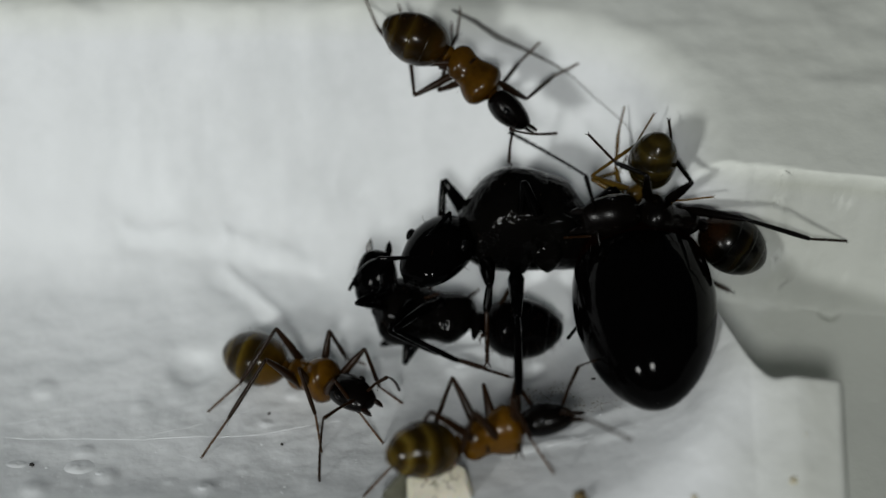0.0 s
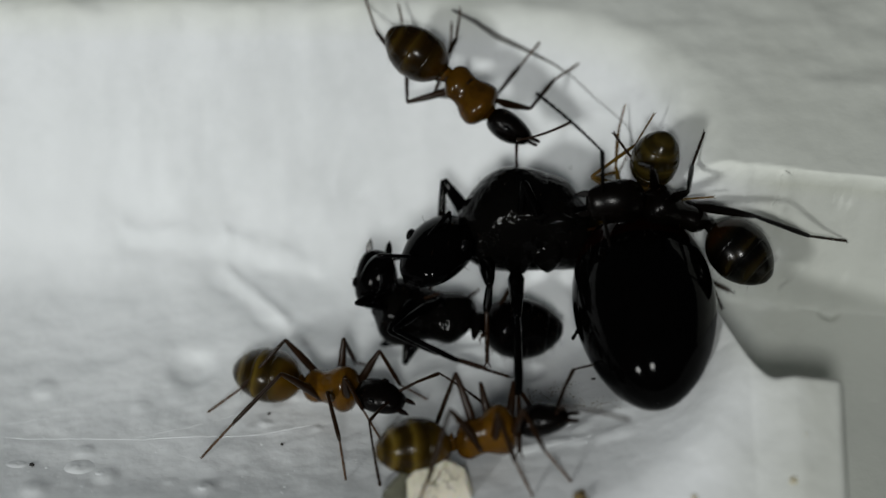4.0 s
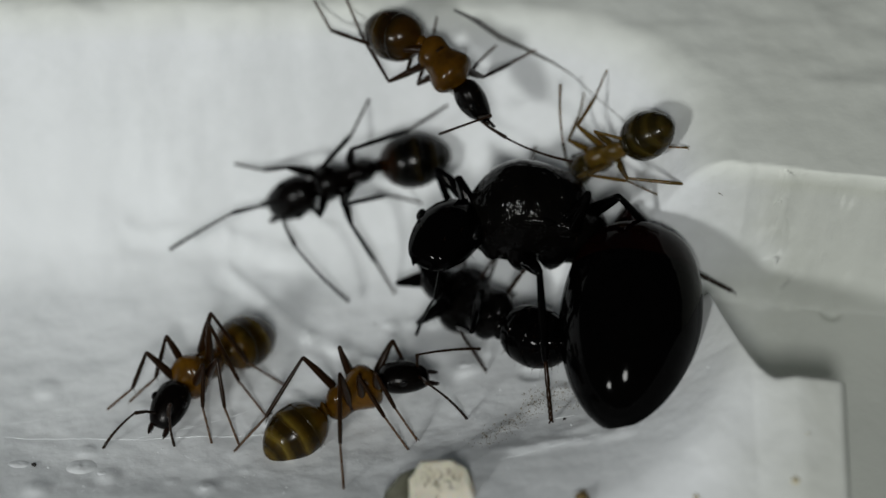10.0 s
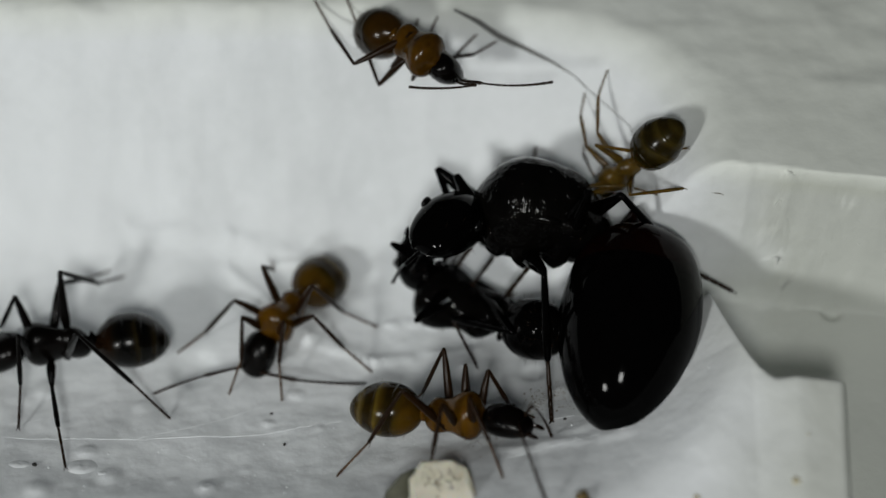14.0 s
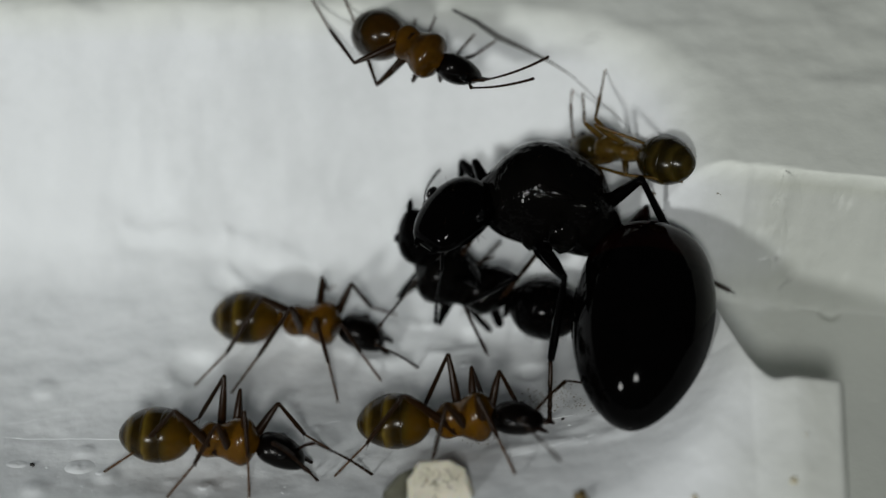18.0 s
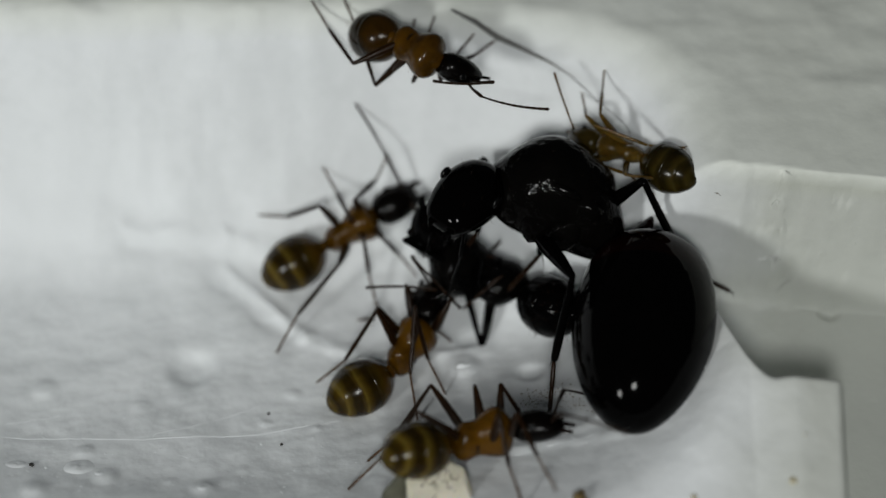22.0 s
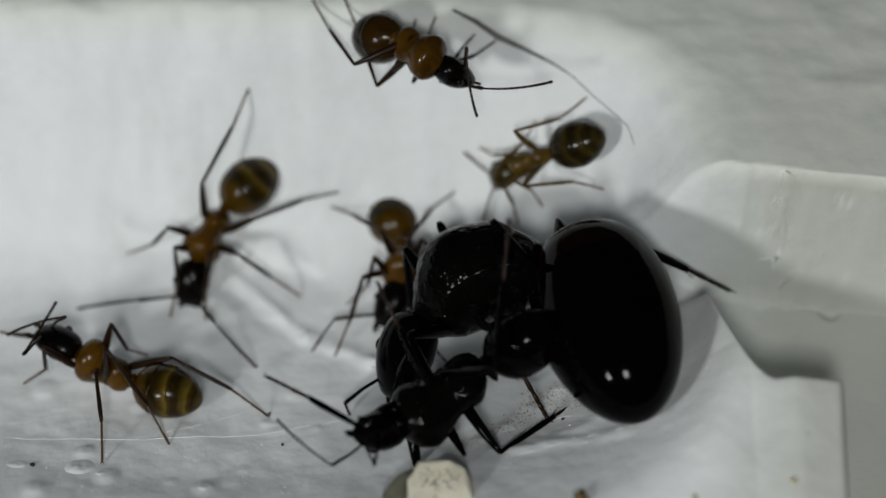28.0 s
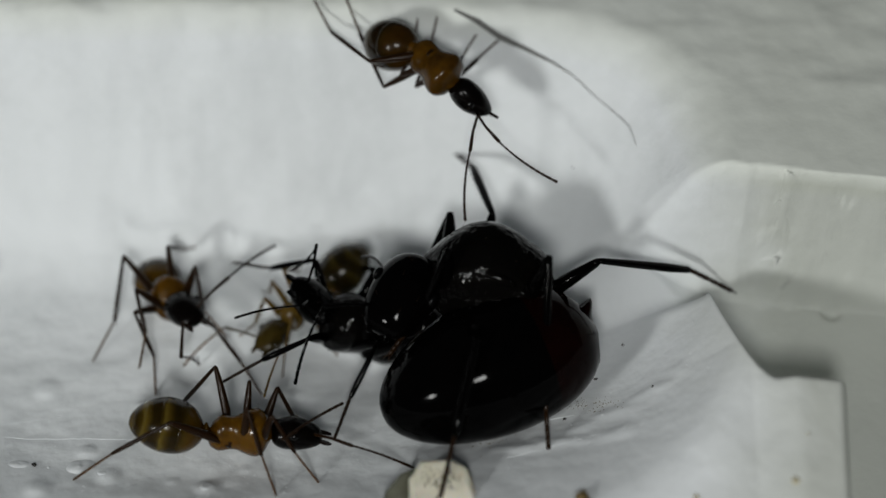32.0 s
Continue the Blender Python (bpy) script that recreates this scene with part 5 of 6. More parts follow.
def hanging_worker():
    ant = Ant(SMALL_WORKER, "orange-brown worker ant with a banded gaster clinging below the chamber rim", "worker ants")
    ant.at(0, 1.22, 1.05, 9.87, 109.7, 25.1, -31.9, 18, 1, -11, -1)
    ant.at(2, 0.86, 0.94, 9.49, 106.5, 28.6, -37, 18, 1, -15, -2)
    ant.at(3, 0.77, 0.85, 9.34, 110.6, 24.4, -30, 5, -2, 0, 3)
    ant.at(5.5, 1.77, 0.46, 8.8, 108.4, 26.5, -34.6, 11, -1, -9, 1)
    ant.at(6, 1.77, 0.47, 8.82, 108, 26.7, -35.4, 15, 0, -12, 0)
    ant.at(7, 1.5, 0.43, 8.7, 109.4, 25.4, -33, 12, -1, -9, 1)
    ant.at(8, 1, 0.75, 9.19, 111.7, 22.8, -28.1, 19, 1, -17, -1)
    ant.at(8.5, 0.18, 1.09, 9.76, 113.1, 21.2, -24.5, 14, 0, -13, 0)
    ant.at(9, 0.29, 1.12, 9.79, 112.8, 21.8, -25.3, 24, 3, -27, -5)
    ant.at(10, -0.05, 1.32, 10.24, 114.8, 11, -42.6, 18, 25, -19, -39)
    ant.at(11, -0.58, 1.4, 10.38, 120.6, -0.4, -46.4, 14, 25, -21, -89)
    ant.at(12, -0.88, 1.59, 10.84, 120.6, -4.9, -40.2, 11, 30, -11, -77)
    ant.at(13, -0.88, 1.55, 10.74, 124.7, -9.7, -48, 13, 23, -17, -123)
    ant.at(14, -1.1, 1.58, 10.84, 122.9, -9.7, -43.4, 8, 30, -7, -95)
    ant.at(17, -0.94, 1.59, 10.77, 122.6, -8.5, -43.5, 9, 31, -9, -87)
    ant.at(18, -0.94, 1.59, 10.77, 120, -6.2, -36.6, 4, 35, 2, -60)
    ant.at(19, -0.94, 1.59, 10.77, 119.4, -6.2, -33.9, 3, 35, 2, -53)
    ant.at(25, -0.94, 1.55, 10.74, 119.9, -7.3, -35.2, 5, 33, -1, -63)
    ant.at(30, -0.94, 1.54, 10.66, 121.5, -8.1, -40.4, 8, 32, -5, -79)
    ant.at(31, -0.72, 1.44, 10.43, 121.3, -6.3, -41.2, 6, 31, -2, -77)
    ant.at(32, -0.36, 1.27, 10.12, 118, 3.3, -41.1, 13, 33, -10, -45)
    ant.feeler(-1, 9, 2.61, -1.74, 7.93)
    ant.feeler(-1, 10, 5.07, -2.34, 7.76)
    ant.feeler(-1, 11, 2.49, 0.28, 9.88)
    ant.feeler(-1, 12, 4.38, -0.98, 9.21)
    ant.feeler(-1, 13, 1.36, 0.89, 10.60)
    ant.feeler(-1, 14, 4.72, -0.07, 9.93)
    ant.feeler(-1, 17, 3.27, -1.23, 8.95)
    ant.feeler(-1, 18, 4.16, 0.85, 10.57)
    ant.feeler(-1, 19, 4.50, -0.52, 9.50)
    ant.feeler(-1, 20, 3.15, -0.38, 9.61)
    ant.feeler(-1, 21, 3.83, -0.52, 9.50)
    ant.feeler(-1, 22, 4.00, -0.77, 9.31)
    ant.feeler(-1, 25, 3.98, -0.82, 9.27)
    ant.feeler(-1, 28, 4.23, 0.08, 9.93)
    ant.feeler(-1, 29, 3.04, 0.85, 10.51)
    ant.feeler(-1, 30, 3.09, -0.43, 9.50)
    ant.feeler(-1, 31, 3.61, -0.56, 9.24)
    ant.feeler(-1, 32, 4.51, -3.09, 7.09)
    ant.feeler(1, 9, 0.13, -2.01, 7.73)
    ant.feeler(1, 10, -0.43, -1.10, 8.73)
    ant.feeler(1, 11, -4.69, 0.98, 10.43)
    ant.feeler(1, 12, -1.65, -1.12, 9.10)
    ant.feeler(1, 13, -4.94, 1.73, 11.26)
    ant.feeler(1, 14, -1.43, -0.07, 9.93)
    ant.feeler(1, 17, -1.77, -0.56, 9.47)
    ant.feeler(1, 18, 3.45, 0.18, 10.05)
    ant.feeler(1, 19, 0.69, -0.56, 9.47)
    ant.feeler(1, 20, -0.87, -0.03, 9.89)
    ant.feeler(1, 21, -0.65, 0.24, 10.09)
    ant.feeler(1, 22, -0.43, 0.15, 10.02)
    ant.feeler(1, 25, -0.65, -0.12, 9.82)
    ant.feeler(1, 28, 0.87, -0.57, 9.42)
    ant.feeler(1, 29, -2.89, 0.71, 10.40)
    ant.feeler(1, 30, -0.94, -0.26, 9.64)
    ant.feeler(1, 31, -1.61, -0.09, 9.62)
    ant.feeler(1, 32, 0.36, -3.62, 6.68)
    ant.foot("hind", 1, 0, 8.2, -3.24, 5.67, 9.64)
    ant.foot("hind", -1, 0, 8.2, -1.84, 5.35, 9.54)
    ant.foot("mid", 1, 0, 8.2, 0.72, 5.17, 9.49)
    ant.foot("mid", -1, 0, 8.2, 0.37, 4.79, 9.05)
    ant.foot("front", 1, 0, 8.2, 5.60, 3.25, 8.25)
    ant.foot("front", -1, 0, 8.2, 3.98, 4.04, 8.66)
    ant.foot("hind", 1, 8.4, 32, -5.41, 5.52, 9.63)
    ant.foot("hind", -1, 8.4, 32, -4.10, 5.63, 9.64)
    ant.foot("mid", 1, 8.4, 32, -1.14, 4.90, 9.10)
    ant.foot("mid", -1, 8.4, 32, -0.33, 4.96, 9.21)
    ant.foot("front", 1, 8.4, 13, 3.75, 3.93, 8.34)
    ant.foot("front", -1, 8.4, 13, 2.13, 4.24, 8.28)
    ant.foot("front", 1, 13.2, 32, 2.17, 4.30, 8.48)
    ant.foot("front", -1, 13.2, 32, 1.31, 4.52, 8.66)
    return ant


def first_worker():
    ant = Ant(WORKER, "orange-brown worker ant with a dark head walking on plaster", "worker ants")
    ant.at(0, -5.19, -8.12, 2.03, -11, -15.3, -32.7, 7, 7, -2, -9)
    ant.at(2, -4.36, -9.16, 2.36, -15.6, -8.2, -14.7, 3, -15, 2, 20)
    ant.at(3, -4.09, -8.96, 2.3, -15.2, -11, -14.7, 10, -5, -7, 7)
    ant.at(5.5, -5.17, -8.54, 2.17, -12.2, -10, -30, -3, 8, 11, -11)
    ant.at(6, -5.32, -8.7, 2.19, -13.1, -6, -25.9, 2, -5, 4, 7)
    ant.at(7, -7.96, -8.45, 2.11, 3, -18.7, -102.3, -16, 18, 27, -26)
    ant.at(7.5, -8.73, -7.85, 1.95, 4.5, -17.2, -111.2, -27, 22, 40, -31)
    ant.at(8, -9.56, -8.26, 2.07, 9, -10.6, -131.2, -7, -4, 17, 6)
    ant.at(9, -9.56, -8.26, 2.07, 6.8, -10.3, -119.8, -9, 5, 18, -6)
    ant.at(10, -9.95, -7.75, 1.93, 7, -13.6, -124.4, -8, -7, 18, 10)
    ant.at(11, -10.74, -7.04, 1.8, 9.5, -8.9, -154.1, 0, 5, 8, -6)
    ant.at(11.5, -10.59, -6.7, 1.71, 8.9, -8.2, -157.7, -13, 10, 20, -12)
    ant.at(12, -9.1, -6.08, 1.64, 6.3, -4.8, -141.8, 2, -10, 4, 13)
    ant.at(13, -7.62, -5.61, 1.57, 5.1, -3.3, -138, -18, -8, 30, 11)
    ant.at(13.5, -7.56, -4.81, 1.46, 2.7, -11.7, -122.9, -9, 10, 18, -14)
    ant.at(14, -6.75, -4.68, 1.48, 2.5, 1.3, -122.4, -26, 1, 41, -2)
    ant.at(14.5, -6.74, -4.76, 1.47, 2.6, -0.4, -123.1, -19, -3, 32, 4)
    ant.at(16.5, -6.4, -4.66, 1.45, -3.7, 2.2, -35.9, -7, 5, 17, -7)
    ant.at(17, -6.24, -5.54, 1.55, -4.6, -1.6, -45.9, -17, 11, 28, -16)
    ant.at(17.5, -6.95, -5.3, 1.54, -2.4, 2.1, -66.8, -19, 3, 32, -4)
    ant.at(18, -5.33, -4.99, 1.5, -5.3, 1.4, -9.3, -10, 0, 16, 0)
    ant.at(19, -4.29, -4.72, 1.45, -4.9, 6.2, -3.3, 2, 7, 4, -8)
    ant.at(20, -3.53, -2.75, 1.37, 2.3, -14.5, 23.9, 7, -1, -3, 1)
    ant.at(21, -2.84, -0.96, 1.85, 23.3, -5.7, 14.9, 0, 6, 8, -11)
    ant.at(22, -3.79, -0.57, 2.13, 26.9, -16.6, 26.7, 5, 0, -2, -1)
    ant.at(22.5, -4.15, 0.07, 2.73, 36.8, -22.8, 19.4, 9, 6, -5, -9)
    ant.at(23, -6.09, 0.64, 3.47, 9.6, -42.8, 76.6, 14, -10, -21, 22)
    ant.at(23.5, -7.06, 0.05, 2.68, -18.3, -32.9, 119.9, 13, -5, -8, 5)
    ant.at(24, -7.83, 0.59, 3.34, -37.4, -26.9, 149, 7, -9, -3, 12)
    ant.at(24.5, -8.94, 0.71, 3.57, -42.7, -14.8, 159.2, 20, -4, -12, 3)
    ant.at(25, -10.45, 0.5, 3.27, -44.4, -5.8, -177.7, 6, -11, -3, 15)
    ant.at(25.5, -11.45, 0.52, 3.24, -44.6, -10.7, 177.4, 6, -3, -2, 3)
    ant.at(27.5, -9.88, -0.95, 1.83, -14.6, 29.5, -126.2, 2, -20, 4, 25)
    ant.at(28, -9.95, -0.86, 1.91, -13.2, 24.7, -121.1, -7, -17, 13, 19)
    ant.at(28.5, -8.3, -3.31, 1.4, -0.3, 16.7, -61, -5, -19, 13, 26)
    ant.at(29, -8.37, -5.92, 1.61, -4.2, -4.3, -56.9, -5, -4, 14, 5)
    ant.at(29.5, -9.71, -6.48, 1.68, -5.7, -5.3, -51.3, -10, -10, 20, 14)
    ant.at(30, -12.13, -8.93, 2.25, -11.7, -3, -40.8, 0, -7, 8, 10)
    ant.at(30.3, -12.22, -9.19, 2.32, -15.9, -6.9, -11.3, -18, -21, 25, 24)
    ant.at(31, -10.19, -10.95, 2.95, -20.9, 8.1, 0.6, 0, 6, 6, -7)
    ant.at(31.5, -8.88, -10.78, 2.89, -20.3, 5.2, 3.5, 5, 3, 0, -3)
    ant.at(32, -7.87, -11.51, 3.2, -22.3, 6.4, 0.3, 9, 0, -5, 0)
    ant.foot("front", 1, 9.5, 10.3, -9.21, -10.99, 1.47)
    ant.foot("front", 1, 10.5, 11.3, -13.16, -8.68, 0.76)
    ant.foot("front", 1, 11.5, 12.3, -9.17, -9.45, 0.97)
    ant.foot("front", 1, 13.5, 14.3, -6.63, -8.34, 0.66)
    ant.foot("front", 1, 22.5, 23.3, -7.63, 2.72, 4.33)
    ant.foot("front", 1, 23.5, 24.3, -9.51, 1.27, 2.14)
    ant.foot("front", 1, 28.5, 29.3, -6.24, -7.03, 0.37)
    ant.foot("front", -1, 0, 6.4, -2.36, -11.07, 1.72)
    ant.foot("front", -1, 6.5, 7.3, -9.59, -12.06, 1.91)
    ant.foot("front", -1, 11.5, 12.3, -12.45, -8.57, 0.71)
    ant.foot("front", -1, 13.5, 14.3, -8.83, -8.01, 0.57)
    ant.foot("front", -1, 19.5, 20.3, -0.57, -3.80, 0.08)
    ant.foot("front", -1, 20.5, 21.3, -0.94, -1.64, 0.26)
    ant.foot("front", -1, 21.5, 22.3, -1.06, -1.68, 0.23)
    ant.foot("front", -1, 23.5, 24.3, -6.58, 2.33, 3.69)
    ant.foot("front", -1, 27.5, 28.3, -11.52, -3.59, -0.01)
    ant.foot("front", -1, 29.5, 30.3, -9.01, -11.14, 1.54)
    ant.foot("front", -1, 30.5, 31.3, -6.87, -14.21, 2.98)
    ant.foot("front", -1, 31.5, 32, -4.82, -13.55, 2.69)
    ant.foot("hind", 1, 6.5, 7.3, -4.62, -9.63, 1.03)
    ant.foot("hind", 1, 7.5, 8.3, -5.10, -9.00, 0.82)
    ant.foot("hind", 1, 8.5, 9.3, -6.62, -10.30, 1.23)
    ant.foot("hind", 1, 9.5, 10.3, -7.13, -9.35, 0.94)
    ant.foot("hind", 1, 10.5, 11.3, -7.77, -9.86, 1.09)
    ant.foot("hind", 1, 11.5, 12.3, -5.24, -6.08, 0.22)
    ant.foot("hind", 1, 12.5, 13.3, -5.14, -8.34, 0.66)
    ant.foot("hind", 1, 13.5, 14.3, -2.82, -4.20, 0.02)
    ant.foot("hind", 1, 16.5, 17.3, -2.92, -5.13, 0.10)
    ant.foot("hind", 1, 17.5, 18.3, -10.15, -7.43, 0.46)
    ant.foot("hind", 1, 18.5, 19.3, -10.37, -7.46, 0.47)
    ant.foot("hind", 1, 19.5, 20.3, -7.59, -7.60, 0.47)
    ant.foot("hind", 1, 22.5, 23.3, -9.77, -3.15, 0.00)
    ant.foot("hind", 1, 23.5, 24.3, -7.81, -4.07, 0.04)
    ant.foot("hind", 1, 24.5, 25.3, -7.60, -0.42, 0.57)
    ant.foot("hind", 1, 27.5, 28.3, -4.44, 1.34, 2.24)
    ant.foot("hind", 1, 28.5, 29.3, -7.81, -1.57, 0.09)
    ant.foot("hind", 1, 29.5, 30.3, -17.70, -8.93, 0.80)
    ant.foot("hind", -1, 6.5, 7.3, -12.24, -7.94, 0.56)
    ant.foot("hind", -1, 7.5, 8.3, -6.47, -7.04, 0.38)
    ant.foot("hind", -1, 8.5, 9.3, -6.21, -7.51, 0.46)
    ant.foot("hind", -1, 9.5, 10.3, -6.57, -7.41, 0.44)
    ant.foot("hind", -1, 10.5, 11.3, -6.21, -7.51, 0.46)
    ant.foot("hind", -1, 16.5, 17.3, -10.43, -8.10, 0.59)
    ant.foot("hind", -1, 17.5, 18.3, -8.65, -7.91, 0.56)
    ant.foot("hind", -1, 18.5, 19.3, -5.73, -7.85, 0.55)
    ant.foot("hind", -1, 20.5, 21.3, -6.90, -5.59, 0.15)
    ant.foot("hind", -1, 21.5, 22.3, -6.90, -5.59, 0.15)
    ant.foot("hind", -1, 22.5, 23.3, -6.77, -5.74, 0.16)
    ant.foot("hind", -1, 24.5, 25.3, -5.73, 2.39, 3.80)
    ant.foot("hind", -1, 27.5, 28.3, -8.15, 3.67, 6.30)
    ant.foot("hind", -1, 28.5, 29.3, -12.22, -6.33, 0.25)
    ant.foot("hind", -1, 29.5, 30.3, -15.77, -10.72, 1.38)
    ant.foot("hind", -1, 30.5, 31.3, -16.16, -13.69, 2.71)
    ant.foot("hind", -1, 31.5, 32, -14.35, -13.25, 2.49)
    ant.foot("mid", 1, 6.5, 7.3, -5.85, -11.72, 1.79)
    ant.foot("mid", 1, 7.5, 8.3, -8.25, -12.13, 1.94)
    ant.foot("mid", 1, 8.5, 9.3, -8.26, -12.07, 1.92)
    ant.foot("mid", 1, 9.5, 10.3, -8.12, -11.08, 1.53)
    ant.foot("mid", 1, 10.5, 11.3, -11.03, -10.64, 1.35)
    ant.foot("mid", 1, 11.5, 12.3, -6.92, -9.10, 0.85)
    ant.foot("mid", 1, 12.5, 13.3, -7.77, -9.00, 0.82)
    ant.foot("mid", 1, 13.5, 14.3, -3.00, -6.75, 0.37)
    ant.foot("mid", 1, 16.5, 17.3, -3.68, -7.37, 0.45)
    ant.foot("mid", 1, 22.5, 23.3, -8.77, 1.77, 2.86)
    ant.foot("mid", 1, 23.5, 24.3, -10.59, -3.30, 0.00)
    ant.foot("mid", 1, 24.5, 25.3, -9.39, -3.44, -0.01)
    ant.foot("mid", 1, 27.5, 28.3, -6.09, -2.55, -0.00)
    ant.foot("mid", 1, 28.5, 29.3, -6.11, -4.82, 0.08)
    ant.foot("mid", -1, 7.5, 8.3, -12.91, -8.51, 0.71)
    ant.foot("mid", -1, 8.5, 9.3, -12.93, -8.40, 0.66)
    ant.foot("mid", -1, 9.5, 10.3, -12.81, -8.39, 0.65)
    ant.foot("mid", -1, 10.5, 11.3, -13.96, -4.20, 0.03)
    ant.foot("mid", -1, 11.5, 12.3, -12.61, -4.74, 0.08)
    ant.foot("mid", -1, 13.5, 14.3, -11.12, -5.60, 0.16)
    ant.foot("mid", -1, 16.5, 17.3, -5.46, -8.83, 0.78)
    ant.foot("mid", -1, 17.5, 18.3, -4.28, -8.41, 0.68)
    ant.foot("mid", -1, 18.5, 19.3, -1.95, -7.09, 0.46)
    ant.foot("mid", -1, 19.5, 20.3, -1.61, -6.27, 0.29)
    ant.foot("mid", -1, 20.5, 21.3, -3.52, -4.52, 0.06)
    ant.foot("mid", -1, 21.5, 22.3, -2.77, -3.14, -0.01)
    ant.foot("mid", -1, 22.5, 23.3, -3.60, -1.09, 0.26)
    ant.foot("mid", -1, 23.5, 24.3, -3.48, 0.34, 1.18)
    ant.foot("mid", -1, 24.5, 25.3, -9.73, 3.29, 5.49)
    ant.foot("mid", -1, 27.5, 28.3, -13.52, -0.64, 0.47)
    ant.foot("mid", -1, 28.5, 29.3, -8.04, -9.34, 0.92)
    ant.foot("mid", -1, 29.5, 30.3, -11.17, -12.60, 2.15)
    ant.foot("mid", -1, 30.5, 31.3, -12.17, -14.30, 3.04)
    ant.foot("mid", -1, 31.5, 32, -6.43, -14.28, 3.01)
    ant.feeler(-1, 6, -2.11, -9.35, 2.07)
    ant.feeler(-1, 7, -13.00, -10.45, 1.38)
    ant.feeler(-1, 8, -15.44, -7.77, 2.83)
    ant.feeler(-1, 9, -13.52, -13.88, 2.89)
    ant.feeler(-1, 10, -13.95, -11.15, 1.64)
    ant.feeler(-1, 11, -16.11, -5.09, 3.70)
    ant.feeler(-1, 12, -16.20, -6.49, 1.70)
    ant.feeler(-1, 13, -14.30, -6.69, 1.10)
    ant.feeler(-1, 14, -12.71, -8.18, 0.71)
    ant.feeler(-1, 17, -6.96, -12.23, 2.10)
    ant.feeler(-1, 18, -0.67, -6.59, 0.63)
    ant.feeler(-1, 23, -4.23, 3.58, 6.41)
    ant.feeler(-1, 24, -13.88, 3.90, 7.10)
    ant.feeler(-1, 25, -17.65, 1.15, 4.16)
    ant.feeler(-1, 28, -16.15, -3.39, 0.32)
    ant.feeler(-1, 29, -8.99, -11.79, 1.89)
    ant.feeler(-1, 30, -11.01, -11.14, 1.63)
    ant.feeler(-1, 31, -2.94, -11.72, 2.73)
    ant.feeler(-1, 32, -0.63, -13.09, 3.24)
    ant.feeler(1, 0, -1.63, -8.33, 2.25)
    ant.feeler(1, 2, -0.54, -8.31, 3.40)
    ant.feeler(1, 6, -0.65, -9.40, 2.02)
    ant.feeler(1, 7, -8.45, -14.44, 3.19)
    ant.feeler(1, 8, -12.22, -12.88, 2.39)
    ant.feeler(1, 9, -8.45, -14.44, 3.19)
    ant.feeler(1, 10, -11.03, -10.97, 1.56)
    ant.feeler(1, 11, -14.99, -9.93, 1.19)
    ant.feeler(1, 12, -7.30, -10.01, 1.24)
    ant.feeler(1, 13, -4.21, -8.43, 0.79)
    ant.feeler(1, 14, -2.85, -7.80, 0.67)
    ant.feeler(1, 17, -1.47, -8.22, 0.89)
    ant.feeler(1, 18, -0.91, -3.70, 2.89)
    ant.feeler(1, 19, 2.23, -5.19, 1.46)
    ant.feeler(1, 22, -3.77, 3.48, 6.16)
    ant.feeler(1, 23, -11.23, 3.06, 5.74)
    ant.feeler(1, 24, -13.61, -1.10, 2.40)
    ant.feeler(1, 25, -12.65, -4.14, 0.15)
    ant.feeler(1, 28, -7.75, -6.79, 0.44)
    ant.feeler(1, 29, -4.31, -9.80, 1.21)
    ant.feeler(1, 30, -7.94, -10.12, 1.70)
    ant.feeler(1, 31, -4.37, -11.43, 2.96)
    ant.feeler(1, 32, -4.02, -10.61, 4.29)
    ant.foot("hind", -1, 0, 6.4, -9.49, -11.86, 1.85)
    ant.foot("hind", 1, 0, 6.4, -9.54, -9.07, 0.85)
    ant.foot("mid", -1, 0, 1.2, -4.75, -11.63, 1.77)
    ant.foot("mid", -1, 1.4, 5, -3.73, -13.46, 2.75)
    ant.foot("mid", -1, 5.2, 6.4, -4.07, -11.78, 1.88)
    return ant


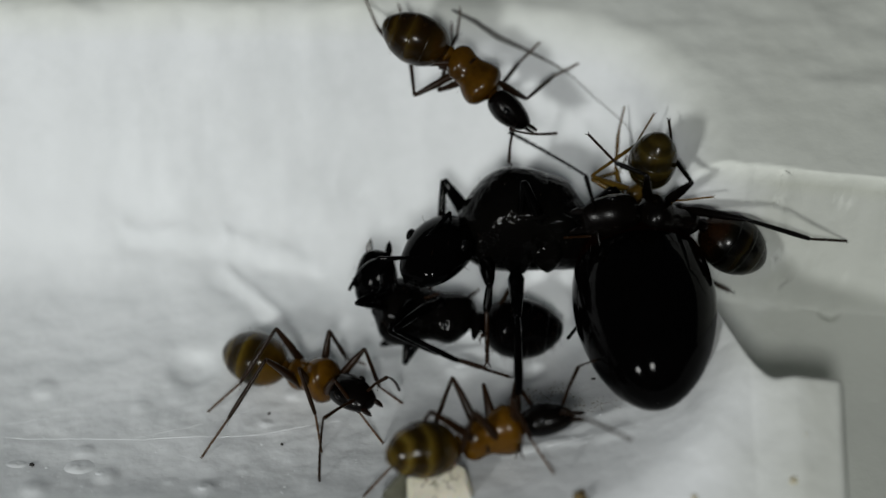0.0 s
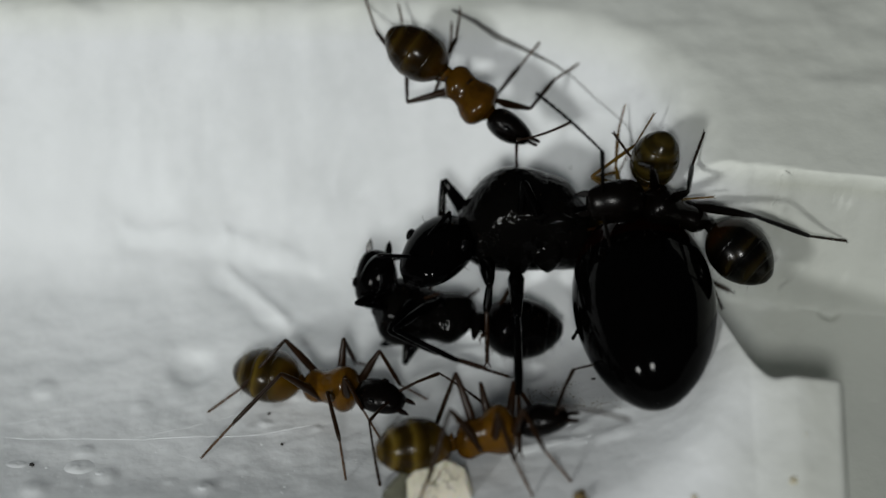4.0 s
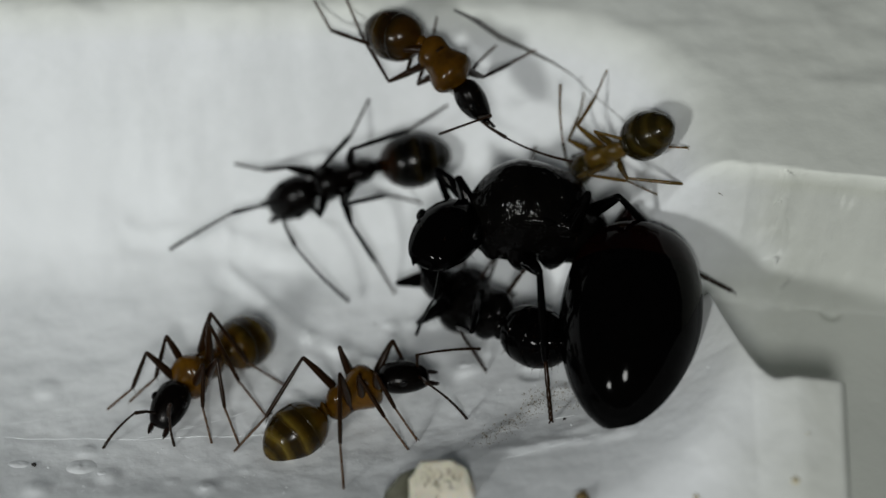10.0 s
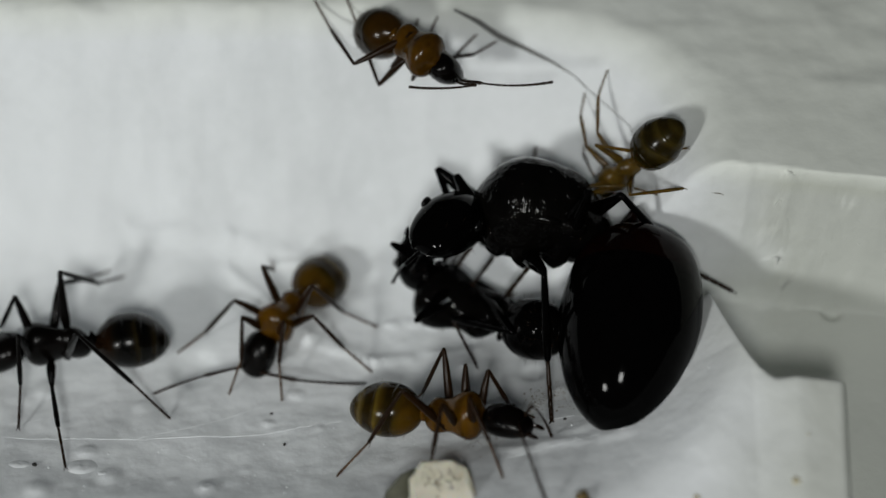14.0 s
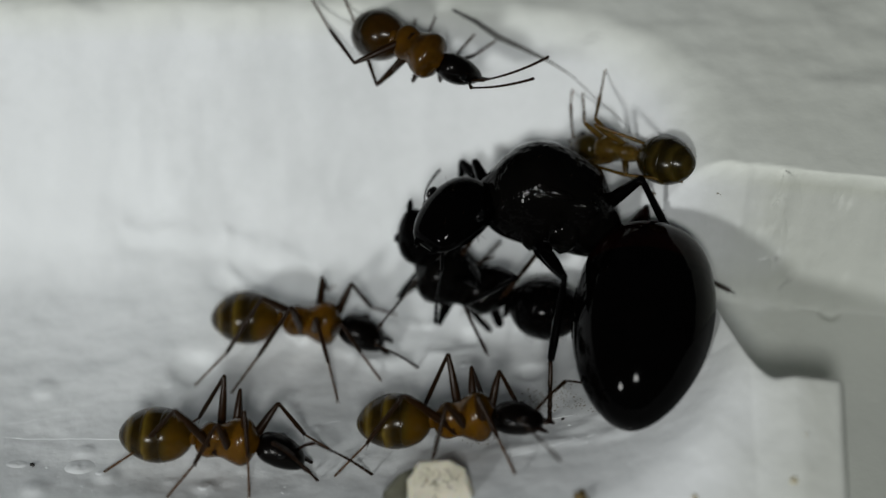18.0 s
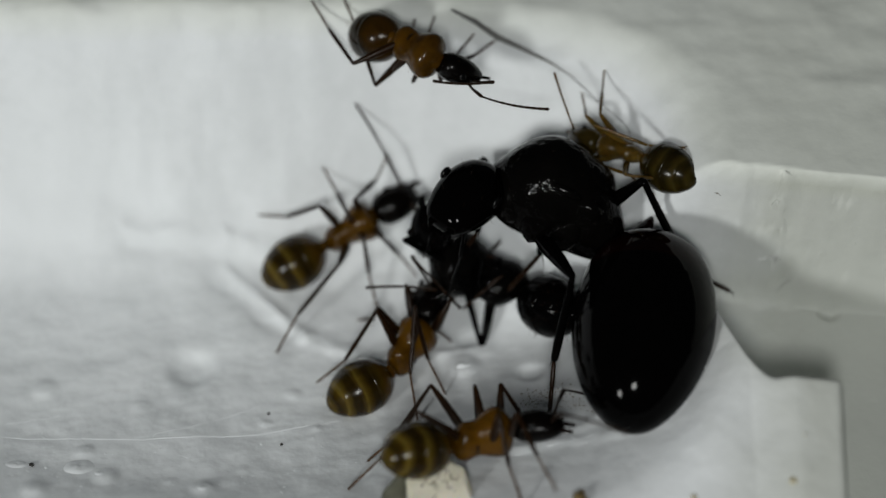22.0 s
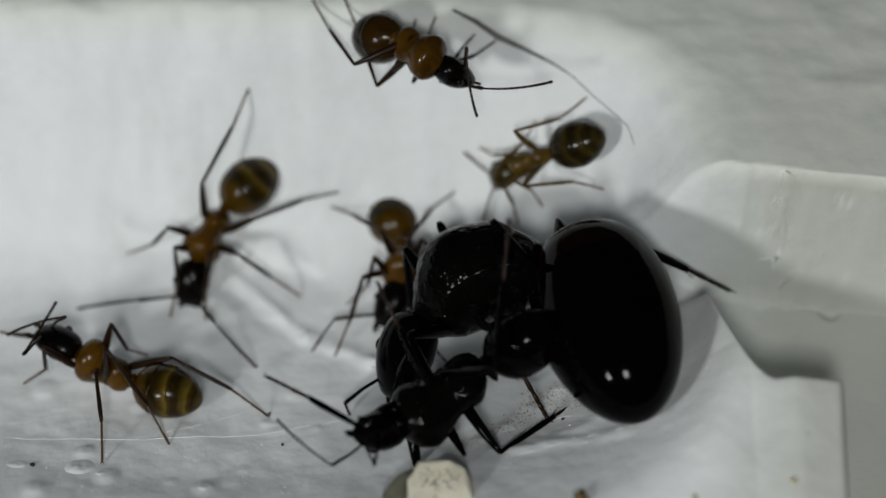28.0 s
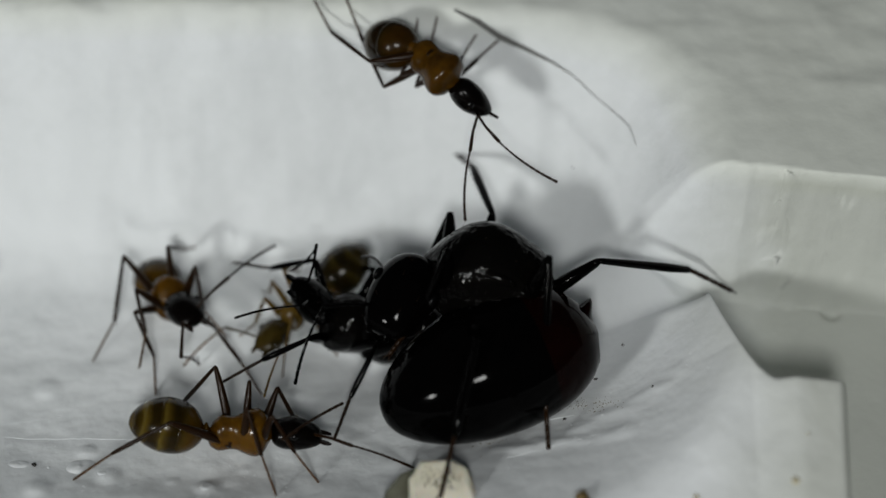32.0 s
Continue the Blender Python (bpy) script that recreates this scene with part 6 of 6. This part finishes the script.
def second_worker():
    ant = Ant(WORKER, "orange-brown worker ant with yellow-banded gaster beside the queen", "worker ants")
    ant.at(0, 1.93, -13.1, 5.51, -35.3, -0.6, 16.7, 13, 14, -10, -19)
    ant.at(2, 1.86, -13.19, 5.57, -35.4, -1.4, 15.9, 15, 14, -10, -15)
    ant.at(3, 2.16, -12.55, 5.17, -34.1, -3.1, 17.3, 15, 12, -11, -14)
    ant.at(5.5, 0.46, -13.64, 5.56, -33.3, -11.2, -0.3, 4, 1, 2, -1)
    ant.at(6, 0.13, -13.5, 5.35, -34.2, -10.3, 6.8, 1, -4, 6, 6)
    ant.at(7, -1.22, -11.92, 3.94, -29, 0, 10.7, 5, 19, 0, -26)
    ant.at(7.5, -2.26, -11.9, 3.68, -27.1, -0.9, 20.9, 8, 1, -4, -1)
    ant.at(8, -2.51, -10.99, 3.21, -24.1, -8.1, 25.4, 18, 4, -14, -4)
    ant.at(8.5, -3.09, -10.02, 2.74, -18.6, -7.5, 39.4, 12, -1, -9, 2)
    ant.at(9, -3.85, -8.74, 2.25, -8.8, -9.2, 65.4, 6, -13, -1, 18)
    ant.at(9.5, -4.49, -8.19, 2.06, -7.8, -8.8, 62.9, 6, -1, 0, 1)
    ant.at(10, -3.57, -9.09, 2.36, -16.4, -7, 27.5, -2, 14, 9, -19)
    ant.at(10.5, -2.68, -10.3, 2.89, -21.7, -4.3, 17.6, 8, 10, -3, -10)
    ant.at(11, -0.7, -11.07, 3.6, -26.1, -10, 2.5, -2, -8, 9, 10)
    ant.at(12, 0.39, -11.53, 4.13, -28.5, -10.7, 0.7, 7, -14, -3, 16)
    ant.at(13, 0.68, -11.15, 3.96, -28.6, -11.5, 4.6, 11, -13, -6, 14)
    ant.at(14, 0.46, -11.23, 3.97, -23.5, -13.3, -15.8, 4, 4, 1, -5)
    ant.at(14.5, 0.57, -11.4, 4.1, -24.7, -17.2, -13.1, -3, -2, 12, 3)
    ant.at(16.5, 1.21, -11.77, 4.46, -28.7, -14.1, -4.6, 5, -9, 0, 13)
    ant.at(17, 1.1, -11.97, 4.57, -30.1, -9.4, -0.5, 6, -11, -1, 14)
    ant.at(18, 0.89, -11.58, 4.29, -26.6, -16.4, -9.6, 5, 7, 0, -9)
    ant.at(19, 0.62, -10.32, 3.5, -28, 14.6, 25.3, 7, -7, -2, 9)
    ant.at(20, 1.65, -9.03, 3.07, -14.8, -20.8, -30.5, 6, 4, -1, -6)
    ant.at(21, 0.32, -6.41, 1.89, -13.8, 2.4, 8.2, 13, 26, -11, -36)
    ant.at(22, -1.31, -6.3, 1.74, -8.7, -7.6, 56, 9, -23, -5, 31)
    ant.at(23, -2.02, -3.96, 1.41, -2.3, -9.8, 51.5, -4, -6, 13, 8)
    ant.at(23.5, -3.16, -3.07, 1.36, -0.2, -13.9, 45.2, 21, 8, -21, -10)
    ant.at(24, -2.38, -3.23, 1.41, -1.1, -5.1, 40.4, 0, -3, 8, 4)
    ant.at(24.5, -3.98, -3.44, 1.38, -1.1, -10, 43.9, 26, 6, -28, -8)
    ant.at(25, -3.72, -1.04, 1.76, 6.9, -35.8, 72.3, 7, -6, -2, 8)
    ant.at(25.5, -2.55, 0.19, 2.89, 11.5, -40.2, 69.6, 1, -3, 4, 3)
    ant.at(27.5, -1.64, -2.27, 1.48, 9.5, -1.1, -65.8, -9, 10, 19, -14)
    ant.at(28, -1.76, -1.91, 1.52, 6.3, 0.6, -89.8, -13, 22, 24, -31)
    ant.at(28.5, -2.19, -1.8, 1.49, 6.1, -5.4, -83.8, -8, 17, 18, -24)
    ant.at(29, -2.18, -2.81, 1.4, 3.1, 1.8, -92.5, -15, 24, 25, -33)
    ant.at(29.5, -5.13, -4.3, 1.44, 2.2, -1.9, -125.5, -8, -2, 18, 2)
    ant.at(30, -6.42, -4.2, 1.42, 2.7, -4.2, -141, -8, -2, 18, 3)
    ant.at(30.3, -8.27, -5.24, 1.53, 4.2, -10.7, -134.6, -15, 21, 26, -29)
    ant.at(31, -11.34, -4.22, 1.44, 1.9, -35.2, -116.4, -6, 16, 15, -22)
    ant.at(31.5, -11.4, -3.14, 1.38, -0.2, -21, -152.6, -45, 73, 42, -128)
    ant.at(32, -11.51, -3.58, 1.38, -1, -36.1, -64.7, -2, -6, 9, 8)
    ant.foot("front", 1, 30.5, 31.3, -10.74, -5.91, 0.19)
    ant.foot("front", -1, 0, 0.3, 4.09, -14.95, 5.67)
    ant.foot("front", -1, 1.5, 2.3, 3.99, -14.92, 5.63)
    ant.foot("front", -1, 5.5, 6.3, 2.87, -14.41, 4.94)
    ant.foot("front", -1, 6.5, 7.3, 1.19, -13.99, 4.27)
    ant.foot("front", -1, 7.5, 8.3, 0.90, -11.80, 2.76)
    ant.foot("front", -1, 8.5, 9.3, -0.54, -9.24, 1.27)
    ant.foot("front", -1, 9.5, 10.3, -1.09, -11.10, 1.97)
    ant.foot("front", -1, 10.5, 11.3, 0.13, -14.11, 4.07)
    ant.foot("front", -1, 11.5, 12.3, 1.65, -14.57, 4.80)
    ant.foot("front", -1, 12.5, 13.3, 3.34, -13.32, 4.29)
    ant.foot("front", -1, 13.5, 14.3, 2.13, -14.68, 4.98)
    ant.foot("front", -1, 16.5, 17.3, 2.77, -14.38, 4.90)
    ant.foot("front", -1, 17.5, 18.3, 2.66, -14.49, 4.95)
    ant.foot("front", -1, 19.5, 20.3, 2.74, -12.14, 3.37)
    ant.foot("front", -1, 20.5, 21.3, 2.27, -9.68, 1.91)
    ant.foot("front", -1, 21.5, 22.3, 0.38, -5.06, 0.21)
    ant.foot("front", -1, 22.5, 23.3, 0.85, -4.04, 0.21)
    ant.foot("front", -1, 27.5, 28.3, -4.11, -2.99, -0.02)
    ant.foot("front", -1, 28.5, 29.3, -4.20, -1.33, 0.17)
    ant.foot("hind", 1, 7.5, 8.3, -7.47, -12.21, 1.99)
    ant.foot("hind", 1, 8.5, 9.3, -7.52, -12.21, 1.99)
    ant.foot("hind", 1, 9.5, 10.3, -8.31, -11.44, 1.68)
    ant.foot("hind", 1, 10.5, 11.3, -6.94, -9.52, 0.99)
    ant.foot("hind", 1, 22.5, 23.3, -4.37, -4.05, 0.02)
    ant.foot("hind", 1, 29.5, 30.3, -4.32, -5.44, 0.13)
    ant.foot("hind", 1, 30.5, 31.3, -7.33, -8.02, 0.59)
    ant.foot("hind", -1, 0, 0.3, -3.03, -14.67, 3.55)
    ant.foot("hind", -1, 6.5, 7.3, -2.97, -14.67, 3.55)
    ant.foot("hind", -1, 7.5, 8.3, -4.37, -14.46, 3.22)
    ant.foot("hind", -1, 8.5, 9.3, -4.17, -14.18, 3.09)
    ant.foot("hind", -1, 9.5, 10.3, -3.85, -14.14, 3.10)
    ant.foot("hind", -1, 19.5, 20.3, -1.79, -9.33, 1.11)
    ant.foot("hind", -1, 20.5, 21.3, -1.12, -8.52, 0.92)
    ant.foot("hind", -1, 21.5, 22.3, -0.99, -9.79, 1.39)
    ant.foot("hind", -1, 22.5, 23.3, -1.80, -8.80, 0.93)
    ant.foot("hind", -1, 23.5, 24.3, -4.71, -7.63, 0.51)
    ant.foot("hind", -1, 24.5, 25.3, -1.16, -4.70, 0.11)
    ant.foot("hind", -1, 31.5, 32, -14.58, -6.08, 0.23)
    ant.foot("mid", 1, 24.5, 25.3, -5.49, -2.69, -0.02)
    ant.foot("mid", 1, 29.5, 30.3, -6.91, -7.51, 0.46)
    ant.foot("mid", 1, 30.5, 31.3, -8.99, -7.44, 0.43)
    ant.foot("mid", 1, 31.5, 32, -7.45, -8.02, 0.59)
    ant.foot("mid", -1, 0, 0.3, -0.29, -15.31, 4.80)
    ant.foot("mid", -1, 1.5, 2.3, -0.08, -15.55, 5.06)
    ant.foot("mid", -1, 6.5, 7.3, -2.00, -14.86, 3.87)
    ant.foot("mid", -1, 7.5, 8.3, -2.97, -14.67, 3.55)
    ant.foot("mid", -1, 8.5, 9.3, -2.15, -13.32, 2.89)
    ant.foot("mid", -1, 9.5, 10.3, -1.41, -11.71, 2.18)
    ant.foot("mid", -1, 19.5, 20.3, -0.09, -11.69, 2.47)
    ant.foot("mid", -1, 20.5, 21.3, -0.32, -8.78, 1.10)
    ant.foot("mid", -1, 21.5, 22.3, 0.14, -8.30, 1.00)
    ant.foot("mid", -1, 22.5, 23.3, 0.37, -7.18, 0.67)
    ant.foot("mid", -1, 23.5, 24.3, 0.37, -7.07, 0.63)
    ant.foot("mid", -1, 24.5, 25.3, -2.18, -4.53, 0.07)
    ant.foot("mid", -1, 27.5, 28.3, -4.54, -5.90, 0.18)
    ant.foot("mid", -1, 28.5, 29.3, -6.28, -4.76, 0.07)
    ant.foot("mid", -1, 30.5, 31.3, -14.05, -4.52, 0.06)
    ant.foot("mid", -1, 31.5, 32, -11.78, -8.00, 0.56)
    ant.feeler(-1, 7, 1.97, -12.48, 3.89)
    ant.feeler(-1, 8, 1.45, -10.04, 4.34)
    ant.feeler(-1, 9, -0.65, -7.23, 3.81)
    ant.feeler(-1, 10, 1.25, -9.96, 2.06)
    ant.feeler(-1, 14, 3.49, -16.50, 6.74)
    ant.feeler(-1, 21, 4.60, -7.46, 1.60)
    ant.feeler(-1, 22, 0.64, -5.30, 2.90)
    ant.feeler(-1, 25, -1.16, 3.46, 6.18)
    ant.feeler(-1, 30, -11.03, -6.48, 0.39)
    ant.feeler(-1, 31, -14.02, -7.19, 0.53)
    ant.feeler(-1, 32, -10.12, -5.68, 0.27)
    ant.feeler(1, 6, 3.71, -12.87, 6.23)
    ant.feeler(1, 8, -0.53, -8.48, 5.55)
    ant.feeler(1, 9, -7.62, -6.16, 4.64)
    ant.feeler(1, 10, 1.48, -7.67, 3.85)
    ant.feeler(1, 11, 4.39, -10.50, 4.43)
    ant.feeler(1, 14, 4.37, -11.83, 3.88)
    ant.feeler(1, 21, 3.46, -6.37, 2.31)
    ant.feeler(1, 22, -3.08, -4.39, 3.61)
    ant.feeler(1, 25, -5.56, 0.46, 3.31)
    ant.feeler(1, 30, -7.75, -8.53, 0.82)
    ant.feeler(1, 31, -12.47, -5.96, 0.46)
    ant.feeler(1, 32, -6.78, -1.60, 3.31)
    ant.foot("hind", -1, 11, 12.4, -6.21, -14.37, 3.06)
    ant.foot("hind", -1, 12.6, 18.8, -4.23, -13.13, 2.51)
    ant.foot("mid", -1, 11, 19, -0.93, -15.18, 4.47)
    ant.foot("front", -1, 12.6, 14.6, 2.07, -14.52, 4.85)
    ant.foot("front", -1, 16.4, 18.8, 2.66, -14.49, 4.95)
    return ant


def third_worker():
    ant = Ant(WORKER, "orange-brown worker ant that passes along the chamber floor", "worker ants")
    ant.at(0, -24.59, -3.44, 1.38, 1.2, -4, -165.5, 2, 1, 5, -2)
    ant.at(13.5, -24.62, -3.51, 1.4, 1.5, -4.4, -166.1, 1, 0, 6, -1)
    ant.at(15, -23.04, -6.23, 1.65, -8.2, -0.1, -13.5, -12, 3, 22, -4)
    ant.at(16.3, -20.82, -8.86, 2.23, -15.3, 3, -4.4, 1, -1, 5, 1)
    ant.at(17, -19.73, -9.22, 2.36, -16.3, 4, -0.6, 1, -10, 6, 13)
    ant.at(17.5, -13.44, -10.07, 2.62, -18, -1.6, -12.7, -2, -1, 10, 1)
    ant.at(18, -8.26, -12.05, 3.43, -23.4, 1.7, -7.9, -7, -5, 16, 7)
    ant.at(19, -4.18, -12.9, 3.95, -25.9, -1.7, -6, -4, -6, 12, 8)
    ant.at(20, -2.66, -13.14, 4.32, -28, -4.8, -3.2, 2, -11, 3, 12)
    ant.at(21, 0.17, -12.91, 4.95, -31.8, -13.7, 1.8, -3, -12, 11, 16)
    ant.at(22, 1.57, -13.11, 5.44, -35.4, 4.7, 17.3, 10, 20, -6, -28)
    ant.at(23, 1.98, -13.36, 5.71, -33.5, -15.9, -0.4, -3, -15, 10, 19)
    ant.at(24, -0.47, -12.27, 4.36, -27.8, -17.4, -4.7, 6, -8, -1, 11)
    ant.at(24.5, -2.5, -11.37, 3.38, -12.4, -22.7, -43.2, -25, -19, 38, 28)
    ant.at(25, -1.69, -11.12, 3.4, -0.9, -35.1, -68.3, 6, 9, -1, -13)
    ant.at(25.5, -2.37, -10.33, 2.93, 12.2, -27.6, -107.7, -9, 17, 19, -23)
    ant.at(27.5, -8.44, -9.97, 2.59, 18.4, -9.5, 174.7, 11, 3, -9, -4)
    ant.at(28, -13.78, -7.47, 1.89, 11, -8.6, 156.7, 11, 3, -8, -4)
    ant.at(28.5, -20.26, -5.59, 1.54, 6.9, -9.5, 175.1, 16, -7, -14, 9)
    ant.at(29.2, -25.29, -5.92, 1.6, 7.7, -6.8, -175.1, -4, 8, 13, -10)
    ant.at(32, -28.07, -5.91, 1.59, 7.7, -10.7, -172.2, 5, -2, 0, 2)
    ant.foot("front", 1, 24.5, 25.3, 0.96, -15.32, 5.21)
    ant.foot("front", 1, 27.5, 28.3, -17.21, -7.34, 0.41)
    ant.foot("front", -1, 17.5, 18.3, -7.39, -14.36, 3.06)
    ant.foot("front", -1, 19.5, 20.3, -1.25, -14.92, 4.17)
    ant.foot("front", -1, 20.5, 21.3, 1.16, -15.62, 5.50)
    ant.foot("front", -1, 21.5, 22.3, 4.11, -16.29, 6.67)
    ant.foot("front", -1, 22.5, 23.3, 4.00, -16.48, 6.78)
    ant.foot("front", -1, 23.5, 24.3, 2.72, -15.63, 5.83)
    ant.foot("hind", 1, 18.5, 19.3, -9.22, -11.26, 1.60)
    ant.foot("hind", 1, 19.5, 20.3, -5.86, -9.68, 1.03)
    ant.foot("hind", 1, 20.5, 21.3, -2.01, -9.84, 1.26)
    ant.foot("hind", 1, 21.5, 22.3, -2.95, -12.23, 2.18)
    ant.foot("hind", 1, 22.5, 23.3, -3.00, -12.12, 2.13)
    ant.foot("hind", 1, 23.5, 24.3, -3.16, -9.06, 0.91)
    ant.foot("hind", 1, 27.5, 28.3, -10.80, -11.07, 1.52)
    ant.foot("hind", -1, 17.5, 18.3, -13.23, -12.80, 2.26)
    ant.foot("hind", -1, 18.5, 19.3, -8.49, -14.17, 2.95)
    ant.foot("hind", -1, 19.5, 20.3, -6.89, -14.00, 2.88)
    ant.foot("hind", -1, 20.5, 21.3, -4.26, -14.49, 3.26)
    ant.foot("hind", -1, 21.5, 22.3, -3.64, -14.09, 3.11)
    ant.foot("hind", -1, 22.5, 23.3, -3.73, -14.46, 3.30)
    ant.foot("hind", -1, 23.5, 24.3, -3.83, -14.53, 3.33)
    ant.foot("hind", -1, 24.5, 25.3, -5.22, -8.85, 0.81)
    ant.foot("hind", -1, 27.5, 28.3, -7.02, -9.28, 0.91)
    ant.foot("mid", 1, 24.5, 25.3, 1.72, -9.27, 1.63)
    ant.foot("mid", 1, 27.5, 28.3, -13.33, -12.15, 1.97)
    ant.foot("mid", -1, 17.5, 18.3, -10.51, -14.38, 3.08)
    ant.foot("mid", -1, 18.5, 19.3, -6.65, -14.19, 2.98)
    ant.foot("mid", -1, 19.5, 20.3, -3.84, -14.33, 3.21)
    ant.foot("mid", -1, 23.5, 24.3, -2.56, -14.12, 3.28)
    ant.foot("mid", -1, 24.5, 25.3, -5.21, -13.19, 2.47)
    ant.foot("mid", -1, 27.5, 28.3, -12.23, -5.75, 0.17)
    ant.feeler(-1, 17, -14.10, -11.05, 1.61)
    ant.feeler(-1, 18, -4.64, -13.24, 2.88)
    ant.feeler(-1, 19, 2.08, -15.94, 6.02)
    ant.feeler(-1, 20, 3.19, -14.14, 4.90)
    ant.feeler(-1, 24, 3.35, -12.86, 4.28)
    ant.feeler(-1, 28, -17.71, -6.33, 3.16)
    ant.feeler(1, 17, -13.62, -7.89, 3.78)
    ant.feeler(1, 18, -2.47, -13.07, 3.01)
    ant.feeler(1, 24, 2.60, -10.66, 6.00)
    ant.feeler(1, 28, -15.44, -5.53, 3.79)
    return ant


def young_worker():
    ant = Ant(YOUNG, "small pale yellow young worker ant behind the queen", "worker ants")
    ant.at(0, 7.44, -3.11, 6.94, -17.7, 66.7, -167.2, 13, 4, -12, -5)
    ant.at(6, 7.45, -2.99, 6.97, -13.5, 64.6, -163.5, 12, -1, -10, 2)
    ant.at(7, 7.45, -2.87, 7.01, -16.2, 64.9, -168.1, 13, -4, -11, 6)
    ant.at(8, 7.16, -1.87, 7.03, -48.8, 73.6, 147.2, 11, -11, -8, 15)
    ant.at(9, 6.86, -1.39, 6.81, -62.5, 66.2, 127.8, 3, 2, 3, -3)
    ant.at(10, 6.51, -0.52, 6.85, -37.8, 51.3, 158.1, 2, -2, 4, 3)
    ant.at(11, 6.92, -1.27, 6.91, -38.6, 60.1, 155.6, -13, 10, 25, -15)
    ant.at(13, 7, -1.54, 6.89, -37.7, 61.9, 157.4, -12, 7, 24, -10)
    ant.at(14.5, 7, -1.54, 6.89, -37.7, 61.9, 157.4, -12, 7, 24, -10)
    ant.at(16.5, 7.02, -0.72, 7.32, -44.5, 28.6, 143.1, 3, -3, 3, 5)
    ant.at(20, 6.87, -0.61, 7.2, -44.7, 23.3, 143.9, 0, -4, 6, 6)
    ant.at(22, 7.08, -0.74, 7.45, -45.8, 16.7, 142.1, 5, -5, 0, 7)
    ant.at(23, 7.12, -1.03, 7.33, -49.5, 3.2, 136.6, 1, -6, 5, 9)
    ant.at(24, 7.22, -1.3, 7.31, -50.1, 2.8, 137.9, 1, -12, 5, 17)
    ant.at(25, 6.8, -0.78, 7.05, -47.2, 9.3, 140, 5, -15, -1, 22)
    ant.at(25.5, 6.65, -0.59, 7, -45.7, 13.4, 144, 4, -5, 2, 7)
    ant.at(27.5, 4.35, -0.24, 4.82, -42.8, 36.6, 154.1, -2, -9, 9, 14)
    ant.at(28, 3.59, 0.67, 5.08, -47, 43.5, 165.3, 1, -4, 6, 6)
    ant.at(28.5, 2.85, 1.12, 5.1, -49.8, 31.7, 167.1, 9, -11, -6, 16)
    ant.at(29, 2.39, 0.49, 4.1, -32.8, 33.3, -169, 5, 2, 0, -3)
    ant.at(29.5, 2.51, -0.37, 3.39, -37.3, 47.3, 168, 12, -5, -11, 7)
    ant.at(30, 2.15, 0.1, 3.57, -40.4, 43.3, 171.2, 7, -5, -2, 7)
    ant.at(30.5, -0.33, -0.84, 1.89, -30, 38.4, 170.2, 9, -4, -6, 6)
    ant.at(31, -3.41, -2.97, 1.14, -0.3, -16.6, -131.4, 1, 1, 5, -1)
    ant.at(31.5, -4.83, -2.82, 1.15, -1.8, -12.6, -135.4, 5, 0, 0, 0)
    ant.at(32, -6.08, -4.16, 1.17, 2.4, 8.3, -133.9, 19, -10, -20, 14)
    ant.feeler(-1, 10, 4.36, 1.71, 8.97)
    ant.feeler(-1, 20, 3.21, 1.22, 9.01)
    ant.feeler(-1, 21, 4.57, 0.86, 8.90)
    ant.feeler(-1, 22, 4.40, 1.48, 9.56)
    ant.feeler(-1, 23, 5.07, 1.06, 9.35)
    ant.feeler(-1, 24, 3.87, -0.50, 8.32)
    ant.feeler(-1, 25, 1.62, 1.53, 9.24)
    ant.foot("hind", 1, 9, 25.6, 10.92, -3.40, 7.89)
    ant.foot("front", -1, 9, 25.6, 5.74, 2.54, 7.20)
    ant.foot("mid", -1, 9, 25.6, 6.62, 2.78, 8.31)
    ant.foot("hind", -1, 9, 25.6, 9.63, -1.73, 8.71)
    ant.foot("mid", 1, 9, 25.6, 8.50, -2.53, 6.76)
    ant.foot("front", -1, 0, 7.2, 7.51, 1.73, 7.93)
    return ant


def motions():
    animate(queen(), 1)
    animate(nurse(), 2)
    animate(dark_worker(), 3)
    animate(hanging_worker(), 4)
    animate(first_worker(), 5)
    animate(second_worker(), 6)
    animate(third_worker(), 7)
    animate(young_worker(), 8)


motions()
